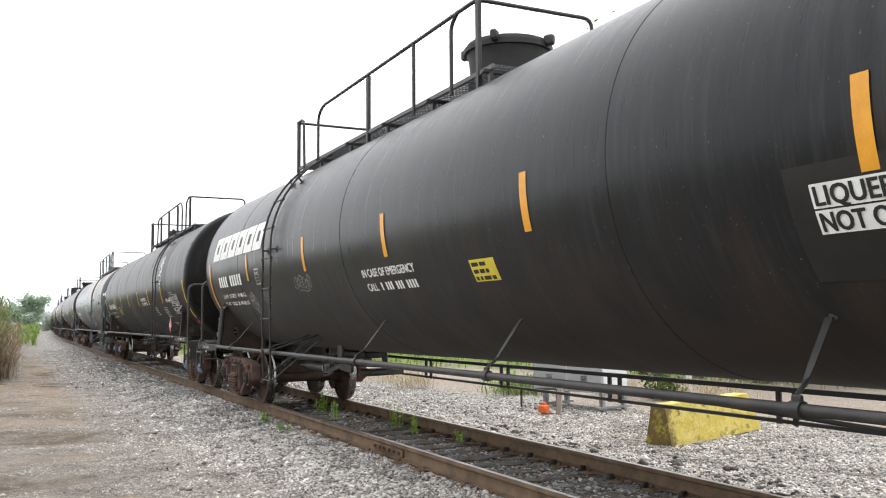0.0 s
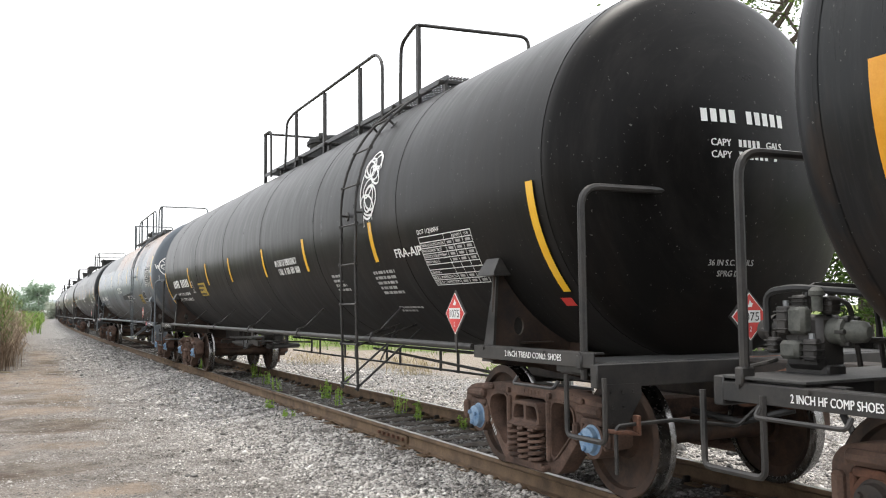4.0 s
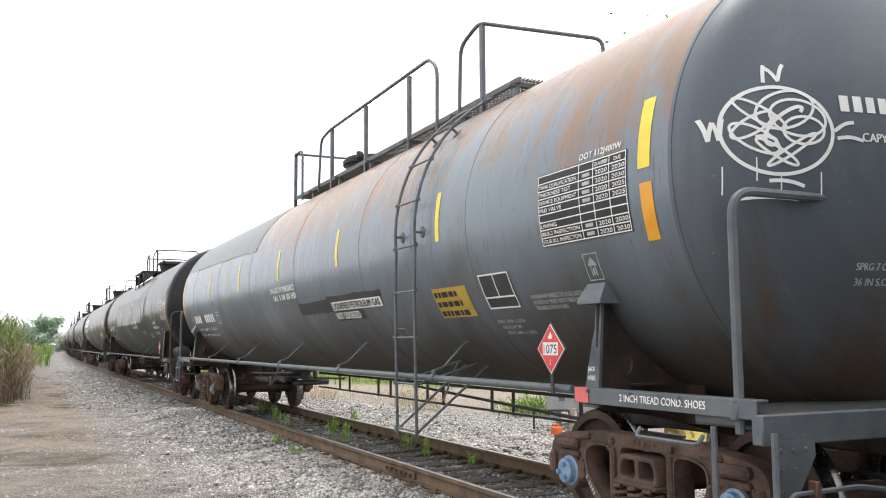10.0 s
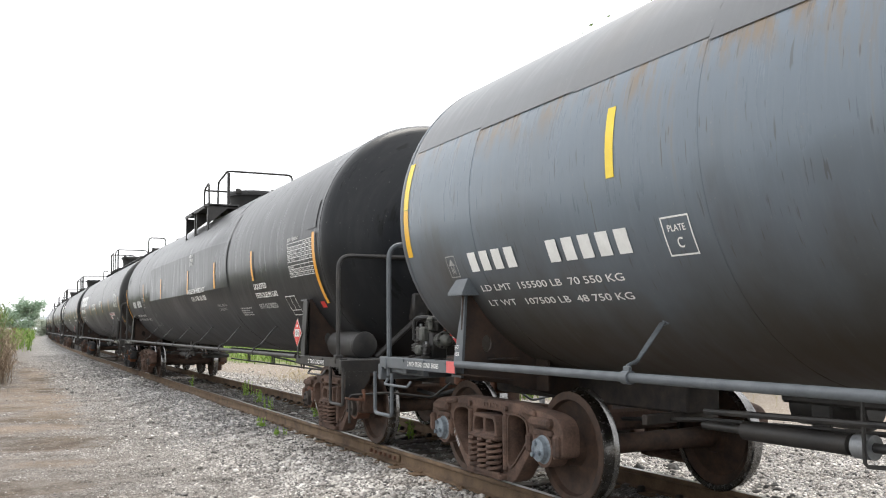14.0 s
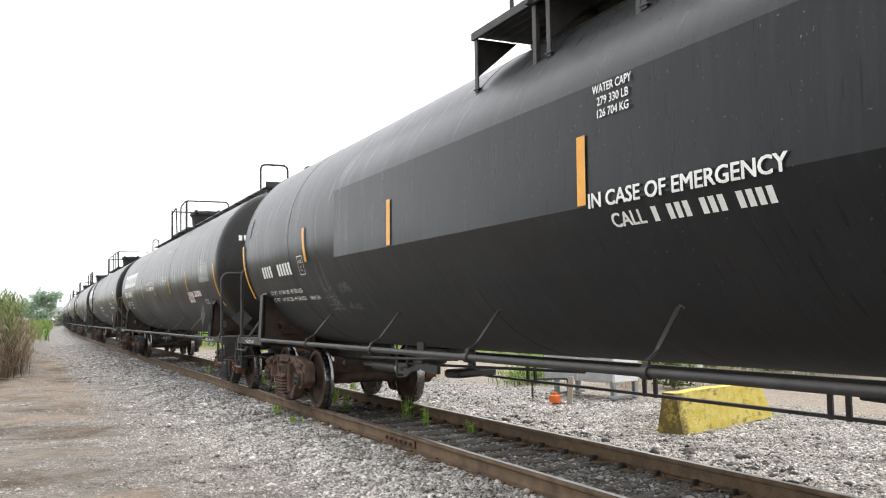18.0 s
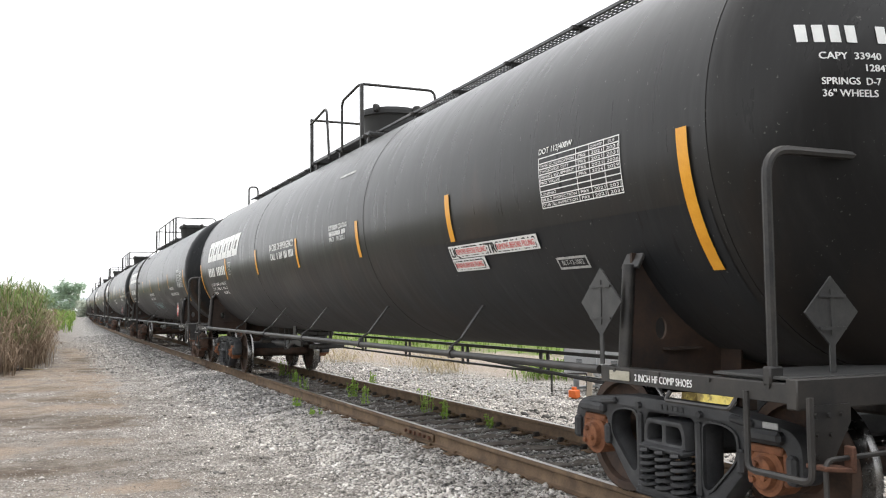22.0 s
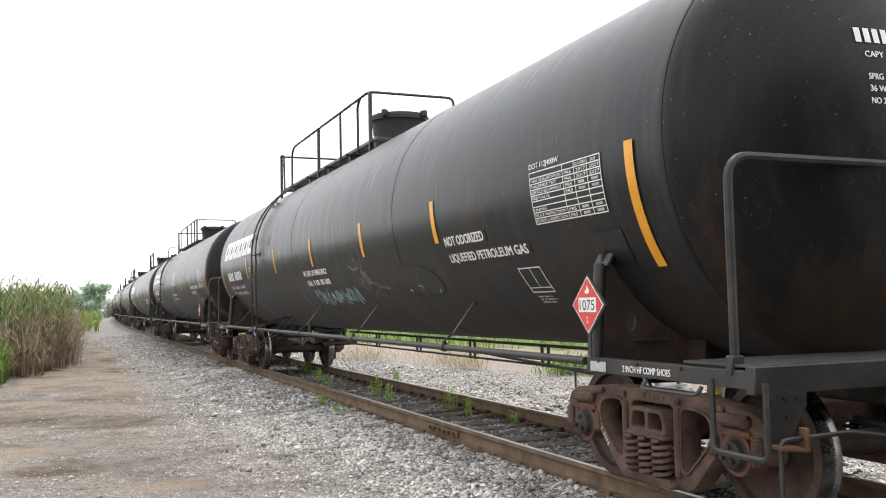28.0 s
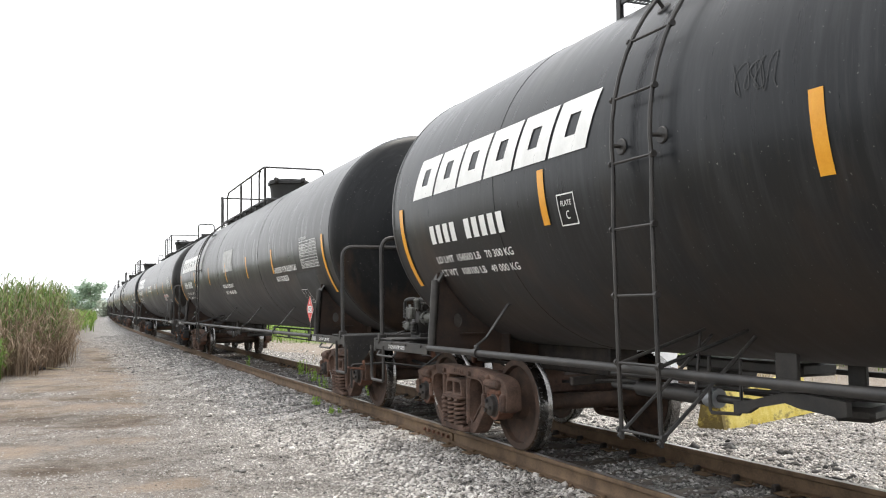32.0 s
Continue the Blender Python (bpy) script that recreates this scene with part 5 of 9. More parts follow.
def scrawl(car, place, width, height, seed, mat="white", line=0.03, loops=7, kind="loops"):
    """Sprayed scrawl: free ribbons that mean nothing."""
    rng = random.Random(seed)
    g = Geo()

    def ribbon(pts, w):
        verts = []
        for i, (u, v) in enumerate(pts):
            a, b = pts[max(i - 1, 0)], pts[min(i + 1, len(pts) - 1)]
            d = math.hypot(b[0] - a[0], b[1] - a[1]) or 1
            nx, ny = -(b[1] - a[1]) / d * w / 2, (b[0] - a[0]) / d * w / 2
            verts += [place(u + nx, v + ny), place(u - nx, v - ny)]
        g.add(verts, [(2 * i, 2 * i + 1, 2 * i + 3, 2 * i + 2) for i in range(len(pts) - 1)])
    if kind == "ring":
        ribbon([(width * (0.5 + 0.48 * math.cos(t)), height * (0.5 + 0.48 * math.sin(t))) for t in (2 * math.pi * i / 48 for i in range(50))], line)
    def smooth_way(knots, n=7):
        out = []
        for i in range(len(knots) - 1):
            p0, p1, p2, p3 = knots[max(i - 1, 0)], knots[i], knots[i + 1], knots[min(i + 2, len(knots) - 1)]
            for j in range(n):
                t = j / n
                out.append(tuple(0.5 * (2 * p1[c] + (p2[c] - p0[c]) * t + (2 * p0[c] - 5 * p1[c] + 4 * p2[c] - p3[c]) * t * t + (3 * p1[c] - p0[c] - 3 * p2[c] + p3[c]) * t ** 3) for c in (0, 1)))
        return out + [knots[-1]]
    if kind == "row":
        # a running hand: humps, loops and long slants, broken into words
        u, knots = 0.0, []
        step = width / loops
        for k in range(loops):
            lo, hi, shape = rng.uniform(0.05, 0.22), rng.uniform(0.62, 1.0), rng.choice(("hump", "hump", "loop", "slant", "slant"))
            if shape == "hump":
                knots += [(u, height * lo), (u + step * 0.35, height * hi), (u + step * 0.45, height * lo), (u + step * 0.8, height * hi * 0.9), (u + step * 0.9, height * lo)]
            elif shape == "loop":
                knots += [(u + step * 0.2, height * 0.55), (u + step * 0.75, height * hi), (u + step * 0.3, height * 0.85), (u + step * 0.1, height * 0.3), (u + step * 0.6, height * lo)]
            else:
                knots += [(u + step * 0.1, height * hi), (u + step * 0.6, height * (lo - 0.25)), (u + step * 0.7, height * hi * 0.7)]
            u += step
            if rng.random() < 0.22 or k == loops - 1:
                ribbon(smooth_way(knots), line)
                knots = []
        if len(knots) > 2:
            ribbon(smooth_way(knots), line)
    elif kind == "ring":
        for k in range(8):
            cx, cy, r0 = 0.5 + 0.22 * math.cos(k * 2.3), 0.5 + 0.24 * math.sin(k * 2.3), rng.uniform(0.13, 0.22)
            ribbon([(width * (cx + r0 * 1.2 * math.cos(t + k)), height * (cy + r0 * math.sin(t))) for t in (6.6 * i / 28 for i in range(29))], line * 0.75)
        ribbon([(width * (0.30 + 0.36 * t + 0.10 * math.sin(9 * t)), height * (0.30 + 0.42 * t + 0.12 * math.cos(8 * t))) for t in (i / 30 for i in range(31))], line)
    elif kind == "bubbles":
        # a row of closed loops over one wavy underline
        step = width / loops
        for k in range(loops):
            cx, cy, rx, ry = (k + 0.5) * step, height * rng.uniform(0.5, 0.68), step * rng.uniform(0.5, 0.72), height * rng.uniform(0.22, 0.36)
            lean = rng.uniform(-0.25, 0.35)
            ribbon([(cx + rx * math.cos(t) * (1 + 0.2 * math.sin(2 * t)) + lean * ry * math.sin(t), cy + ry * math.sin(t)) for t in (6.6 * i / 22 + k for i in range(23))], line)
            ribbon([(cx + step * 0.25 * math.sin(4 * t), cy + ry * (0.9 - 1.6 * t)) for t in (i / 8 for i in range(9))], line * 0.8)
        ribbon([(width * (0.12 + 0.7 * t), height * (0.16 + 0.05 * math.sin(7 * t))) for t in (i / 14 for i in range(15))], line)
    elif kind == "towers":
        # two slender spires of stacked rings over a ruled base
        for cx in (0.36, 0.78):
            ribbon(smooth_way([(width * (cx + du), height * v) for du, v in ((-0.13, 0.36), (-0.06, 0.62), (-0.09, 0.72), (-0.02, 0.80), (0.0, 1.0), (0.03, 0.80), (0.09, 0.71), (0.06, 0.62), (0.15, 0.36))]), line)
            for v, r in ((0.72, 0.10), (0.58, 0.14), (0.45, 0.17)):
                ribbon([(width * (cx + r * math.cos(t)), height * (v + r * 0.36 * math.sin(t))) for t in (6.5 * i / 22 for i in range(23))], line)
        for v in (0.36, 0.20, 0.10):
            ribbon(smooth_way([(width * u, height * (v + rng.uniform(-0.015, 0.015))) for u in (0.0, 0.3, 0.65, 1.0)]), line)
        for k in range(9):
            u = 0.04 + 0.115 * k
            ribbon([(width * u, height * 0.36), (width * (u + rng.uniform(-0.03, 0.06)), height * rng.uniform(0.0, 0.2))], line)
        ribbon(smooth_way([(width * rng.uniform(0.1, 0.9), height * rng.uniform(0.02, 0.36)) for k in range(12)]), line)
    elif kind == "figure":
        # a loose outline: a tall hood, a long thin arm, hatching and a wavy tail
        for knots in (((0.22, 0.60), (0.14, 0.72), (0.12, 0.88), (0.20, 0.99), (0.30, 0.93), (0.36, 0.78), (0.36, 0.62), (0.33, 0.50)),
                      ((0.20, 0.62), (0.10, 0.58), (0.0, 0.64), (-0.05, 0.66), (0.02, 0.61), (0.12, 0.56), (0.20, 0.58), (0.27, 0.60), (0.26, 0.72)),
                      ((0.33, 0.50), (0.34, 0.42), (0.30, 0.30), (0.24, 0.28), (0.20, 0.34), (0.25, 0.40), (0.30, 0.34), (0.26, 0.30), (0.30, 0.22), (0.42, 0.16)),
                      ((0.42, 0.16), (0.46, 0.26), (0.56, 0.30), (0.68, 0.27), (0.74, 0.20), (0.86, 0.19), (1.0, 0.17), (0.88, 0.22), (0.72, 0.23)),
                      ((0.46, 0.10), (0.50, 0.04), (0.56, 0.02), (0.55, 0.10), (0.60, 0.14), (0.66, 0.08), (0.72, 0.02), (0.70, 0.12), (0.66, 0.20)),
                      ((0.16, 0.80), (0.19, 0.77), (0.16, 0.74), (0.20, 0.71))):
            ribbon(smooth_way([(width * (u + 0.27 * v - 0.03), height * v) for u, v in knots]), line)
        for k in range(9):
            u = 0.42 + 0.018 * k
            ribbon([(width * u, height * (0.52 + 0.01 * (k % 3))), (width * (u + 0.02), height * 0.40), (width * (u + 0.05), height * (0.30 - 0.015 * (k % 2)))], line * 0.8)
    elif kind == "knot":
        # loops wound over one another, taller than wide
        for k in range(9):
            cx, cy = 0.5 + 0.16 * math.cos(k * 2.4), 0.5 + 0.30 * math.sin(k * 1.7 + 0.5)
            rx, ry, tilt = rng.uniform(0.16, 0.34), rng.uniform(0.08, 0.22), rng.uniform(-0.7, 0.7)
            ribbon([(width * (cx + rx * math.cos(t) * math.cos(tilt) - ry * math.sin(t) * math.sin(tilt)), height * (cy + rx * 0.6 * math.cos(t) * math.sin(tilt) + ry * math.sin(t) * math.cos(tilt))) for t in (6.5 * i / 30 for i in range(31))], line)
        ribbon([(width * (0.5 + 0.42 * math.cos(t)), height * (0.5 + 0.48 * math.sin(t))) for t in (0.4 + 5.4 * i / 40 for i in range(41))], line)
        for u, v, d in ((0.3, 0.12, 0.2), (0.55, 0.04, 0.22), (0.7, 0.15, 0.15)):
            ribbon([(width * u, height * (v - d * t)) for t in (0, 0.5, 1)], line * 0.5)
    else:
        # one long tangled stroke
        n = loops * 6
        tall = height > width
        knots = []
        for i in range(n):
            t = i / (n - 1)
            u = 0.5 + (0.42 if i % 2 else -0.42) * rng.uniform(0.3, 1.0)
            v = 0.5 + (0.42 if i % 4 < 2 else -0.42) * rng.uniform(0.3, 1.0)
            knots.append((width * u, height * min(max(1 - t + rng.uniform(-0.12, 0.12), 0), 1)) if tall else (width * min(max(t + rng.uniform(-0.16, 0.16), 0), 1), height * v))
        ribbon(smooth_way(knots), line)
    if kind == "ring":
        for u, v, du, dv in ((-0.12, 0.62, 0.05, -0.25), (-0.07, 0.38, 0.04, 0.2), (-0.03, 0.58, 0.04, -0.2), (0.02, 0.4, 0.03, 0.22), (0.42, 1.03, 0.03, 0.2), (0.45, 1.2, 0.1, -0.16), (0.55, 1.06, 0.07, 0.18), (1.0, 0.5, 0.2, 0.1), (1.02, 0.42, 0.26, -0.02), (0.4, -0.05, 0.3, -0.06), (0.1, -0.25, 0.55, 0.0)):
            ribbon([(width * (u + du * t), height * (v + dv * t + 0.03 * math.sin(3 * t))) for t in (i / 6 for i in range(7))], line)
        for u, v, d in ((0.03, 0.1, 0.3), (0.85, 0.05, 0.3), (0.5, 0.0, 0.2), (0.3, 0.2, 0.25)):
            ribbon([(width * u, height * (v - d * t)) for t in (0, 0.5, 1)], line * 0.35)
    return part("scrawl", g, M[mat], car, "sprayed scrawl", smooth=False)


def sticker(car, y, phi, width, height, mat, seed):
    """Yellow notice: print and numbers as bars."""
    part("notice", sheet(wrap_at(y, phi - height / R_TANK * DEG, 0.003), [rect(0, 0, width, height)], 4), M[mat], car, "yellow emergency notice", smooth=False)
    place = wrap_at(y - 0.03, phi - height / R_TANK * DEG, 0.006)
    small_print(car, place, width * 0.88, height * 0.95, 3, seed, "black_flat", "notice_print")


def patch(car, y0, y1, phi0, phi1, off, mat, name="panel", label=""):
    g = Geo()
    n, k = 10, max(int(abs(y0 - y1) / 1.0), 2)
    for j in range(k + 1):
        for i in range(n + 1):
            g.v.append(tuple(skin(y0 + (y1 - y0) * j / k, phi0 + (phi1 - phi0) * i / n, off)))
    g.f = [(j * (n + 1) + i, j * (n + 1) + i + 1, (j + 1) * (n + 1) + i + 1, (j + 1) * (n + 1) + i) for j in range(k) for i in range(n)]
    return part(name, g, M[mat], car, label)


def ragged(car, y0, y1, phi0, phi1, seed):
    """Rolled-on dark paint with an uneven edge and runs below it."""
    rng = random.Random(seed)
    g = Geo()
    k = int(abs(y1 - y0) / 0.03)
    lo, hi, run = phi0, phi1, 0.0
    for j in range(k + 1):
        lo += rng.uniform(-0.10, 0.10) + (phi0 - lo) * 0.15
        hi += rng.uniform(-0.16, 0.16) + (phi1 - hi) * 0.15
        run = rng.uniform(0.2, 0.9) if rng.random() < 0.08 else run * 0.3
        for i in range(6):
            g.v.append(tuple(skin(y0 + (y1 - y0) * j / k, lo - run + (hi - lo + run) * i / 5, 0.004)))
    g.f = [(j * 6 + i, j * 6 + i + 1, (j + 1) * 6 + i + 1, (j + 1) * 6 + i) for j in range(k) for i in range(5)]
    return part("overspray", g, M["overspray"], car, "dark painted-over patch")


def rubbed_oval(car, y0, y1, phi0, phi1, seed):
    """Oval rubbed dark by a chain, with a few bare chips in it."""
    rng = random.Random(seed)
    g = Geo()
    k = 28
    for j in range(k + 1):
        t = -1 + 2 * j / k
        half = (1 - t * t) ** 0.5 * (phi1 - phi0) / 2
        mid = (phi0 + phi1) / 2 - t * 2.0
        lo, hi = mid - half + rng.uniform(-0.5, 0.5), mid + half + rng.uniform(-0.5, 0.5)
        for i in range(6):
            g.v.append(tuple(skin(y0 + (y1 - y0) * j / k, lo + (hi - lo) * i / 5, 0.003)))
    g.f = [(j * 6 + i, j * 6 + i + 1, (j + 1) * 6 + i + 1, (j + 1) * 6 + i) for j in range(k) for i in range(5)]
    part("rubbed_patch", g, M["rubbed"], car, "rubbed dark oval in the black paint")
    for y, phi, du, dv in ((-4.08, -34.2, 0.13, -0.035), (-4.19, -30.5, 0.03, 0.05), (-4.14, -37.2, 0.03, 0.03), (-3.74, -36.2, 0.06, -0.03), (-4.60, -38.4, 0.07, 0.04)):
        n = 6
        place = wrap_at(y, phi, 0.005)
        way = [(du * i / n, dv * i / n + 0.015 * math.sin(2.5 * i / n)) for i in range(n + 1)]
        chip = Geo()
        chip.v = [place(u, v + s * (0.004 + rng.uniform(0.0, 0.012))) for u, v in way for s in (1, -1)]
        chip.f = [(2 * i, 2 * i + 1, 2 * i + 3, 2 * i + 2) for i in range(n)]
        part("bare_chip", chip, M["white_faded"], car, "chip of bare pale metal", smooth=False)


def placard(car, place_m, side=0.27, plain=False, stand=0.0):
    """Diamond hazard placard in its holder, facing -x in its own frame; place_m puts it on the car."""
    d = side / math.sqrt(2) * 1.08
    g = Geo()
    g.plate([[(0, -d - 0.02), (d + 0.02, 0), (0, d + 0.02), (-d - 0.02, 0)]], -0.006, 0.006, place_m)
    if stand:
        g.plate([[(-0.02, -d - stand), (0.02, -d - stand), (0.02, -d), (-0.02, -d)]], -0.005, 0.005, place_m)
    holder = part("placard_holder", g, M["grating" if plain else "steel_dark"], car)
    if plain:
        g = Geo()
        for a, b in ((-0.5, 0.5), (0.5, -0.5)):
            g.plate([[(-d * 0.55, b * d - 0.008), (d * 0.55, b * d - 0.008), (d * 0.55, b * d + 0.008), (-d * 0.55, b * d + 0.008)]], -0.016, -0.006, place_m)
        g.plate([[(-0.012, -d * 0.7), (0.012, -d * 0.7), (0.012, d * 0.7), (-0.012, d * 0.7)]], -0.013, -0.006, place_m)
        part("placard_ribs", g, M["grating"], holder)
        return
    f = d * 0.94
    g = Geo()
    g.add([place_m @ Vector((-0.009, a, b)) for a, b in ((0, -d), (d, 0), (0, d), (-d, 0))], [(0, 1, 2, 3)])
    part("placard_border", g, M["white"], holder, smooth=False)
    g = Geo()
    g.add([place_m @ Vector((-0.012, a, b)) for a, b in ((0, -f), (f, 0), (0, f), (-f, 0))], [(0, 1, 2, 3)])
    part("placard_red", g, M["red"], holder, "red placard field", smooth=False)
    g = Geo()
    g.add([place_m @ Vector((-0.0135, a, b)) for a, b in ((-f * 0.60, -f * 0.27), (f * 0.60, -f * 0.27), (f * 0.60, f * 0.27), (-f * 0.60, f * 0.27))], [(0, 1, 2, 3)])
    part("placard_panel", g, M["white"], holder, smooth=False)
    g = Geo()
    g.add([place_m @ Vector((-0.014, a, b)) for a, b in ((-0.02, f * 0.42), (0.025, f * 0.42), (0.03, f * 0.56), (0.012, f * 0.52), (0.0, f * 0.74), (-0.02, f * 0.58), (-0.03, f * 0.6))], [(0, 1, 2, 3, 4, 5, 6)])
    part("placard_flame", g, M["white"], holder, smooth=False)
    for text, w, hh, v in (("1075", f * 1.02, f * 0.38, -f * 0.19), ("2", f * 0.13, f * 0.22, -f * 0.66)):
        pts, faces = LETTERS[text]
        g = Geo()
        g.add([place_m @ Vector((-0.016, w / 2 - a * w, v + b * hh)) for a, b in pts], faces)
        part("placard_number", g, M["black_flat" if text == "1075" else "white"], holder, smooth=False)


def sill_text(car, text, y_left, width, z=0.955, height=0.055, x=-1.51):
    letters(car, text, plane_at(x, y_left, z), width, height)

# ---- ground ----
DIPS = ((-3.75, 28.3, 0.50, 1.6, 0.07), (-4.5, 19.4, 1.0, 0.9, 0.05), (-4.4, 15.0, 1.2, 1.0, 0.05), (-5.6, 16.2, 0.8, 1.4, 0.04), (-3.6, 34.5, 0.6, 2.5, 0.05), (-4.9, 10.9, 0.9, 0.6, 0.03))
TAN = ((-4.0, 25.5, 1.0, 8.0), (-4.8, 22.2, 1.5, 1.1), (-4.7, 17.4, 1.3, 0.8), (-4.4, 12.8, 0.55, 0.40), (-5.5, 12.3, 0.7, 0.6), (-4.05, 9.3, 0.5, 0.35), (-5.9, 19.0, 1.0, 1.2), (-5.6, 24.0, 0.9, 1.5), (-3.7, 38.0, 0.8, 8.0), (-5.4, 27.0, 1.0, 2.0))


def ground_height(x, y):
    """Level gravel, a slight ballast shoulder by the track, ruts in the road, a low rise behind the yard."""
    d = max(y - BEND_FROM, 0.0)
    xt = x - BEND * d * d / 2
    z = -0.30 + 0.115 * max(0.0, 1 - max(abs(xt) - 1.45, 0) / 1.0) - (0.030 if abs(xt) < 0.66 else 0.0)
    wild = (y + 3 * x - 60) / 8.0
    if x > 3 and wild > 0:
        z += 0.20 * min(wild, 1.0)
    if xt < -2.8:
        rut = noise.noise((x * 0.45 + 7, y * 0.22, 1.7))
        z -= 0.05 * max(0.0, rut) * min(1.0, -2.8 - xt)
        for cx, cy, rx, ry, deep in DIPS:
            q = ((x - cx) / rx) ** 2 + ((y - cy) / ry) ** 2
            if q < 4:
                z -= deep * max(0.0, 1 - q) - 0.2 * deep * max(0.0, 1 - abs(q - 1.6))
    z += 0.025 * noise.noise((x * 0.35, y * 0.35, 0.3)) + 0.014 * noise.noise((x * 1.7, y * 1.7, 4.0))
    return z


def ground_material():
    m, nt, p, _ = base_mat("gravel_and_dirt", 0.95, 0.0, 0.25)
    pos = nt.nodes.new("ShaderNodeNewGeometry").outputs["Position"]
    xyz = nt.nodes.new("ShaderNodeSeparateXYZ")
    nt.links.new(pos, xyz.inputs[0])
    X, Y = xyz.outputs["X"], xyz.outputs["Y"]
    d = maths(nt, "MAXIMUM", maths(nt, "SUBTRACT", Y, BEND_FROM), 0.0)
    xt = maths(nt, "SUBTRACT", X, maths(nt, "MULTIPLY", maths(nt, "MULTIPLY", d, d), BEND / 2))

    def cells(scale):
        node = nt.nodes.new("ShaderNodeTexVoronoi")
        node.inputs["Scale"].default_value = scale
        nt.links.new(pos, node.inputs["Vector"])
        return node

    grit, stones, dust = cells(52.0), cells(26.0), cells(105.0)
    big, mid, fine = tex_noise(nt, pos, 0.28, 5), tex_noise(nt, pos, 1.6, 6, 0.65), tex_noise(nt, pos, 26.0, 5, 0.7)

    def speckle(node, stops):
        seed = nt.nodes.new("ShaderNodeSeparateColor")
        nt.links.new(node.outputs["Color"], seed.inputs[0])
        return ramp(nt, seed.outputs[0], stops)

    def ellipses(spots, soft):
        """1 within the given patches, with ragged edges."""
        total = None
        for spot in spots:
            cx, cy, rx, ry = spot[:4]
            u = maths(nt, "DIVIDE", maths(nt, "SUBTRACT", X, cx), rx)
            v = maths(nt, "DIVIDE", maths(nt, "SUBTRACT", Y, cy), ry)
            q = maths(nt, "SUBTRACT", 1.1, maths(nt, "ADD", maths(nt, "MULTIPLY", u, u), maths(nt, "MULTIPLY", v, v)))
            q = maths(nt, "ADD", q, maths(nt, "MULTIPLY", maths(nt, "SUBTRACT", mid, 0.5), 4.5))
            q = maths(nt, "MULTIPLY", q, soft, True)
            total = q if total is None else maths(nt, "MAXIMUM", total, q)
        return total
    pebble = speckle(grit, [(0.0, (0.12, 0.12, 0.12)), (0.2, (0.36, 0.35, 0.34)), (0.6, (0.60, 0.585, 0.565)), (1.0, (0.86, 0.84, 0.81))])
    gap = ramp(nt, grit.outputs["Distance"], [(0.25, (1, 1, 1)), (0.60, (0.42, 0.41, 0.40))])
    gravel = mixc(nt, 1.0, pebble, gap, "MULTIPLY")
    # road: grey packed gravel with tan dirt in patches
    chips = speckle(stones, [(0.0, (0.12, 0.12, 0.12)), (0.40, (0.27, 0.264, 0.258)), (0.8, (0.44, 0.43, 0.415)), (1.0, (0.74, 0.72, 0.70))])
    sand = speckle(dust, [(0.0, (0.12, 0.117, 0.114)), (0.5, (0.30, 0.292, 0.283)), (1.0, (0.56, 0.545, 0.53))])
    packed = mixc(nt, ramp(nt, fine, [(0.38, (0, 0, 0)), (0.62, (1, 1, 1))]), (0.17, 0.160, 0.150), (0.44, 0.418, 0.395))
    packed = mixc(nt, 0.72, packed, mixc(nt, ramp(nt, mid, [(0.35, (0.2, 0.2, 0.2)), (0.65, (0.8, 0.8, 0.8))]), sand, chips))
    packed = mixc(nt, ramp(nt, big, [(0.42, (0, 0, 0)), (0.64, (0.35, 0.35, 0.35))]), packed, (0.40, 0.362, 0.318))
    dirt = mixc(nt, ramp(nt, fine, [(0.3, (0, 0, 0)), (0.7, (1, 1, 1))]), (0.30, 0.242, 0.185), (0.56, 0.465, 0.37))
    dirt = mixc(nt, 0.3, dirt, sand)
    road = mixc(nt, maths(nt, "MULTIPLY", ellipses(TAN, 1.1), 0.9), packed, dirt)
    road = mixc(nt, maths(nt, "MULTIPLY", ellipses(DIPS, 0.9), 0.85), road, mixc(nt, fine, (0.085, 0.068, 0.052), (0.20, 0.16, 0.12)))
    # washed-out bands of dirt across the road
    bands = tex_noise(nt, stretch(nt, pos, 0.42, 0.62, 1.0), 1.0, 7, 0.68)
    on_road = maths(nt, "MULTIPLY", maths(nt, "SUBTRACT", -3.2, xt), 0.7, True)
    road = mixc(nt, maths(nt, "MULTIPLY", on_road, ramp(nt, bands, [(0.55, (0, 0, 0)), (0.66, (0.55, 0.55, 0.55))])), road, dirt)
    road = mixc(nt, maths(nt, "MULTIPLY", on_road, ramp(nt, bands, [(0.34, (0.55, 0.55, 0.55)), (0.44, (0, 0, 0))])), road, (0.15, 0.128, 0.106))
    worn_down = ramp(nt, tex_noise(nt, pos, 0.9, 6, 0.7), [(0.36, (0.62, 0.60, 0.58)), (0.50, (0.98, 0.98, 0.98)), (0.66, (1.12, 1.10, 1.08))])
    road = mixc(nt, 1.0, road, worn_down, "MULTIPLY")
    road = mixc(nt, 1.0, road, (0.68, 0.632, 0.588), "MULTIPLY")
    # far road darkened in colour, for the shadow gaps that distant gravel lacks
    far_on = maths(nt, "MULTIPLY", maths(nt, "SUBTRACT", Y, 44.0), 0.05, True)
    road = mixc(nt, maths(nt, "MULTIPLY", far_on, 0.5), road, mixc(nt, mid, (0.12, 0.108, 0.095), (0.24, 0.215, 0.19)))
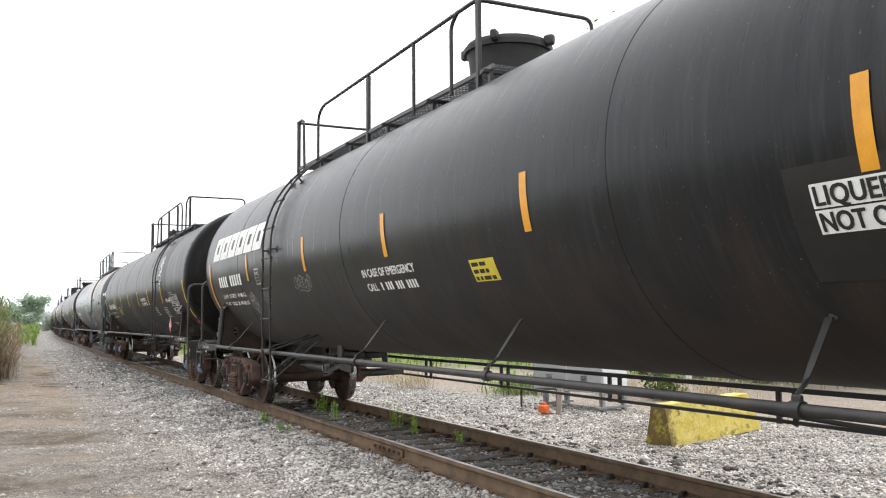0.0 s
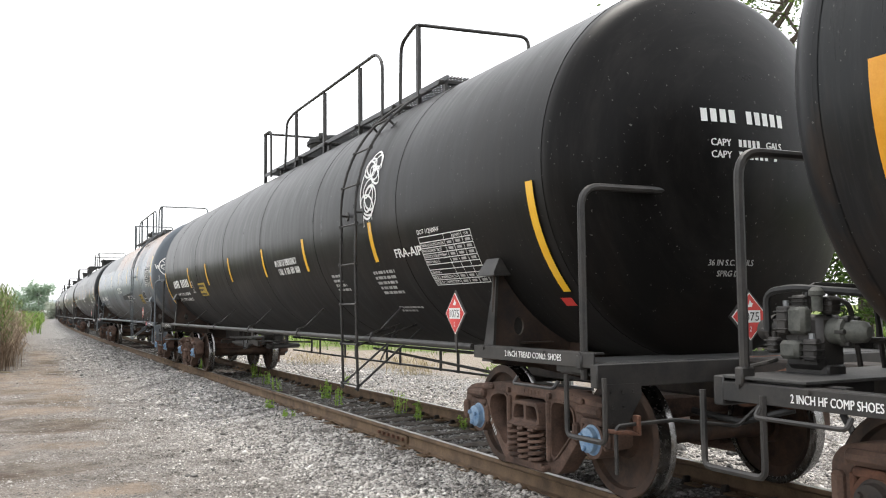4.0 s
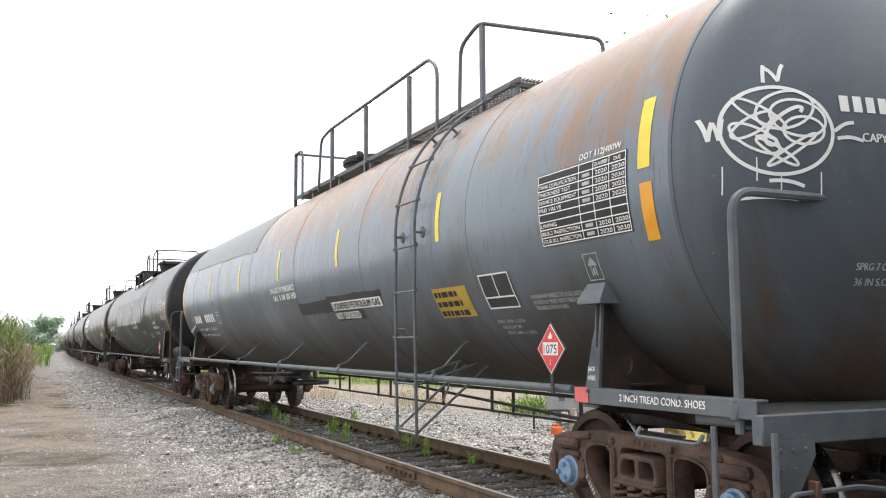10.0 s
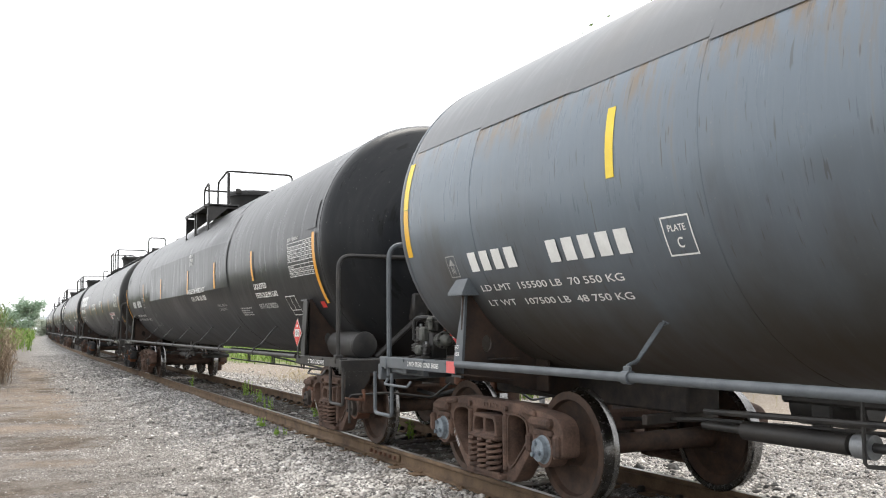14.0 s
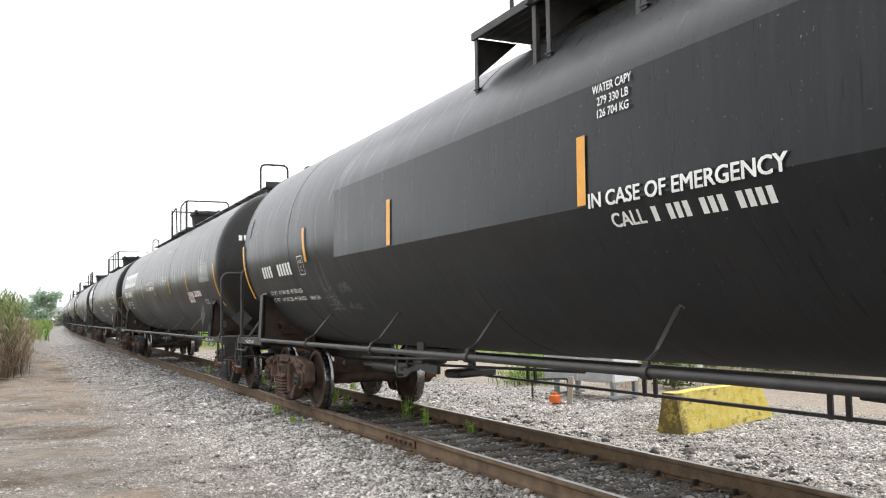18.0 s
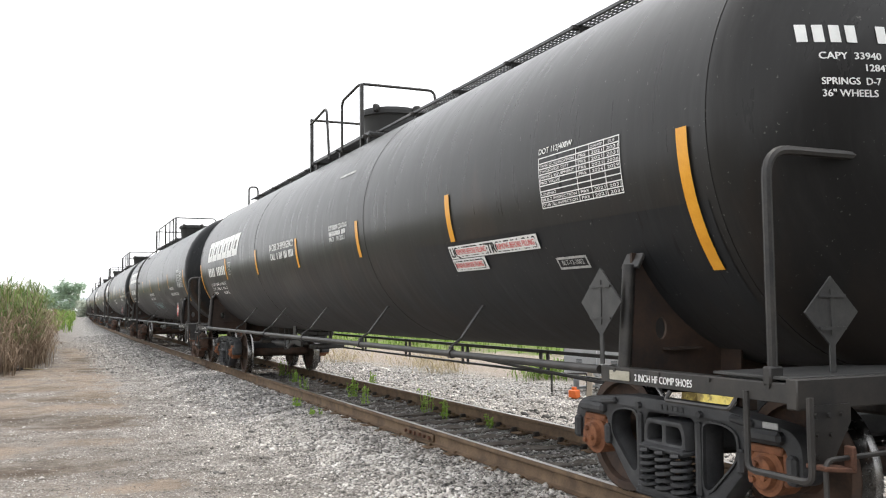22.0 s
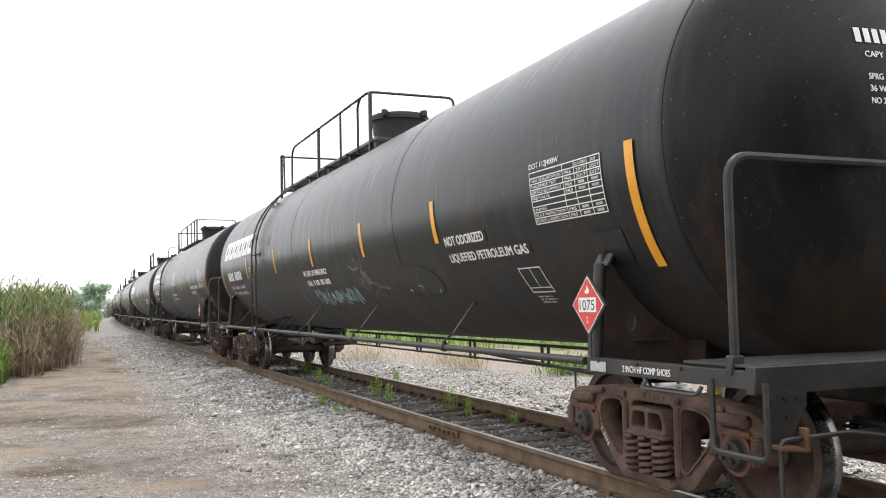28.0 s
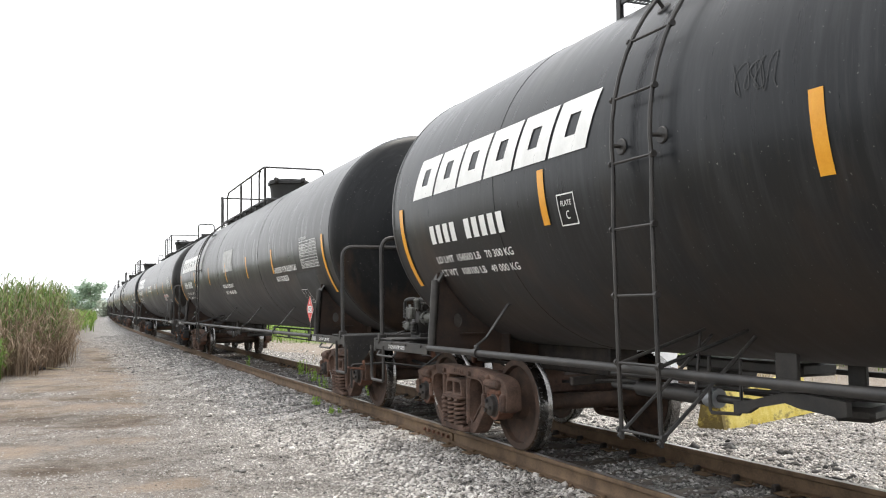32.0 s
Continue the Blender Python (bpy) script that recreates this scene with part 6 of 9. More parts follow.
    # bluish crushed stone on the strip between road and ballast
    strip = maths(nt, "SUBTRACT", 1.0, maths(nt, "ABSOLUTE", maths(nt, "MULTIPLY", maths(nt, "ADD", xt, 2.75), maths(nt, "SUBTRACT", 1.1, maths(nt, "MULTIPLY", maths(nt, "MULTIPLY", maths(nt, "SUBTRACT", Y, 30.0), 0.03, True), 0.75)))))
    strip = maths(nt, "ADD", strip, maths(nt, "MULTIPLY", maths(nt, "SUBTRACT", mid, 0.5), 2.0))
    strip = maths(nt, "MULTIPLY", maths(nt, "MULTIPLY", strip, 0.6, True), maths(nt, "MULTIPLY", maths(nt, "SUBTRACT", Y, 11.0), 0.12, True))
    road = mixc(nt, maths(nt, "MULTIPLY", strip, 0.55), road, mixc(nt, 0.5, chips, (0.21, 0.215, 0.225)))
    to_road = maths(nt, "ADD", maths(nt, "MULTIPLY", maths(nt, "SUBTRACT", -1.9, xt), 0.55), maths(nt, "MULTIPLY", maths(nt, "SUBTRACT", mid, 0.5), 2.8))
    c = mixc(nt, maths(nt, "ADD", to_road, 0.0, True), gravel, road)
    # darker ballast between the rails
    bed = maths(nt, "SUBTRACT", 1.0, maths(nt, "ADD", maths(nt, "ABSOLUTE", xt), maths(nt, "MULTIPLY", maths(nt, "SUBTRACT", mid, 0.5), 1.0)))
    c = mixc(nt, maths(nt, "MULTIPLY", maths(nt, "MULTIPLY", bed, 2.0, True), 0.6), c, (0.085, 0.079, 0.073))
    # beyond the yard: bare earth, then grass
    right = maths(nt, "MULTIPLY", maths(nt, "SUBTRACT", xt, 2.0), 1.0, True)
    wave = maths(nt, "MULTIPLY", maths(nt, "SUBTRACT", big, 0.5), 3.0)
    w = maths(nt, "MULTIPLY", maths(nt, "SUBTRACT", maths(nt, "ADD", Y, maths(nt, "MULTIPLY", X, 6.0)), 47.0), 0.12)
    soil = maths(nt, "ADD", maths(nt, "ADD", w, wave), maths(nt, "MULTIPLY", maths(nt, "SUBTRACT", mid, 0.5), 2.0))
    c = mixc(nt, maths(nt, "MULTIPLY", maths(nt, "MULTIPLY", soil, 1.0, True), right), c, mixc(nt, 0.25, mixc(nt, fine, (0.24, 0.185, 0.135), (0.42, 0.35, 0.28)), chips))
    w = maths(nt, "MULTIPLY", maths(nt, "SUBTRACT", maths(nt, "ADD", Y, maths(nt, "MULTIPLY", X, 3.0)), 59.0), 0.2)
    lawn = maths(nt, "ADD", maths(nt, "ADD", w, wave), maths(nt, "MULTIPLY", maths(nt, "SUBTRACT", mid, 0.5), 2.0))
    earth = mixc(nt, ramp(nt, mid, [(0.38, (0, 0, 0)), (0.55, (1, 1, 1))]), (0.17, 0.15, 0.08), (0.17, 0.25, 0.055))
    c = mixc(nt, maths(nt, "MULTIPLY", maths(nt, "MULTIPLY", lawn, 1.2, True), right), c, earth)
    far_left = maths(nt, "ADD", maths(nt, "SUBTRACT", -7.2, xt), maths(nt, "MULTIPLY", maths(nt, "SUBTRACT", big, 0.5), 3.0))
    c = mixc(nt, maths(nt, "MULTIPLY", far_left, 0.5, True), c, mixc(nt, ramp(nt, mid, [(0.40, (0, 0, 0)), (0.60, (1, 1, 1))]), (0.22, 0.185, 0.135), (0.13, 0.125, 0.07)))
    nt.links.new(c, p.inputs["Base Color"])
    h = maths(nt, "ADD", maths(nt, "MULTIPLY", maths(nt, "SUBTRACT", 0.5, grit.outputs["Distance"]), 0.6), maths(nt, "MULTIPLY", fine, 0.6))
    bump(nt, p, h, 1.0, 0.035)
    return m


def build_ground():
    xs = sorted(set([-900, -400, -200, -100, -60, -40, -30, -24] + [-20 + i for i in range(10)] + [round(-10 + 0.4 * i, 2) for i in range(51)] + [11 + i for i in range(12)] + [26, 32, 45, 70, 120, 250, 500, 900]))
    ys = sorted(set([-200, -80, -40, -20, -10, -5] + [round(-2 + 0.4 * i, 2) for i in range(80)] + [30 + 1.5 * i for i in range(30)] + [76, 80, 86, 92, 100, 110, 125, 140, 160, 190, 230, 300, 420, 700, 1200, 2500]))
    g = Geo()
    n = len(xs)
    g.v = [(x, y, ground_height(x, y)) for y in ys for x in xs]
    g.f = [(j * n + i, j * n + i + 1, (j + 1) * n + i + 1, (j + 1) * n + i) for j in range(len(ys) - 1) for i in range(n - 1)]
    return solid("ground", g, ground_material(), "grey gravel yard with tan dirt ruts", "ground", kind="structure")


build_ground()


def stone_field(name, label, x0, x1, y0, y1, count, size, tones, rng, fade=None, shrink=0.0, chip=False):
    """Loose crushed stones, each a faceted lump or a small chip, lying on the ground."""
    base = np.array([(-1, 0, 0), (1, 0, 0), (0, -1, 0), (0, 1, 0), (0, 0, 1), (0, 0, -0.7), (0.6, 0.6, 0.5), (-0.6, -0.5, 0.55)], float)
    tri = np.array([(0, 7, 3), (7, 4, 3), (4, 6, 3), (6, 1, 3), (1, 6, 2), (6, 4, 2), (4, 7, 2), (7, 0, 2), (0, 3, 5), (3, 1, 5), (1, 2, 5), (2, 0, 5)])
    if chip:
        base, tri = base[:5] * [1, 1, 1.1], np.array([(0, 4, 3), (3, 4, 1), (1, 4, 2), (2, 4, 0)])
    m = len(base)
    x, y = rng.uniform(x0, x1, count), rng.uniform(y0, y1, count)
    if fade is not None:
        keep = rng.uniform(0, 1, count) < np.interp(x, *fade)
        x, y = x[keep], y[keep]
    if "yard" in name:
        keep = rng.uniform(0, 1, len(x)) > np.clip((y + 6 * x - 46) / 10, 0, 0.9)
        x, y = x[keep], y[keep]
    if chip:
        bare = np.zeros(len(x))
        for spot in TAN + DIPS:
            q = ((x - spot[0]) / spot[2]) ** 2 + ((y - spot[1]) / spot[3]) ** 2
            bare = np.maximum(bare, np.clip(1.5 - q, 0, 0.88))
        keep = rng.uniform(0, 1, len(x)) > bare
        x, y = x[keep], y[keep]
    k = len(x)
    near = x.copy()
    x = x + BEND * np.maximum(y - BEND_FROM, 0) ** 2 / 2
    z = np.array([ground_height(a, b) for a, b in zip(x, y)])
    s = size * rng.lognormal(0, 0.36, k) * (1 - shrink * np.clip((-near - 1.8) / 2.5, 0, 1))
    shape = base[None] * (1 + rng.uniform(-0.28, 0.28, (k, m, 3))) * (s[:, None, None] * rng.uniform(0.65, 1.2, (k, 1, 3)) * [1, 1, 0.62])
    ang = rng.uniform(0, 2 * np.pi, k)
    tilt = rng.uniform(-0.45, 0.45, k)
    c, d, ct, st = np.cos(ang), np.sin(ang), np.cos(tilt), np.sin(tilt)
    px, py, pz = shape[..., 0], shape[..., 1], shape[..., 2]
    py, pz = ct[:, None] * py - st[:, None] * pz, st[:, None] * py + ct[:, None] * pz
    v = np.stack([c[:, None] * px - d[:, None] * py + x[:, None], d[:, None] * px + c[:, None] * py + y[:, None], pz + z[:, None] + 0.25 * s[:, None]], -1).reshape(-1, 3)
    f = (tri[None] + m * np.arange(k)[:, None, None]).reshape(-1, 3)
    me = bpy.data.meshes.new(name)
    me.vertices.add(len(v))
    me.vertices.foreach_set("co", v.ravel())
    me.loops.add(f.size)
    me.loops.foreach_set("vertex_index", f.ravel().astype(np.int32))
    me.polygons.add(len(f))
    me.polygons.foreach_set("loop_start", np.arange(0, f.size, 3, dtype=np.int32))
    me.polygons.foreach_set("loop_total", np.full(len(f), 3, np.int32))
    me.update(calc_edges=True)
    me.materials.append(tones)
    return tagged(new(name, me), label, "gravel", kind="stuff")


def stone_material(name, stops):
    m, nt, p, co = base_mat(name, 0.9, 0.0, 0.3)
    geo = nt.nodes.new("ShaderNodeNewGeometry")
    c = ramp(nt, geo.outputs["Random Per Island"], stops)
    c = mixc(nt, 0.25, c, ramp(nt, tex_noise(nt, co, 45.0, 3), [(0.3, (0.10, 0.10, 0.10)), (0.7, (0.42, 0.41, 0.39))]))
    # broad drifts of tone: shade clumps among the stones put into their colour
    c = mixc(nt, 1.0, c, ramp(nt, tex_noise(nt, co, 1.9, 5, 0.7), [(0.36, (0.56, 0.545, 0.53)), (0.50, (1.06, 1.05, 1.04)), (0.66, (1.25, 1.25, 1.25))]), "MULTIPLY")
    nt.links.new(c, p.inputs["Base Color"])
    bump(nt, p, tex_noise(nt, co, 90.0, 3), 0.5, 0.004)
    return m


# ---- track ----
def build_track():
    track = thing("railway_track", "standard-gauge railway track on grey ballast", "railway track", kind="structure")
    prof = [(-0.0375, -0.012), (-0.030, 0.0), (0.030, 0.0), (0.0375, -0.012), (0.037, -0.036), (0.010, -0.050), (0.009, -0.135), (0.020, -0.150), (0.070, -0.160), (0.070, -0.172), (-0.070, -0.172), (-0.070, -0.160), (-0.020, -0.150), (-0.009, -0.135), (-0.010, -0.050), (-0.037, -0.036)]
    us = [-30.0, -10.0] + [float(u) for u in range(0, 20, 4)] + [20 + 5.0 * i for i in range(60)]
    for s in (-1, 1):
        g = Geo()
        n = len(prof)
        for u in us:
            m = on_track(u)
            g.v += [tuple(m @ Vector((s * 0.755 + a, 0, b))) for a, b in prof]
        g.f = [(i * n + k, i * n + (k + 1) % n, (i + 1) * n + (k + 1) % n, (i + 1) * n + k) for i in range(len(us) - 1) for k in range(n)]
        rail = part("rail", g, M["rail_side"], track, "rust-brown steel rail")
        top = Geo()
        for u in us:
            m = on_track(u)
            top.v += [tuple(m @ Vector((s * 0.755 + a, 0, b))) for a, b in ((-0.022, 0.0012), (0.030, 0.0012))]
        top.f = [(2 * i, 2 * i + 1, 2 * i + 3, 2 * i + 2) for i in range(len(us) - 1)]
        part("running_surface", top, M["rail_top"], rail, "polished running surface")
        if s < 0:
            g = Geo()
            for e in (-1, 1):
                g.box((s * 0.755 + e * 0.028, 10.15, -0.095), (0.022, 0.92, 0.085), None, 0.006)
            part("joint_bar", g, M["rail_side"], rail, "rusty joint bar")
            for k in range(6):
                g = Geo()
                g.lathe([(-0.055, 0.0), (-0.055, 0.022), (-0.025, 0.022)], 6, "x", (s * 0.755 - 0.015, 9.78 + 0.148 * k, -0.095))
                part("track_bolt", g, M["rust_red"], rail)
    tie_mes = []
    for k in range(4):
        g, rough = Geo(), random.Random(30 + k)
        cols, rows = 27, 5
        for i in range(cols):
            for j in range(rows):
                g.v.append(((i / (cols - 1) - 0.5) * 2.6 + rough.uniform(-0.02, 0.02), (j / (rows - 1) - 0.5) * 0.22 + rough.uniform(-0.018, 0.018), -0.196 + rough.uniform(-0.016, 0.014)))
        g.f = [(i * rows + j, (i + 1) * rows + j, (i + 1) * rows + j + 1, i * rows + j + 1) for i in range(cols - 1) for j in range(rows - 1)]
        edge = [i * rows for i in range(cols)] + [(cols - 1) * rows + j for j in range(1, rows)] + [i * rows + rows - 1 for i in range(cols - 2, -1, -1)] + list(range(rows - 2, 0, -1))
        low = len(g.v)
        g.v += [(g.v[i][0], g.v[i][1], -0.37) for i in edge]
        n = len(edge)
        g.f += [(edge[(i + 1) % n], edge[i], low + i, low + (i + 1) % n) for i in range(n)]
        tie_mes.append(g.mesh("tie", M["tie"]))
    g = Geo()
    g.box((0, 0, -0.181), (0.36, 0.19, 0.018), None, 0.004)
    plate_me = g.mesh("tie_plate", M["rail_side"])
    g = Geo()
    g.box((0, 0, -0.162), (0.042, 0.03, 0.036), None, 0.008)
    spike_me = g.mesh("rail_spike", M["rail_side"])
    g = Geo()
    g.box((0, 0, -0.158), (0.075, 0.05, 0.07), None, 0.012)
    g.box((0.0, 0.0, -0.185), (0.11, 0.035, 0.05), None, 0.01)
    anchor_me = g.mesh("rail_anchor", M["cast_dark"])
    rng = random.Random(4)
    for i in range(96):
        u = 3.2 + 0.535 * i
        tie = part("tie", tie_mes[i % 4], None, track, at=on_track(u) @ pose(rng.uniform(-0.03, 0.03), 0, rng.uniform(-0.006, 0.006), 0, 0, rng.uniform(-1.5, 1.5)))
        if i < 42:
            for s in (-1, 1):
                part("tie_plate", plate_me, None, tie, at=pose(s * 0.755, 0, 0))
                part("rail_anchor", anchor_me, None, tie, at=pose(s * (0.755 - 0.10), 0.145, 0))
                for e in (-1, 1):
                    part("rail_spike", spike_me, None, tie, at=pose(s * 0.755 + e * 0.092, rng.uniform(-0.05, 0.05), 0))


build_track()

# ---- yard behind the track ----
def build_yard():
    pale, nt, p, co = base_mat("yellow_painted_concrete", 0.85, 0.0, 0.3)
    c = mixc(nt, ramp(nt, tex_noise(nt, co, 5.0, 5), [(0.35, (0, 0, 0)), (0.65, (1, 1, 1))]), (0.58, 0.44, 0.07), (0.72, 0.60, 0.19))
    c = mixc(nt, ramp(nt, tex_noise(nt, stretch(nt, co, 1.0, 1.0, 1.8), 3.2, 6, 0.7), [(0.55, (0, 0, 0)), (0.66, (0.85, 0.85, 0.85))]), c, (0.16, 0.12, 0.05))
    xyz = nt.nodes.new("ShaderNodeSeparateXYZ")
    nt.links.new(co, xyz.inputs[0])
    end = maths(nt, "ADD", maths(nt, "SUBTRACT", -1.22, xyz.outputs["X"]), maths(nt, "MULTIPLY", maths(nt, "SUBTRACT", tex_noise(nt, co, 7.0, 6, 0.75), 0.5), 0.9))
    c = mixc(nt, maths(nt, "MULTIPLY", maths(nt, "MULTIPLY", end, 8.0, True), 0.85), c, (0.14, 0.10, 0.045))
    nt.links.new(c, p.inputs["Base Color"])
    bump(nt, p, tex_noise(nt, co, 14.0, 6, 0.7), 0.8, 0.03)
    # concrete barrier: sloping faces, chipped end
    g = Geo()
    prof = [(-0.21, 0.0), (-0.20, 0.08), (-0.13, 0.40), (-0.11, 0.57), (0.11, 0.57), (0.13, 0.40), (0.20, 0.08), (0.21, 0.0)]
    n, k = 14, len(prof)
    rng = random.Random(2)
    for i in range(n + 1):
        t = i / n
        for a, b in prof:
            slope = 0.20 * (b / 0.57) * max(0.0, (t - 0.88) / 0.12)
            g.v.append((t * 2.75 - 1.36 - slope + rng.uniform(-0.012, 0.012), a + rng.uniform(-0.008, 0.008), b + rng.uniform(-0.01, 0.01)))
    g.f = [(i * k + j, i * k + (j + 1) % k, (i + 1) * k + (j + 1) % k, (i + 1) * k + j) for i in range(n) for j in range(k)]
    g.f += [tuple(range(k - 1, -1, -1)), tuple(n * k + j for j in range(k))]
    solid("concrete_barrier", g, pale, "weathered yellow-painted concrete barrier on gravel", "barrier", at=pose(4.44, 10.36, -0.29, 0, 0, 19.6))
    # equipment cabinet on a steel stand
    cab = thing("equipment_cabinet", "light grey steel equipment cabinet on a stand", "cabinet", at=pose(5.45, 14.95, -0.28, 0, 0, 14))
    grey = worn("light_grey_enamel", (0.68, 0.69, 0.70), (0.78, 0.79, 0.80), 0.5, 0.0, 3, 40, 0.05)
    # darker grey than the body: shade on the track-facing side put into the doors
    door_shaded = worn("shaded_door_enamel", (0.40, 0.41, 0.42), (0.50, 0.51, 0.52), 0.5, 0.0, 3, 40, 0.05)
    g = Geo()
    g.box((0, 0.12, 0.90), (0.74, 1.86, 1.15), None, 0.02)
    part("body", g, grey, cab)
    for y in (-0.34, 0.58):
        g = Geo()
        g.box((-0.378, y, 0.90), (0.02, 0.88, 1.08), None, 0.006)
        door = part("door", g, door_shaded, cab)
        for z in (0.55, 1.05):
            g = Geo()
            for q in range(4):
                g.box((-0.392, y, z + q * 0.028), (0.012, 0.16, 0.012))
            part("louvre", g, M["steel_grey"], door)
    for x in (-0.32, 0.32):
        for y in (-0.74, 0.74):
            g = Geo()
            g.box((x, y, 0.17), (0.09, 0.09, 0.36), None, 0.008)
            part("leg", g, M["galv"], cab)
    for y in (-0.74, 0.74):
        g = Geo()
        g.box((0, y, 0.05), (0.95, 0.10, 0.05), None, 0.006)
        part("skid", g, M["galv"], cab)
    # orange marker box, stake and low frame beside it
    orange = worn("orange_plastic", (0.72, 0.13, 0.02), (0.82, 0.20, 0.04), 0.5, 0.0, 6, 60, 0.1)
    g = Geo()
    g.box((0, 0, 0.08), (0.16, 0.18, 0.16), None, 0.02)
    g.lathe([(0.16, 0.05), (0.21, 0.05)], 10, "z")
    solid("marker_box", g, orange, "small orange plastic marker on gravel", "marker", at=pose(4.12, 14.35, -0.29, 0, 0, 20))
    g = Geo()
    g.box((0, 0, 0.24), (0.045, 0.10, 0.56), Matrix.Rotation(0.08, 4, "X"), 0.004)
    solid("wooden_stake", g, worn("raw_stake_wood", (0.34, 0.29, 0.23), (0.47, 0.42, 0.35), 0.9, 0, 4, 60, 0.5), "pale wooden stake leaning in the gravel", "stake", at=pose(4.30, 14.1, -0.30, 0, 0, 30))
    g = Geo()
    g.tube(bent([(0, -0.35, 0), (0, -0.35, 0.40), (0, 0.35, 0.40), (0, 0.35, 0)], 0.05), 0.022, 7)
    solid("pipe_hoop", g, M["steel_dark"], "dark bent pipe hoop in gravel", "hoop", at=pose(4.55, 15.2, -0.30, 0, 0, 60))
    g = Geo()
    g.box((0, 0, 0.8), (0.10, 0.10, 1.7), None, 0.01)
    solid("white_post", g, worn("white_post_paint", (0.6, 0.6, 0.58), (0.72, 0.72, 0.70), 0.6, 0, 5, 50, 0.1), "white painted marker post", "post", at=pose(9.0, 15.9, -0.3))


build_yard()


# ---- plants ----
def leaf_material(name, c1, c2, c3, gloss=0.55):
    m, nt, p, co = base_mat(name, gloss, 0.0, 0.3)
    geo = nt.nodes.new("ShaderNodeNewGeometry")
    c = ramp(nt, geo.outputs["Random Per Island"], [(0.0, c1), (0.55, c2), (1.0, c3)])
    nt.links.new(c, p.inputs["Base Color"])
    p.inputs["Subsurface Weight"].default_value = 0.0
    thin = nt.nodes.new("ShaderNodeBsdfTranslucent")
    nt.links.new(c, thin.inputs["Color"])
    mix = nt.nodes.new("ShaderNodeMixShader")
    mix.inputs[0].default_value = 0.3
    out = nt.nodes["Material Output"]
    nt.links.new(p.outputs[0], mix.inputs[1])
    nt.links.new(thin.outputs[0], mix.inputs[2])
    nt.links.new(mix.outputs[0], out.inputs["Surface"])
    return m


def mesh_from(name, v, f, material):
    me = bpy.data.meshes.new(name)
    v, f = np.asarray(v, float), np.asarray(f, np.int32)
    k = f.shape[1]
    me.vertices.add(len(v))
    me.vertices.foreach_set("co", v.ravel())
    me.loops.add(f.size)
    me.loops.foreach_set("vertex_index", f.ravel())
    me.polygons.add(len(f))
    me.polygons.foreach_set("loop_start", np.arange(0, f.size, k, dtype=np.int32))
    me.polygons.foreach_set("loop_total", np.full(len(f), k, np.int32))
    me.update(calc_edges=True)
    me.materials.append(material)
    return me


def leaves_at(centres, size, rng, flat=0.5):
    """Folded leaf quads at the given places."""
    n = len(centres)
    a = rng.normal(size=(n, 3))
    a[:, 2] *= flat
    a /= np.linalg.norm(a, axis=1, keepdims=True)
    b = np.cross(a, rng.normal(size=(n, 3)))
    b /= np.linalg.norm(b, axis=1, keepdims=True)
    s = (size * rng.uniform(0.6, 1.3, n))[:, None]
    c = np.asarray(centres)
    nrm = np.cross(a, b)
    v = np.stack([c - a * s, c + b * s * 0.42 + nrm * s * 0.12, c + a * s, c - b * s * 0.42 + nrm * s * 0.12], 1).reshape(-1, 3)
    f = np.arange(4 * n).reshape(-1, 4)
    return v, f


BARK = worn("grey_brown_bark", (0.07, 0.055, 0.045), (0.14, 0.115, 0.095), 0.9, 0, 6, 40, 0.8)
LEAF = leaf_material("fresh_leaves", (0.045, 0.085, 0.018), (0.085, 0.15, 0.03), (0.15, 0.22, 0.055))
# far leaves and bark have the distance haze mixed into their colours
LEAF_FAR = leaf_material("haze_tinted_leaves", (0.24, 0.33, 0.24), (0.31, 0.41, 0.30), (0.40, 0.49, 0.38))
BARK_FAR = worn("haze_tinted_bark", (0.22, 0.22, 0.20), (0.32, 0.32, 0.29), 0.9, 0, 6, 40, 0.4)
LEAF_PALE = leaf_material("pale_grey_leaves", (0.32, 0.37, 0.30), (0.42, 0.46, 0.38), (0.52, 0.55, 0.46))


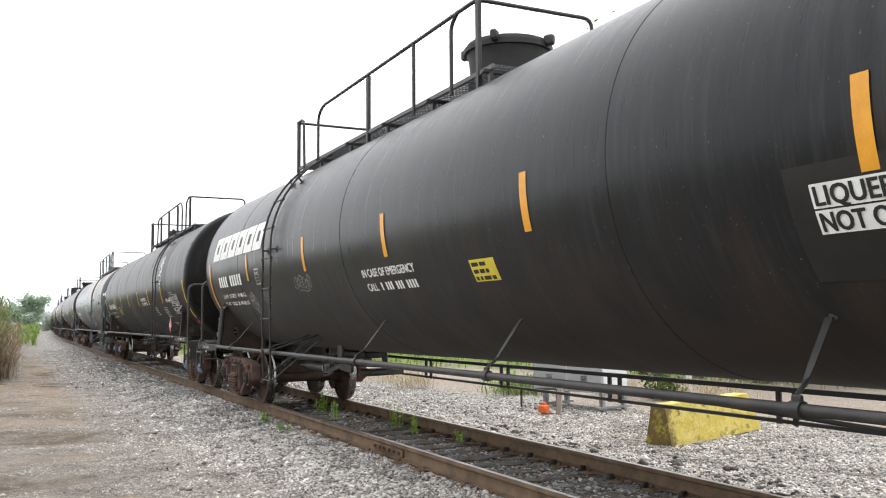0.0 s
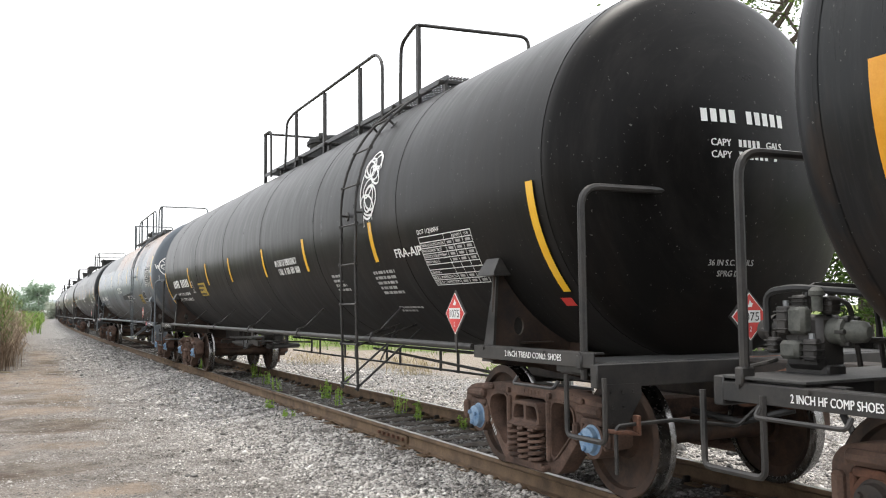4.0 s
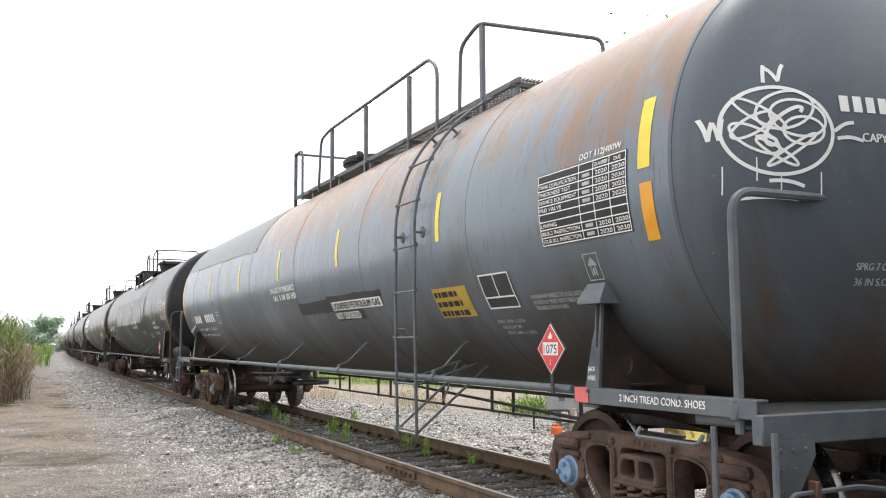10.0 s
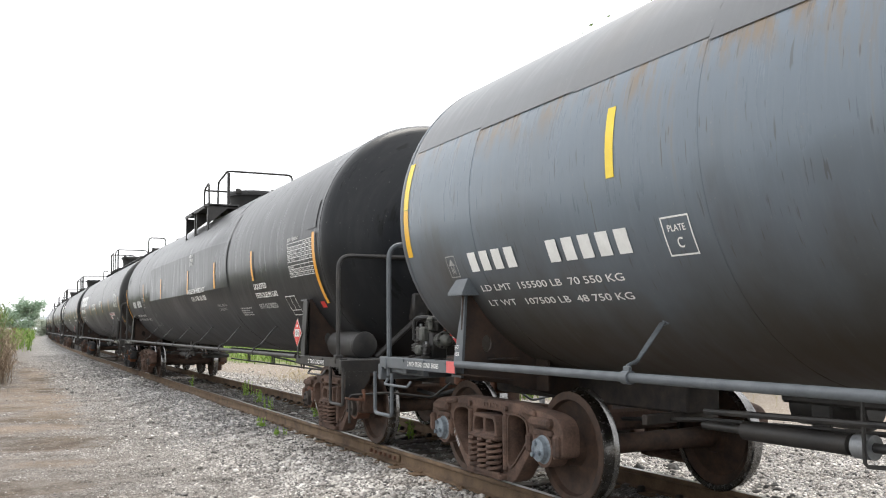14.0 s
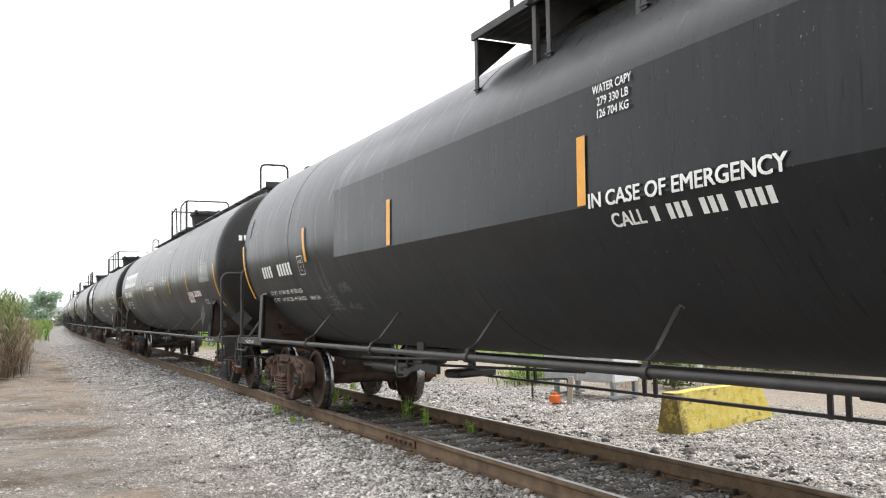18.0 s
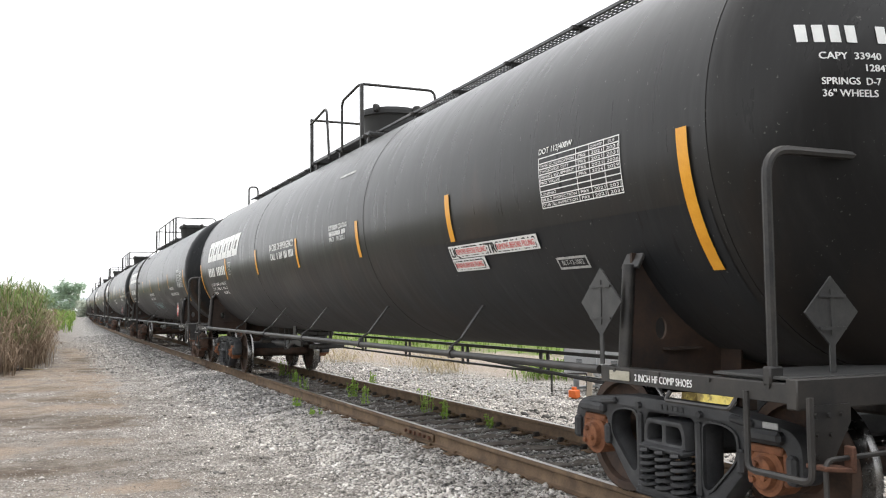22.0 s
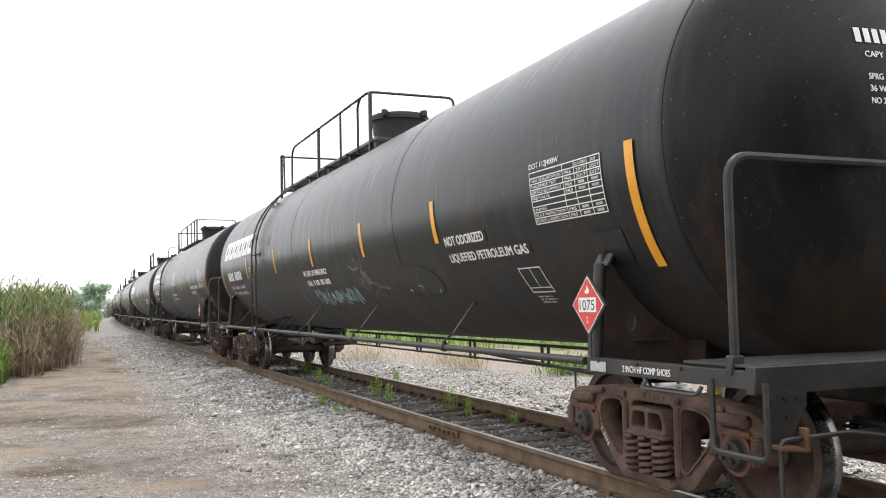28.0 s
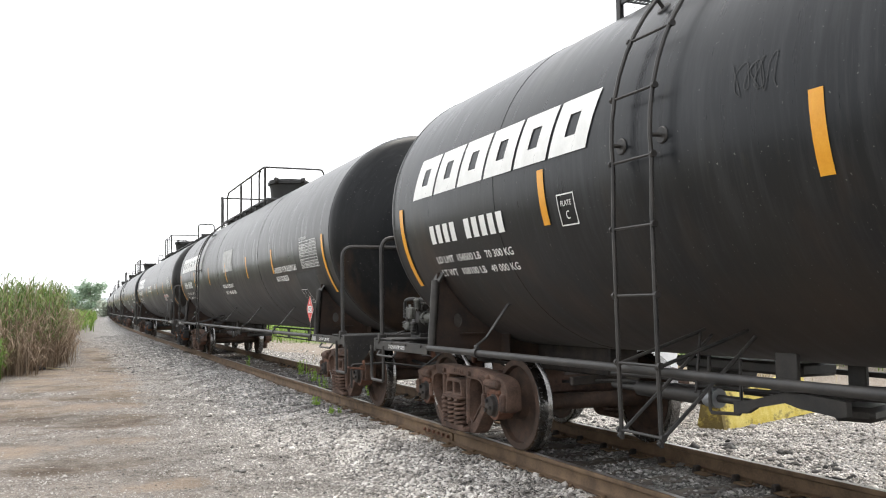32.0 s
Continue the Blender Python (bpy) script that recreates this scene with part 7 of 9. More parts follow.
def tree(label, x, y, height, spread, leaf_mat, leaves, leaf, seed, bare=0.25, z=None, category="tree"):
    """A tapered trunk with limbs and an uneven crown of single leaves."""
    rng = np.random.default_rng(seed)
    top = thing("tree", label, category, "trees and bushes", at=pose(x, y, ground_height(x, y) if z is None else z))
    g = Geo()
    lean = rng.uniform(-0.05, 0.05, 2) * height
    trunk = [(lean[0] * t * t, lean[1] * t * t, height * 0.85 * t - 0.1) for t in np.linspace(0, 1, 7)]
    g.tube(trunk, 0.1, 8, True, [height * 0.022 * (1 - 0.85 * t) + 0.015 for t in np.linspace(0, 1, 7)])
    tips = []
    for k in range(16):
        t = rng.uniform(bare, 0.97)
        ang = k * 2.4 + rng.uniform(-0.4, 0.4)
        reach = spread * (0.35 + 0.75 * math.sin(math.pi * min(1, (t - bare) / (1.02 - bare)) ** 0.8)) * rng.uniform(0.6, 1.15)
        p0 = np.array([lean[0] * t * t, lean[1] * t * t, height * 0.85 * t])
        p2 = p0 + [math.cos(ang) * reach, math.sin(ang) * reach, reach * rng.uniform(0.3, 0.9)]
        p1 = (p0 + p2) / 2 + [0, 0, -0.08 * reach]
        g.tube([p0, p1, p2], 0.03, 5, True, [height * 0.009 + 0.01, height * 0.006 + 0.006, 0.006])
        tips += [p1 * 0.5 + p2 * 0.5, p2, p2 + rng.normal(0, 0.12 * spread, 3)]
        for _ in range(2):
            q = p1 + rng.normal(0, 0.28 * spread, 3)
            g.tube([p1, q], 0.01, 4, True, [height * 0.004 + 0.004, 0.004])
            tips.append(q)
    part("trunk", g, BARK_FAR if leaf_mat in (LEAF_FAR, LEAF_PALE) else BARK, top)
    tips = np.array(tips)
    pick = rng.integers(0, len(tips), leaves)
    size = spread * rng.uniform(0.10, 0.26, len(tips))
    pts = tips[pick] + rng.normal(size=(leaves, 3)) * size[pick][:, None] * [1, 1, 0.75]
    pts[:, 2] = np.maximum(pts[:, 2], 0.1)
    v, f = leaves_at(pts, leaf, rng)
    part("crown", mesh_from("crown", v, f, leaf_mat), None, top)
    return top


def reeds(name, label, spots, material_stem, material_leaf, seed, h0, h1, leafy, width=0.012, droop=(0.0, 0.0)):
    """Reeds: thin bending stems with long drooping leaf blades."""
    rng = np.random.default_rng(seed)
    sv, sf, lv, lf = [], [], [], []
    for x, y in spots:
        h = rng.uniform(h0, h1)
        z0 = ground_height(x, y) - 0.03
        bend = rng.normal(0, 0.10, 2) * h + np.array(droop) * h * rng.uniform(0.2, 1.2)
        pts = [np.array([x + bend[0] * t * t, y + bend[1] * t * t, z0 + h * t]) for t in (0, 0.35, 0.7, 1.0)]
        w = width * rng.uniform(0.7, 1.4)
        n = len(sv)
        side = np.array([math.cos(a := rng.uniform(0, math.pi)), math.sin(a), 0])
        for i, p in enumerate(pts):
            ww = w * (1 - 0.22 * i)
            sv += [p - side * ww, p + side * ww]
        sf += [(n + 2 * i, n + 2 * i + 1, n + 2 * i + 3, n + 2 * i + 2) for i in range(3)]
        for _ in range(rng.poisson(leafy)):
            t = rng.uniform(0.35, 0.98)
            p = pts[0] * (1 - t) + pts[3] * t
            a = rng.uniform(0, 2 * math.pi)
            length = rng.uniform(0.3, 0.65)
            out = np.array([math.cos(a), math.sin(a), 0])
            q = p + out * length * 0.45 + [0, 0, length * 0.5]
            e = p + out * length * 0.9 + [0, 0, length * rng.uniform(0.0, 0.55)]
            cr = np.array([-out[1], out[0], 0]) * w * 1.5
            n = len(lv)
            lv += [p - cr * 0.4, p + cr * 0.4, q - cr, q + cr, e]
            lf += [(n, n + 1, n + 3, n + 2), (n + 2, n + 3, n + 4, n + 4)]
    top = thing(name, label, "reeds", kind="stuff")
    part("stems", mesh_from("stems", sv, sf, material_stem), None, top)
    if lf:
        me = bpy.data.meshes.new("blades")
        me.from_pydata([tuple(p) for p in lv], [], [t if t[2] != t[3] else t[:3] for t in lf])
        me.materials.append(material_leaf)
        part("blades", me, None, top)
    return top


STEM = leaf_material("dry_reed_stems", (0.13, 0.092, 0.062), (0.25, 0.185, 0.13), (0.44, 0.35, 0.265), 0.8)
BLADE = leaf_material("green_reed_blades", (0.055, 0.105, 0.020), (0.11, 0.18, 0.038), (0.22, 0.26, 0.085))
GRASS = leaf_material("bright_grass", (0.10, 0.18, 0.028), (0.17, 0.27, 0.05), (0.28, 0.36, 0.095))
WEED = leaf_material("yellow_green_weed", (0.17, 0.29, 0.04), (0.26, 0.41, 0.07), (0.36, 0.50, 0.12))
STRAW = leaf_material("dry_grass", (0.30, 0.24, 0.14), (0.42, 0.35, 0.22), (0.54, 0.47, 0.33), 0.8)


def build_plants():
    rng = np.random.default_rng(7)
    spots = []
    while len(spots) < 6500:
        x, y = rng.uniform(-11, -4.3), rng.uniform(27, 56)
        edge = -5.10 - 1.1 * max(0.0, (30.5 - y) / 3.0) + 0.35 * noise.noise((y * 0.5, 0, 0)) - 0.012 * (y - 30)
        if x < edge:
            spots.append((x, y))
    reeds("reed_bed", "tall dry reeds with green tops beside the dirt road", spots, STEM, BLADE, 3, 1.5, 2.85, 4.2)
    skirt = []
    while len(skirt) < 1500:
        y = rng.uniform(25.5, 48)
        edge = -5.10 - 1.1 * max(0.0, (30.5 - y) / 3.0) + 0.35 * noise.noise((y * 0.5, 0, 0)) - 0.012 * (y - 30)
        skirt.append((edge + rng.normal(-0.25, 0.28), y))
    reeds("dry_reed_fringe", "dry brown drooping reeds at the bed's edge", skirt, STEM, STEM, 33, 0.35, 1.9, 2.5, 0.008, (0.22, -0.10))
    front = [(x, 27.3 + rng.normal(0, 0.5) + 0.25 * (-6 - x)) for x in rng.uniform(-10, -5.6, 350)]
    reeds("dry_reed_fringe", "dry brown drooping reeds at the bed's edge", front, STEM, STEM, 34, 0.3, 1.7, 2.5, 0.008, (0.05, -0.22))
    # scraps of wood and dark litter by the reeds
    for name, label, x, y, size, turn, mat in (("board_scrap", "broken pale board lying by the reeds", -5.25, 28.7, (0.55, 0.07, 0.03), 25, STRAW), ("board_scrap", "broken dark board lying by the reeds", -5.55, 29.1, (0.45, 0.10, 0.04), -15, BARK), ("rubber_scrap", "crumpled dark scrap lying by the reeds", -5.75, 28.9, (0.38, 0.28, 0.10), 40, M["black_flat"])):
        g = Geo()
        g.box((0, 0, 0.05), size, Matrix.Rotation(0.12, 4, "Y"), 0.01)
        if name == "rubber_scrap":
            g.box((0.18, 0.1, 0.08), (0.22, 0.2, 0.05), Matrix.Rotation(0.5, 4, "X"), 0.015)
        solid(name, g, mat, label, "debris", at=pose(x, y, ground_height(x, y), 0, 0, turn))
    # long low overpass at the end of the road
    # concrete colour paled and blued to carry the haze of distance
    pale_blue = worn("haze_tinted_concrete", (0.62, 0.67, 0.72), (0.70, 0.75, 0.79), 0.8, 0.0, 0.2, 2, 0.05)
    bridge = thing("overpass", "concrete overpass far beyond the road, haze put into its pale colour", "bridge", at=pose(10.0, 420, 0))
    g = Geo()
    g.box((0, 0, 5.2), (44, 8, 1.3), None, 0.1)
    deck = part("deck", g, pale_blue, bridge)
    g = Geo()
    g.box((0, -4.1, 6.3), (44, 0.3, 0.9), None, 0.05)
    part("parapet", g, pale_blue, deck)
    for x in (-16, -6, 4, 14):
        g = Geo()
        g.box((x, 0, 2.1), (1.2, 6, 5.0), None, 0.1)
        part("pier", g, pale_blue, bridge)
    low = [(rng.uniform(-9, -6.5), rng.uniform(23.5, 27.0)) for _ in range(650)]
    reeds("grass_clump", "green grass at the road edge", low, BLADE, GRASS, 5, 0.4, 1.1, 1.5, 0.012)
    far = [(rng.uniform(-12, 3.2) + 0.02 * (y - 100), y) for y in rng.uniform(75, 190, 1600)]
    far = [(x, y) for x, y in far if x < -3.4 + BEND * (y - 20) ** 2 / 2]
    reeds("roadside_grass", "green grass and low brush along the far road", far, GRASS, GRASS, 6, 0.8, 1.9, 2.0, 0.05)
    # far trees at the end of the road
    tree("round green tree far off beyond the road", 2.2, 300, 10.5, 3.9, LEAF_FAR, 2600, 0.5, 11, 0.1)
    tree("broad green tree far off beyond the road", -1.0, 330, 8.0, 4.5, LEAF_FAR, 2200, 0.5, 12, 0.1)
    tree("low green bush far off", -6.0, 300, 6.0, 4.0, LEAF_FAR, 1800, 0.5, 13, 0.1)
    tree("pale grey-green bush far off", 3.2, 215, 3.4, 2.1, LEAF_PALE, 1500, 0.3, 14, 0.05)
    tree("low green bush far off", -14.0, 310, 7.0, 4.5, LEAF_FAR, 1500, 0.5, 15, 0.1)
    # trees behind the yard
    tree("tall leafy tree behind the yard", 13.8, 18.4, 12.0, 3.2, LEAF, 7000, 0.075, 21, 0.3)
    tree("tall leafy tree behind the yard", 20.5, 20.5, 11.5, 3.4, LEAF, 5200, 0.13, 26, 0.2)
    tree("leafy tree behind the yard", 18.5, 17.2, 6.5, 3.0, LEAF, 5000, 0.12, 22, 0.08)
    tree("leafy bush behind the yard", 15.8, 18.8, 4.0, 2.2, LEAF, 4200, 0.10, 23, 0.05)
    tree("leafy bush behind the yard", 17.0, 15.5, 3.6, 2.2, LEAF, 4200, 0.10, 27, 0.05)
    tree("leafy bush behind the yard", 14.6, 20.5, 3.2, 2.0, LEAF, 3600, 0.10, 24, 0.05)
    tree("small leafy shrub behind the barrier", 7.9, 15.5, 0.85, 0.5, LEAF, 900, 0.06, 25, 0.05)
    back = [(x, y) for x, y in zip(rng.uniform(4.0, 34, 16000), rng.uniform(14, 75, 16000)) if y + 3 * x > 58 + 6 * noise.noise((x * 0.25, y * 0.25, 2)) and x > 4 + BEND * max(y - 20, 0) ** 2 / 2]
    reeds("meadow_grass", "patchy green grass behind the yard", back[:9000], GRASS, GRASS, 8, 0.2, 0.65, 1.8, 0.018)
    dry = [(cx + rng.normal(0, r), cy + rng.normal(0, r)) for cx, cy, r in ((4.6, 21.5, 0.35), (5.2, 24.0, 0.5), (3.6, 27.5, 0.5), (7.6, 16.6, 0.4), (8.8, 15.2, 0.5)) for _ in range(90)]
    reeds("dry_grass_tuft", "straw-coloured dry grass tufts on the bare earth", dry, STRAW, STRAW, 19, 0.08, 0.28, 1.6, 0.006)
    tuft = [(6.2 + rng.normal(0, 0.35), 18.8 + rng.normal(0, 0.5)) for _ in range(160)]
    reeds("grass_tuft", "bright green grass tuft in the gravel", tuft, GRASS, GRASS, 18, 0.08, 0.28, 1.6, 0.010)
    # unseen trees added behind the camera and across the road, a horizon for reflections
    k = 40
    for x, y, h in ((-56, -10, 5), (-58, 6, 5.5), (-60, 22, 5), (-62, 38, 5.5), (-34, -30, 5), (-12, -38, 5.5), (6, -40, 5), (22, -34, 6), (34, -20, 6), (38, -3, 6)):
        tree("unseen filler tree closing the surroundings", x, y, h, 3.6, LEAF, 2600, 0.45, k, 0.02)
        k += 1
    # utility pole
    g = Geo()
    g.tube([(0, 0, -0.2), (0.05, 0, 9.6)], 0.13, 10, True, [0.15, 0.10])
    g.box((0.05, 0, 9.0), (0.12, 1.8, 0.14), Matrix.Rotation(0.6, 4, "Z"), 0.01)
    solid("utility_pole", g, BARK, "weathered wooden utility pole behind the yard", "pole", at=pose(12.6, 19.6, 0.0))
    # weeds on the track bed
    w = np.random.default_rng(9)
    for x, y, h, k in ((0.55, 13.1, 0.34, 7), (0.05, 14.6, 0.30, 7), (0.25, 15.7, 0.30, 12), (-0.2, 17.6, 0.26, 7), (0.45, 12.2, 0.28, 6), (0.62, 11.0, 0.18, 5), (0.1, 19.5, 0.25, 8), (-1.1, 14.6, 0.16, 6), (-1.15, 13.4, 0.12, 5), (0.3, 21.5, 0.3, 8), (-0.3, 25, 0.3, 8), (0.9, 16.6, 0.3, 10)):
        g, v, f = Geo(), [], []
        for _ in range(k):
            b = np.array([w.normal(0, 0.05), w.normal(0, 0.06), -0.03])
            tip = b + [w.normal(0, 0.025), w.normal(0, 0.03), h * w.uniform(0.8, 1.4)]
            g.tube([tuple(b), tuple(tip)], 0.004, 4)
            pts = b + (tip - b) * w.uniform(0.15, 1.0, 11)[:, None] + w.normal(0, 0.012, (11, 3))
            lv, lf = leaves_at(pts, 0.03, w, 0.7)
            f += (lf + len(v)).tolist()
            v += lv.tolist()
        top = thing("weed", "small green weed growing in the track ballast", "weed", "weeds in the ballast", at=pose(x, y, ground_height(x, y)))
        tagged(part("stem", g, WEED, top), kind="stuff")
        part("foliage", mesh_from("foliage", v, f, WEED), None, top)


build_plants()

# ---- the train ----
def emergency(car, y, phi, width, height=0.095, gap=6.3, indent=0.02, mat="white"):
    letters(car, "IN CASE OF EMERGENCY", wrap_at(y, phi), width, height, mat)
    letters(car, "CALL", wrap_at(y - indent, phi - gap), width * 0.21, height, mat)
    bars(car, "0 000 000 0000", wrap_at(y - indent - width * 0.27, phi - gap), width * 0.68, height, mat, name="number_bar")


def car_round_rail(a, label, k):
    """Black car with a central housing, long walkway, side ladder and owner's sign."""
    set_tank(1.51, 2.515)
    paint = "soot" if k == 2 else "black"
    car = tank_car(label, a, a + 0.80, paint, "black_head", rings=6, post_dy=-0.15)
    add_sides(car, a, "steel_dark", [-5.4, -2.25, 0.76, 6.9])
    add_under_rail(car, -6.2, 6.2, [-5.4, -3.0, -0.6, 1.8, 4.2], 1.0, 0.58, 0.85, True)
    add_dome(car, -0.1)
    add_walkway(car, -1.0, 5.65)
    zt = 4.77
    add_railing(car, [[(-0.72, 4.54, 3.92), (-0.72, 4.54, 4.66), (-0.72, 4.3, zt), (-0.72, -0.7, zt), (0.72, -0.7, zt), (0.72, -0.7, 3.85)],
                      [(-0.72, 5.63, zt), (0.72, 5.63, zt), (0.72, 5.63, 3.85)], [(-0.72, 5.63, zt), (-0.72, 5.3, zt), (-0.72, 5.25, 3.9)],
                      [(-0.72, 0.9, 3.9), (-0.72, 0.9, zt)], [(-0.72, -0.1, 3.9), (-0.72, -0.1, zt - 0.1), (-0.72, -0.25, zt)]])
    for y in (5.63, 2.43, -0.7):
        add_post(car, -0.72, y, 3.82, zt)
    add_ladder(car, 4.27, 0.43, "steel_dark")
    if k == 0:
        add_stripes(car, (-5.84, -2.86, -0.03, 2.78, 5.88), 2.3, -15.0, (-a - 0.46, a + 0.44), 1.4, -33)
    else:
        add_stripes(car, (-5.15, -2.62, 0.05, 2.78, 5.63), 0.3, -16.7, (-a - 0.45, a + 0.52), 0.5, -33.6)
    add_valve_gear(car, a + 1.33, 1)
    logo(car, 8.45, 2.8, 3.55, 0.43)
    bars(car, "0000 00000", wrap_at(8.07, -16.4), 1.73, 0.19)
    ld, lt = (("LD LMT  154200 LB   69 900 KG", "LT WT   108800 LB   49 400 KG"), ("LD LMT  154500 LB   70 300 KG", "LT WT   108100 LB   49 000 KG"))[min(k, 1)]
    letters(car, ld, wrap_at(8.06, -24.4), 1.72, 0.075)
    letters(car, lt, wrap_at(8.06, -30.0), 1.72, 0.075)
    plate_c(car, 5.41, -8.4)
    emergency(car, 0.78, -22.3, 1.42, 0.092)
    table(car, -7.32, -0.6, 1.06, 0.42, "DOT 112J400W", "black_flat" if k == 1 else None, (("2017", "2027"), ("2017", "2027")) if k == 1 else (), "PRS" if k == 1 else "")
    if k == 0:
        sticker(car, -1.78, -20.9, 0.43, 0.205, "sticker", 1)
        patch(car, -5.33, -7.6, -35.5, -11.8, 0.003, "rubbed", "panel", "black painted panel")
        for text, w, ph, h in (("LIQUEFIED PETROLEUM GAS", 1.75, -19.8, 0.10), ("NOT ODORIZED", 0.95, -24.9, 0.10)):
            part("sign_field", sheet(wrap_at(-5.48, ph - 0.5, 0.006), [rect(0, 0, w, h + 0.025)], 2), M["white"], car, smooth=False)
            letters(car, text, wrap_at(-5.50, ph, 0.009), w - 0.04, h, "black_flat")
        scrawl(car, wrap_at(3.38, -26.5), 0.70, 0.26, 5, "chalk", 0.009, 6, "bubbles")
        scrawl(car, wrap_at(6.2, -38.0), 0.46, 0.42, 6, "chalk", 0.007, 4, "knot")
        scrawl(car, wrap_at(5.3, -32.0), 0.40, 0.30, 8, "chalk", 0.007, 4, "bubbles")
    elif k == 2:
        letters(car, "LIQUEFIED PETROLEUM GAS", wrap_at(-5.25, -16.8), 1.68, 0.10)
        letters(car, "NOT ODORIZED", wrap_at(-5.25, -23.0), 0.92, 0.10)
        part("panel", sheet(wrap_at(0.35, -7.7, 0.004), [rect(0, 0, 1.25, 0.5)], 5), M["white_faded"], car, "blank pale panel", smooth=False)
        part("panel", sheet(wrap_at(4.4, -0.5, 0.004), [rect(0, 0, 0.40, 0.84)], 7), M["white_faded"], car, "tall blank pale panel", smooth=False)
        outline(car, wrap_at(-6.68, -40.5, 0.006), 0.40, 0.27, 0.012, "white", extra=[rect(0.012, 0.05, 0.388, 0.06), rect(0.2, 0.06, 0.21, 0.258)])
        patch(car, -6.75, -8.1, -33.0, -18.5, 0.003, "overspray", "panel", "grey touched-up panel")
        placard(car, pose(-1.56, -8.25, 1.42), stand=0.18)
    else:
        patch(car, -5.31, -6.32, -19.4, -14.4, 0.003, "rubbed", "panel", "dark painted bar behind the sign")
        patch(car, -5.31, -7.08, -26.0, -21.2, 0.003, "rubbed", "panel", "dark painted bar behind the sign")
        letters(car, "NOT ODORIZED", wrap_at(-5.35, -18.6), 0.92, 0.095)
        letters(car, "LIQUEFIED PETROLEUM GAS", wrap_at(-5.35, -25.3), 1.68, 0.09)
        part("panel", sheet(wrap_at(-6.68, -40.5, 0.003), [rect(0, 0, 0.40, 0.27)], 3), M["black_flat"], car, smooth=False)
        outline(car, wrap_at(-6.68, -40.5, 0.006), 0.40, 0.27, 0.012, "white", extra=[rect(0.012, 0.05, 0.388, 0.06), rect(0.2, 0.06, 0.21, 0.258)])
        small_print(car, wrap_at(-6.72, -45.5), 0.35, 0.10, 3, 3)
        scrawl(car, wrap_at(0.65, -42.5), 2.35, 0.30, 12, "mint", 0.015, 17, "row")
        scrawl(car, wrap_at(-1.65, -39.7), 1.40, 0.80, 13, "chalk", 0.007, 4, "figure")
        rubbed_oval(car, -3.68, -4.82, -39.5, -24.0, 14)
        scrawl(car, wrap_at(3.4, 2.0), 0.35, 0.25, 15, "overspray", 0.006, 4)
        placard(car, pose(-1.56, -8.25, 1.42), stand=0.18)
        placard(car, pose(0.17, -a - 1.42, 1.36, 0, 0, 90), 0.235, stand=0.14)
    part("tank_pad", sheet(wrap_at(-a + 0.27, -32.2, 0.008), [rect(0, 0, 0.44, 0.275)], 3), M["rubbed"], car, "dark square pad under the post bracket")
    place = head_at(a + 0.80, -0.37, 3.07)
    bars(car, "0000 00000", place, 0.71, 0.10)
    for text, w, v in (("CAPY  33890 GAL US", 0.55, -0.10), ("128300 L", 0.24, -0.17), ("SPRG  D-5  7 OUTER  7 INNER", 0.68, -0.25), ("36 WHLS", 0.22, -0.33), ("NO 24 BRAKE BEAM", 0.44, -0.41)):
        letters(car, text, place, w, 0.042, u0=0.06 if text != "128300 L" else 0.26, v0=v)
    sill_text(car, "2 INCH HF COMP SHOES", -a - 0.28, 0.53, 0.960, 0.045)
    sill_text(car, "2 INCH HF COMP SHOES", a + 1.02, 0.53, 0.960, 0.045)
    part("reflector", sheet(plane_at(-1.512, -a + 0.12, 0.945), [rect(0, 0, 0.2, 0.07)]), M["white_faded"], car, smooth=False)
    return car


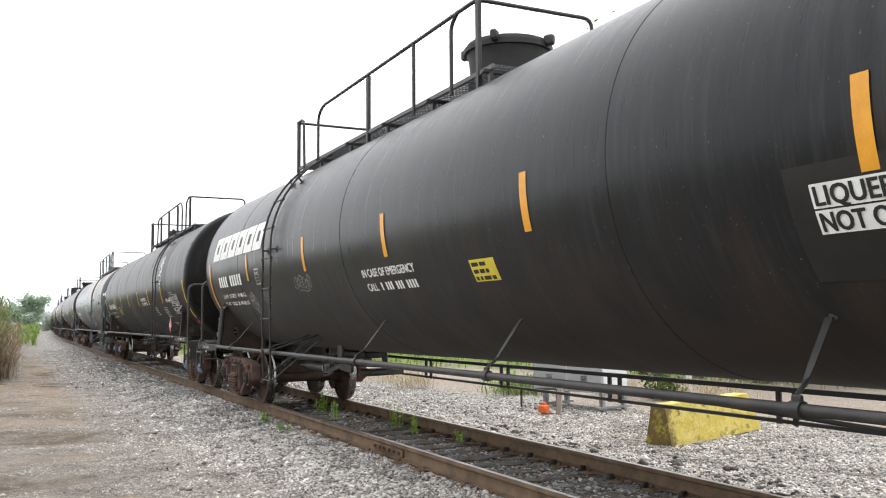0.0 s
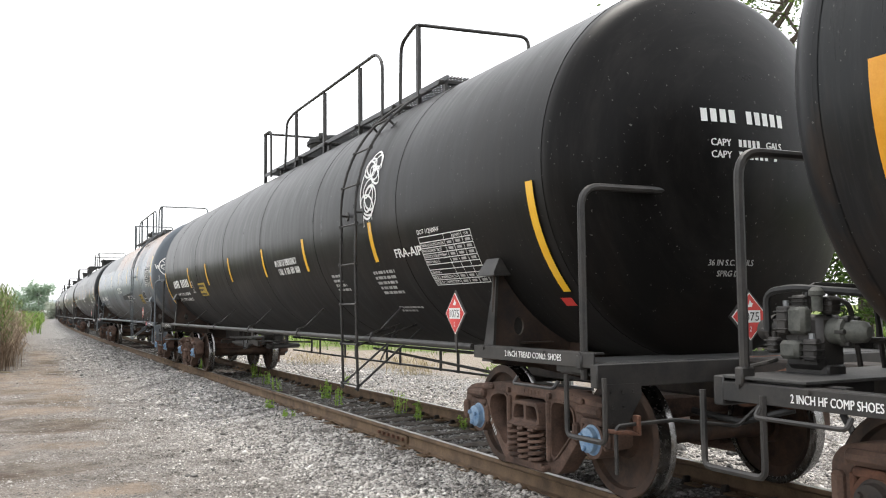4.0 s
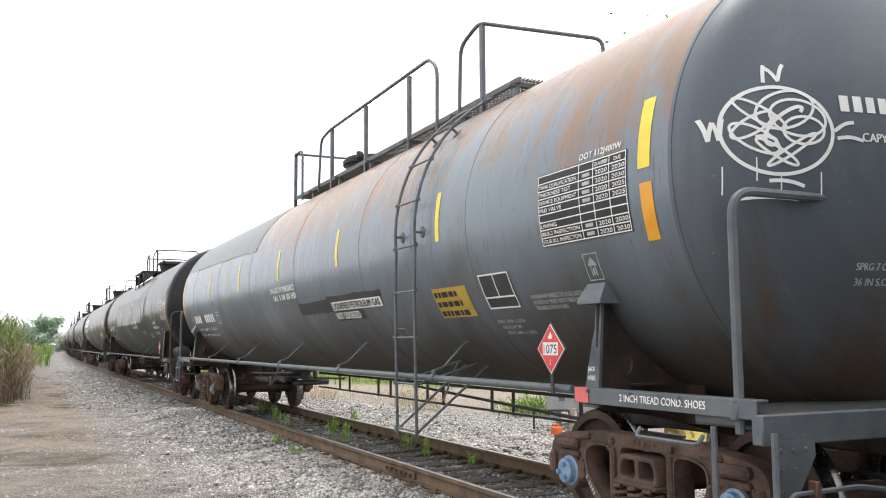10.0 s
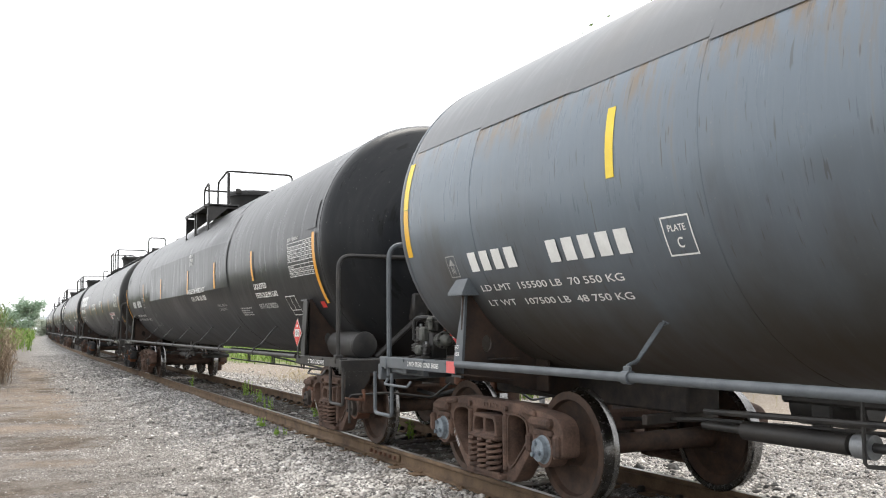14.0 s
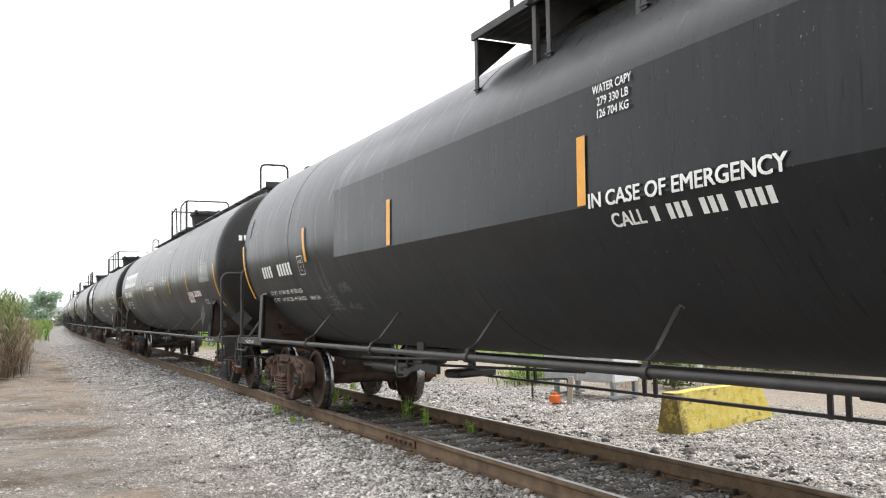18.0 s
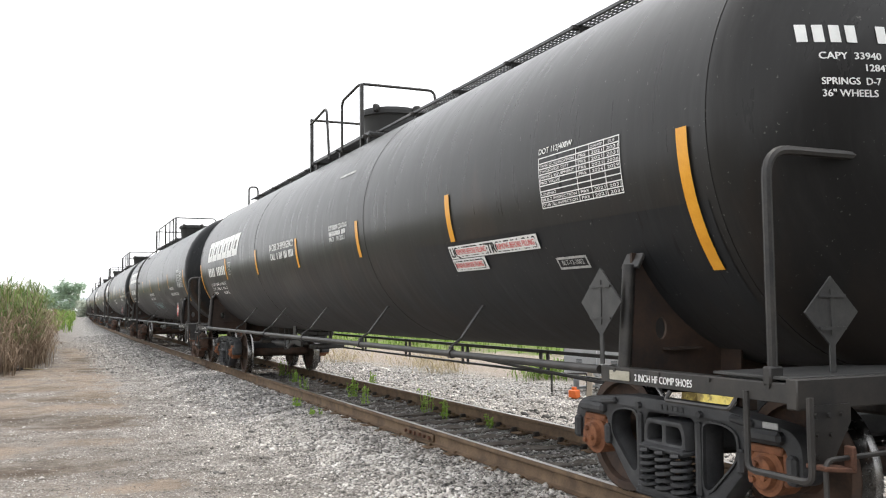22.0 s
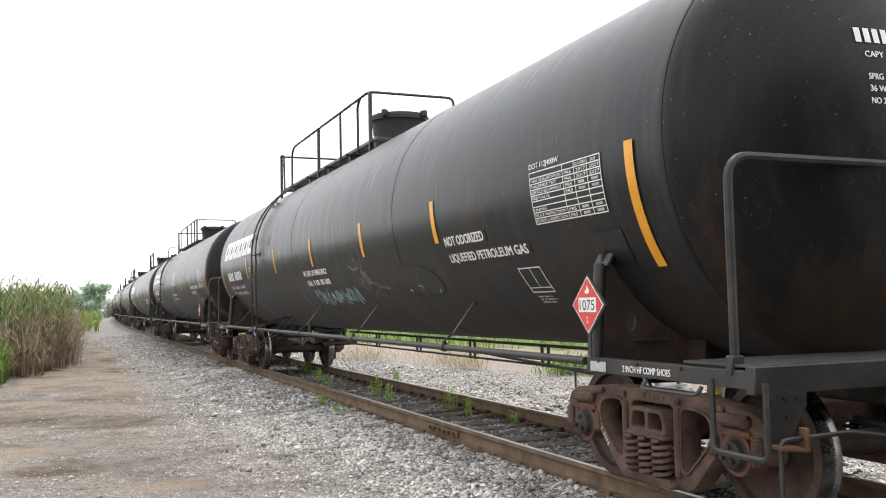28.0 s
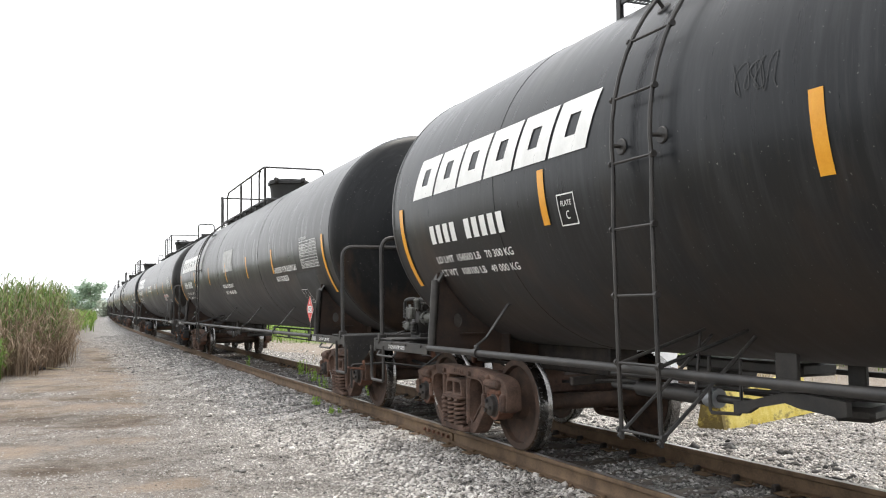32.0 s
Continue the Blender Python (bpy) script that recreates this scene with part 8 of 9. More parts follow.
def car_offset_walk(a, label, paint, head, trim, k):
    """Car with its housing at the middle and the walkway running to the ladder near its leading end."""
    set_tank(1.51, 2.515)
    car = tank_car(label, a, a + 0.91, paint, head, trim, rings=12, cap_mat="blue" if k == 0 else ("blue", "blue_grey"), adapter_mat="cast", post_dy=-0.07, pipe_z=1.11, round_post=False)
    add_sides(car, a, trim, [-5.5, -2.75, 0.0, 2.75, 5.5], 1.50, 1.12)
    add_under_rail(car, -6.0, 6.0, [-5.4, -4.8, -4.2, -2.6, -2.0, -0.4, 0.2, 1.8, 2.4, 4.0, 4.6], 1.0, 0.50, 0.80, False)
    add_dome(car, 0.0, 0.47, 4.42)
    add_walkway(car, -5.8, 2.05, trim=trim, edge=0.06, pitch=0.075)
    zt = 4.79
    add_railing(car, [[(-0.72, 2.05, zt), (0.72, 2.05, zt), (0.72, 2.05, 3.85)], [(-0.72, 2.05, zt - 0.02), (-0.72, 1.6, zt - 0.02), (-0.72, 1.58, 3.9)],
                      [(-0.72, 0.66, 3.9), (-0.72, 0.54, 4.72), (-0.72, 0.1, zt), (-0.72, -3.72, zt + 0.02), (-0.72, -3.93, 4.64), (-0.72, -3.92, 3.88)],
                      [(-0.72, -4.5, 3.88), (-0.72, -4.55, 4.70), (-0.72, -4.9, zt + 0.01), (-0.72, -5.03, zt + 0.02), (0.72, -5.2, zt), (0.72, -5.2, 3.85)]], trim)
    for y in (2.07, 0.02, -1.5, -3.06, -5.03):
        add_post(car, -0.72, y, 3.82, zt, trim)
    add_ladder(car, -5.02, 0.48, trim)
    add_valve_gear(car, a + 1.33, 1)
    sill_text(car, "2 INCH TREAD COND. SHOES", -a - 0.34, 0.80, 1.068, 0.046)
    sill_text(car, "2 INCH TREAD COND. SHOES", a + 0.82, 0.68, 1.066, 0.045)
    placard(car, pose(-1.56, -7.65, 1.40), 0.235, stand=0.14)
    if k == 1:
        for y in (-a + 0.06, a - 0.11):
            for text, z in (("JACK", 1.25), ("HERE", 1.19)):
                letters(car, text, plane_at(-1.492, y - 0.035, z), 0.085, 0.032)
    return car


def car_b():
    a = 8.05
    car = car_offset_walk(a, "long black tank car with white scrawl beside its ladder", "warm", "warm", "steel_dark", 0)
    add_stripes(car, (-5.45, -2.95, -0.78, 1.64, 3.76, 5.76), -4.9, -21.7, (-8.80, 8.83), -4.6, -38.8, "yellow")
    part("reflective_stripe", sheet(wrap_at(-8.63, -44.5, 0.004), [rect(0, 0, 0.15, 0.085)], 2), M["red"], car, "small red reflective tape")
    emergency(car, -1.44, -16.7, 1.1, 0.095, 4.9, 0.1)
    small_print(car, wrap_at(-3.78, -34.4), 0.48, 0.26, 4, 21)
    small_print(car, wrap_at(-5.20, -37.2), 0.62, 0.32, 5, 22)
    letters(car, "FRA-AIP", wrap_at(-6.0, -21.2), 0.66, 0.095)
    table(car, -6.66, -14.9, 1.08, 0.50, "DOT 112J400W")
    small_print(car, wrap_at(-5.3, -47.0), 0.66, 0.10, 2, 23)
    scrawl(car, wrap_at(-5.12, -4.0), 0.62, 0.80, 31, "white", 0.024, 7, "knot")
    bars(car, "0000 00000", wrap_at(7.93, -20.6), 1.98, 0.18)
    letters(car, "LD LMT 155700 LB 70600 KG", wrap_at(7.88, -28.0), 1.68, 0.07)
    letters(car, "LT WT  107300 LB 48650 KG", wrap_at(7.88, -33.5), 1.68, 0.07)
    plate_c(car, 5.72, -16.6)
    sticker(car, 4.95, -19.0, 0.72, 0.29, "sticker_old", 24)
    place = head_at(a + 0.91, -0.47, 2.80)
    bars(car, "0000 00000", place, 0.82, 0.10)
    letters(car, "CAPY", place, 0.18, 0.055, u0=0.08, v0=-0.18)
    bars(car, "00000", place, 0.22, 0.055, u0=0.32, v0=-0.18)
    letters(car, "GALS", place, 0.17, 0.055, u0=0.6, v0=-0.18)
    letters(car, "CAPY", place, 0.18, 0.055, u0=0.08, v0=-0.27)
    bars(car, "000000 0", place, 0.4, 0.055, u0=0.32, v0=-0.27)
    letters(car, "36 IN S.C. WHLS", place, 0.42, 0.045, "white_faded", u0=0.11, v0=-1.06)
    letters(car, "SPRG D-5", place, 0.25, 0.045, "white_faded", u0=0.2, v0=-1.14)
    placard(car, pose(-0.02, -a - 1.42, 1.36, 0, 0, 90), 0.235, stand=0.14)
    return car


def car_c():
    a = 8.02
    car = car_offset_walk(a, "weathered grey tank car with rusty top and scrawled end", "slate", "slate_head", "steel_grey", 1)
    add_stripes(car, (-5.6, -2.64, 0.15, 2.88, 5.62), 13.0, -4.8, (), 0, 0, "lemon", 0.085)
    part("reflective_stripe", band(-8.68, 18.0, 0.5, 0.12), M["lemon"], car, "yellow reflective tape")
    part("reflective_stripe", band(-8.69, -3.0, -16.9, 0.12), M["amber"], car, "amber reflective tape")
    part("reflective_stripe", band(8.85, 19.5, 1.9, 0.105), M["lemon"], car, "yellow reflective tape")
    part("reflective_stripe", band(8.85, 1.7, -15.6, 0.105), M["yellow"], car, "amber reflective tape")
    for y0, y1, low in ((1.90, 2.58, 19.0), (2.58, 3.43, 20.6), (3.43, 4.80, 21.4), (4.80, 6.17, 22.4), (6.17, 7.55, 23.0), (7.55, 8.85, 24.0)):
        patch(car, y0, y1, low, 100.0, 0.004, "slate_top", "repainted_top", "grey repainted top plate")
    table(car, -7.42, 6.2, 1.08, 0.52, "DOT 112J400W", "black_flat", [("2020", due) for due in ("2030", "2030", "2025", "2025", "2030", "2030")])
    for y in (-7.88, 8.14):
        place = wrap_at(y, -25.0, 0.006)
        outline(car, place, 0.17, 0.20, 0.008, "white_faded", extra=[((0.03, 0.11), (0.14, 0.11), (0.088, 0.17), (0.082, 0.17)), rect(0.055, 0.03, 0.065, 0.11), rect(0.105, 0.03, 0.115, 0.11), rect(0.075, 0.04, 0.095, 0.09)])
    part("panel", sheet(wrap_at(-6.26, -31.0, 0.003), [rect(0, 0, 0.52, 0.32)], 3), M["overspray"], car, smooth=False)
    outline(car, wrap_at(-6.26, -31.0, 0.006), 0.52, 0.32, 0.014, "white", extra=[rect(0.014, 0.10, 0.506, 0.115), rect(0.25, 0.115, 0.265, 0.306)])
    sticker(car, -5.24, -21.5, 0.72, 0.31, "sticker_old", 41)
    for y, ph, text, w in ((-7.0, -28.7, "OWNERSHIP SUBJECT TO A SECURITY", 0.72), (-7.0, -30.6, "AGREEMENT FILED WITH THE SURFACE", 0.74), (-7.0, -32.5, "TRANSPORTATION BOARD", 0.46),
                           (-6.25, -36.6, "PAINT ARIA 11-2010", 0.46), (-6.28, -38.9, "AMERCOAT 399", 0.32), (-6.31, -41.2, "BUILT ARIA 11-2010", 0.46)):
        letters(car, text, wrap_at(y, ph), w, 0.036, "white_faded")
    part("sign_field", sheet(wrap_at(-2.15, -25.6, 0.006), [rect(0, 0, 1.72, 0.115)], 2), M["white"], car, smooth=False)
    letters(car, "LIQUEFIED PETROLEUM GAS", wrap_at(-2.19, -25.0, 0.009), 1.64, 0.085, "black_flat")
    ragged(car, -2.15, -3.2, -31.0, -25.9, 31)
    ragged(car, -0.68, -2.1, -26.0, -19.6, 32)
    ragged(car, -2.0, -3.9, -21.3, -18.0, 33)
    letters(car, "NOT ODORIZED", wrap_at(-2.17, -30.3, 0.007), 0.88, 0.095)
    outline(car, wrap_at(-3.85, -42.0), 0.26, 0.14, 0.008, "white_faded")
    emergency(car, 0.62, -11.6, 1.31, 0.085, 4.5, 0.08)
    bars(car, "0000  00000", wrap_at(7.76, -23.8), 2.24, 0.17)
    letters(car, "LD LMT  155500 LB  70 550 KG", wrap_at(7.70, -30.9), 1.95, 0.06)
    letters(car, "LT WT   107500 LB  48 750 KG", wrap_at(7.70, -36.5), 1.95, 0.06)
    plate_c(car, 5.22, -16.4)
    scrawl(car, head_at(a + 0.91, -1.36, 2.40), 0.66, 0.55, 51, "white", 0.022, 7, "ring")
    place = head_at(a + 0.91, -0.66, 2.80)
    bars(car, "0000 00000", place, 0.9, 0.10)
    letters(car, "CAPY", place, 0.18, 0.055, u0=0.14, v0=-0.18)
    bars(car, "00000", place, 0.22, 0.055, u0=0.4, v0=-0.18)
    letters(car, "SPRG 7 OC D-5", place, 0.36, 0.045, "white_faded", u0=0.12, v0=-0.94)
    letters(car, "36 IN S.C. WHLS", place, 0.42, 0.045, "white_faded", u0=0.12, v0=-1.03)
    part("reflector", sheet(plane_at(-1.512, -a + 0.16, 1.04), [rect(0, 0, 0.16, 0.10)]), M["red_pale"], car, smooth=False)
    part("reflector", sheet(plane_at(-1.512, a - 0.02, 1.04), [rect(0, 0, 0.16, 0.10)]), M["red_pale"], car, smooth=False)
    return car


def add_brake_wheel(car, y):
    """Hand brake: spoked wheel on its gear housing, chain and diagonal brace."""
    g = Geo()
    rim = [(0.0 + 0.27 * math.cos(t), y, 1.86 + 0.27 * math.sin(t)) for t in (2 * math.pi * i / 36 for i in range(37))]
    g.tube(rim, 0.022, 6, False)
    wheel = part("brake_wheel", g, M["steel_dark"], car, "round spoked brake wheel")
    for k in range(8):
        t = 2 * math.pi * k / 8
        g = Geo()
        g.tube([(0.06 * math.cos(t), y + 0.03, 1.86 + 0.06 * math.sin(t)), (0.26 * math.cos(t), y, 1.86 + 0.26 * math.sin(t))], 0.016, 5)
        part("spoke", g, M["steel_dark"], wheel)
    g = Geo()
    g.lathe([(-0.06, 0.08), (0.10, 0.10)], 14, "y", (0, y + 0.03, 1.86))
    part("hub", g, M["steel_dark"], wheel)
    g = Geo()
    g.box((-0.02, y + 0.22, 1.84), (0.34, 0.22, 0.42), None, 0.05)
    g.box((-0.38, y + 0.26, 1.68), (0.22, 0.16, 0.36), None, 0.03)
    part("brake_housing", g, M["steel_dark"], car, "cast hand-brake housing")
    g = Geo()
    g.tube([(-0.35, y + 0.2, 1.60), (-0.95, y + 0.25, 1.08)], 0.035, 8)
    part("brake_brace", g, M["steel_dark"], car)
    g = Geo()
    for i in range(12):
        g.lathe([(-0.02, 0.018), (0.02, 0.018)], 6, "z", (-0.08, y + 0.14, 1.60 - 0.05 * i))
    part("brake_chain", g, M["rust_red"], car, "rusty brake chain")


def add_end_ladder(car, x, width, hy):
    """Ladder up the leading tank head to the top."""
    for e in (-0.5, 0.5):
        g = Geo()
        line = [(x + e * width, -(hy + 0.75), 1.05), (x + e * width, -(hy + 0.75), 3.05), (x + e * width - 0.08, -(hy + 0.55), 3.65), (x + e * width - 0.14, -(hy + 0.1), 4.06)]
        g.tube(bent(line, 0.25, 4), 0.024, 7)
        part("ladder_stringer", g, M["steel_dark"], car)
    for i in range(7):
        z = 1.35 + 0.32 * i
        g = Geo()
        g.tube([(x - width / 2, -(hy + 0.75), z), (x + width / 2, -(hy + 0.75), z)], 0.013, 6)
        part("ladder_rung", g, M["steel_dark"], car)


def car_d():
    """Matt black car with high platforms at its housing and the brake wheel on its leading end."""
    a = 8.52
    set_tank(1.535, 2.53)
    car = tank_car("matt black tank car with brake wheel on its end", a, a + 0.82, "dull", "dull", rings=6, post_dy=0.03, pipe_z=1.05, round_post="flat")
    add_sides(car, a, "steel_dark", [-6.1, -3.7, -1.34, 1.09, 3.42, 5.86], 1.50, 1.06)
    add_under_rail(car, -6.2, 6.2, [-5.4, -3.0, -0.6, 1.8, 4.2], 1.0, 0.55, 0.85, True)
    add_dome(car, -0.1, 0.56, 4.50)
    for s in (-1, 1):
        add_walkway(car, -1.12, 1.42, min(s * 1.22, s * 0.58), max(s * 1.22, s * 0.58), 4.0, mat="grating", edge=0.075, planks=True)
        low = Z_TANK + math.sqrt(R_TANK ** 2 - 1.20 ** 2)
        for y in (1.36, 0.12, -1.08):
            g = Geo()
            g.box((s * 1.21, y, (low + 3.98) / 2), (0.016, 0.06, 3.98 - low + 0.04), None, 0.003)
            g.box((s * 1.20, y, low + 0.01), (0.05, 0.10, 0.015), None, 0.003)
            leg = part("platform_leg", g, M["steel_dark"], car)
            g = Geo()
            tri = [(-s * 1.20, 3.97), (-s * 0.78, 3.97), (-s * 1.20, low + 0.12)]
            g.plate([tri if s < 0 else tri[::-1]], -0.006, 0.006, pose(0, y, 0, 0, 0, 90))
            part("platform_gusset", g, M["steel_dark"], leg)
    zt = 4.78
    add_railing(car, [[(-0.80, 1.40, 4.0), (-0.80, 1.40, zt - 0.1), (-0.80, 0.90, zt + 0.02), (-0.80, 0.80, 4.0)], [(-0.72, 0.3, 4.0), (-0.72, 0.26, 4.7), (-0.72, -0.66, zt + 0.04), (0.72, -0.66, zt + 0.04), (0.72, -0.66, 3.85)], [(-0.80, 1.40, zt - 0.1), (0.80, 1.40, zt - 0.1), (0.80, 1.40, 4.0)]])
    add_post(car, -0.72, -0.68, 3.75, zt)
    set_flat(-4.3, 4.55, -14.0, 15.5)
    add_stripes(car, (-6.05, -3.37, -0.78, 2.74, 5.87), 3.7, -13.5, (-9.17, 9.38), 3.6, -30.5, off=0.014)
    columns = [-4.3 + 0.2 * i for i in range(9)] + [-2.0 + i for i in range(6)] + [3.5, 3.8, 4.1, 4.3, 4.4, 4.5, 4.55]
    for angles, label in (([-34.0 + 20.0 * i / 10 for i in range(11)], "lower strip of the black jacket"), ([-14.0 + 29.5 * i / 10 for i in range(11)], "flat lapped black jacket panel"), ([15.5 + 20.0 * i / 10 for i in range(11)], "upper strip of the black jacket")):
        g = Geo()
        g.v = [tuple(skin(y, q, 0.002)) for y in columns for q in angles]
        n = len(angles)
        g.f = [(j * n + i, (j + 1) * n + i, (j + 1) * n + i + 1, j * n + i + 1) for j in range(len(columns) - 1) for i in range(n - 1)]
        part("jacket_panel", g, M["dull"], car, label)
    patch(car, -8.84, -9.22, 5.7, 19.6, 0.008, "dull", "jacket_panel", "small black access panel")
    patch(car, 9.0, 9.28, 8.0, 20.0, 0.008, "dull", "jacket_panel", "small black access panel")
    table(car, -8.0, 1.4, 1.08, 0.45, "DOT 105J400W")
    part("sticker", sheet(wrap_at(9.14, -34.5, 0.012), [rect(0, 0, 0.12, 0.105)], 2), M["red"], car, "small red notice sticker", smooth=False)
    part("reflective_stripe", sheet(wrap_at(-8.82, -33.0, 0.004), [rect(0, 0, 0.17, 0.09)], 2), M["red"], car, "small red reflective tape")
    part("panel", sheet(wrap_at(-7.43, -36.5, 0.003), [rect(0, 0, 0.44, 0.31)], 3), M["black_flat"], car, smooth=False)
    outline(car, wrap_at(-7.43, -36.5, 0.006), 0.44, 0.31, 0.012, "white", extra=[rect(0.012, 0.08, 0.428, 0.092), rect(0.21, 0.092, 0.222, 0.298)])
    for text, y, ph, w in (("LIQUEFIED", -5.96, -18.8, 0.72), ("PETROLEUM GAS", -5.93, -24.2, 1.2), ("NOT ODORIZED", -5.86, -31.0, 1.0)):
        letters(car, text, wrap_at(y, ph), w, 0.085, "white" if ph > -30 else "white_faded")
    letters(car, "IN CASE OF EMERGENCY", wrap_at(-0.86, -14.6, 0.016), 1.72, 0.095)
    letters(car, "CALL", wrap_at(-1.05, -20.2), 0.34, 0.095)
    bars(car, "0 000 000 0000", wrap_at(-1.45, -20.2), 1.0, 0.095, name="number_bar")
    for text, ph, w in (("WATER CAPY", 12.7, 0.42), ("279 330 LB", 9.7, 0.34), ("126 704 KG", 6.7, 0.34)):
        letters(car, text, wrap_at(-0.93 if w > 0.4 else -0.98, ph, 0.016), w, 0.055)
    letters(car, '4" FIBERGLASS INSULATION', wrap_at(-3.0, -26.9), 0.72, 0.05, "white_faded")
    letters(car, "DO NOT EXCEED 450 F", wrap_at(-3.0, -30.0), 0.58, 0.05, "white_faded")
    small_print(car, wrap_at(-4.55, -35.3), 0.8, 0.17, 4, 62)
    bars(car, "0000  00000", wrap_at(8.34, -18.7), 1.66, 0.18)
    plate_c(car, 6.30, -9.8, 0.25, 0.27)
    letters(car, "LD LMT  153 300 LBS  69 550 KGS", wrap_at(8.31, -29.5), 1.76, 0.068)
    letters(car, "LT WT   109 700 LBS  49 550 KGS", wrap_at(8.31, -34.2), 1.76, 0.068)
    letters(car, "NEW 2-96", wrap_at(6.36, -34.4), 0.46, 0.068)
    scrawl(car, wrap_at(5.72, -43.8), 0.52, 0.77, 63, "faint", 0.006, 5, "towers")
    scrawl(car, wrap_at(5.0, -32.0), 0.5, 0.16, 64, "faint", 0.006, 5, "row")
    scrawl(car, wrap_at(5.0, -42.0), 0.45, 0.14, 65, "faint", 0.006, 5, "row")
    place = head_at(a + 0.82, -0.35, 2.79)
    bars(car, "0000  00000", place, 0.76, 0.11)
    for text, w, v in (("CAPY  33 540 GALLONS", 0.62, -0.12), ("CAPY  27 930 IMP GALS", 0.62, -0.19), ("CAPY 126 963 LITRES", 0.58, -0.26), ("SPRG D-5", 0.24, -0.44), ("36 IN 1W STL WHLS", 0.52, -0.51)):
        letters(car, text, place, w, 0.048, u0=0.12, v0=v)
    placard(car, pose(-1.58, -8.66, 1.37), 0.24, stand=0.14)
    placard(car, pose(0.10, -a - 1.40, 1.34, 0, 0, 90), 0.24, stand=0.15)
    add_brake_wheel(car, -a - 1.50)
    add_end_ladder(car, 0.62, 0.42, a + 0.82)
    g = Geo()
    g.lathe([(-0.48, 0.0), (-0.48, 0.10), (-0.46, 0.155), (-0.43, 0.165), (-0.42, 0.16), (0.42, 0.16), (0.43, 0.165), (0.46, 0.155), (0.48, 0.10), (0.48, 0.0)], 24, "y", (-1.12, -9.38, 1.225))
    part("air_reservoir", g, M["steel_dark"], car, "black cylindrical air reservoir")
    for s in (-1, 1):
        g = Geo()
        g.tube([(s * 1.40, a + 1.05, 1.10), (s * 1.15, a + 0.85, 1.50)], 0.030, 8)
        part("end_brace", g, M["steel_dark"], car)
    sill_text(car, '2" TREAD COND SHOES', -a - 0.35, 0.62, 0.995, 0.05)
    sill_text(car, '2" TREAD COND SHOES', a + 0.95, 0.62, 0.995, 0.05)
    return car


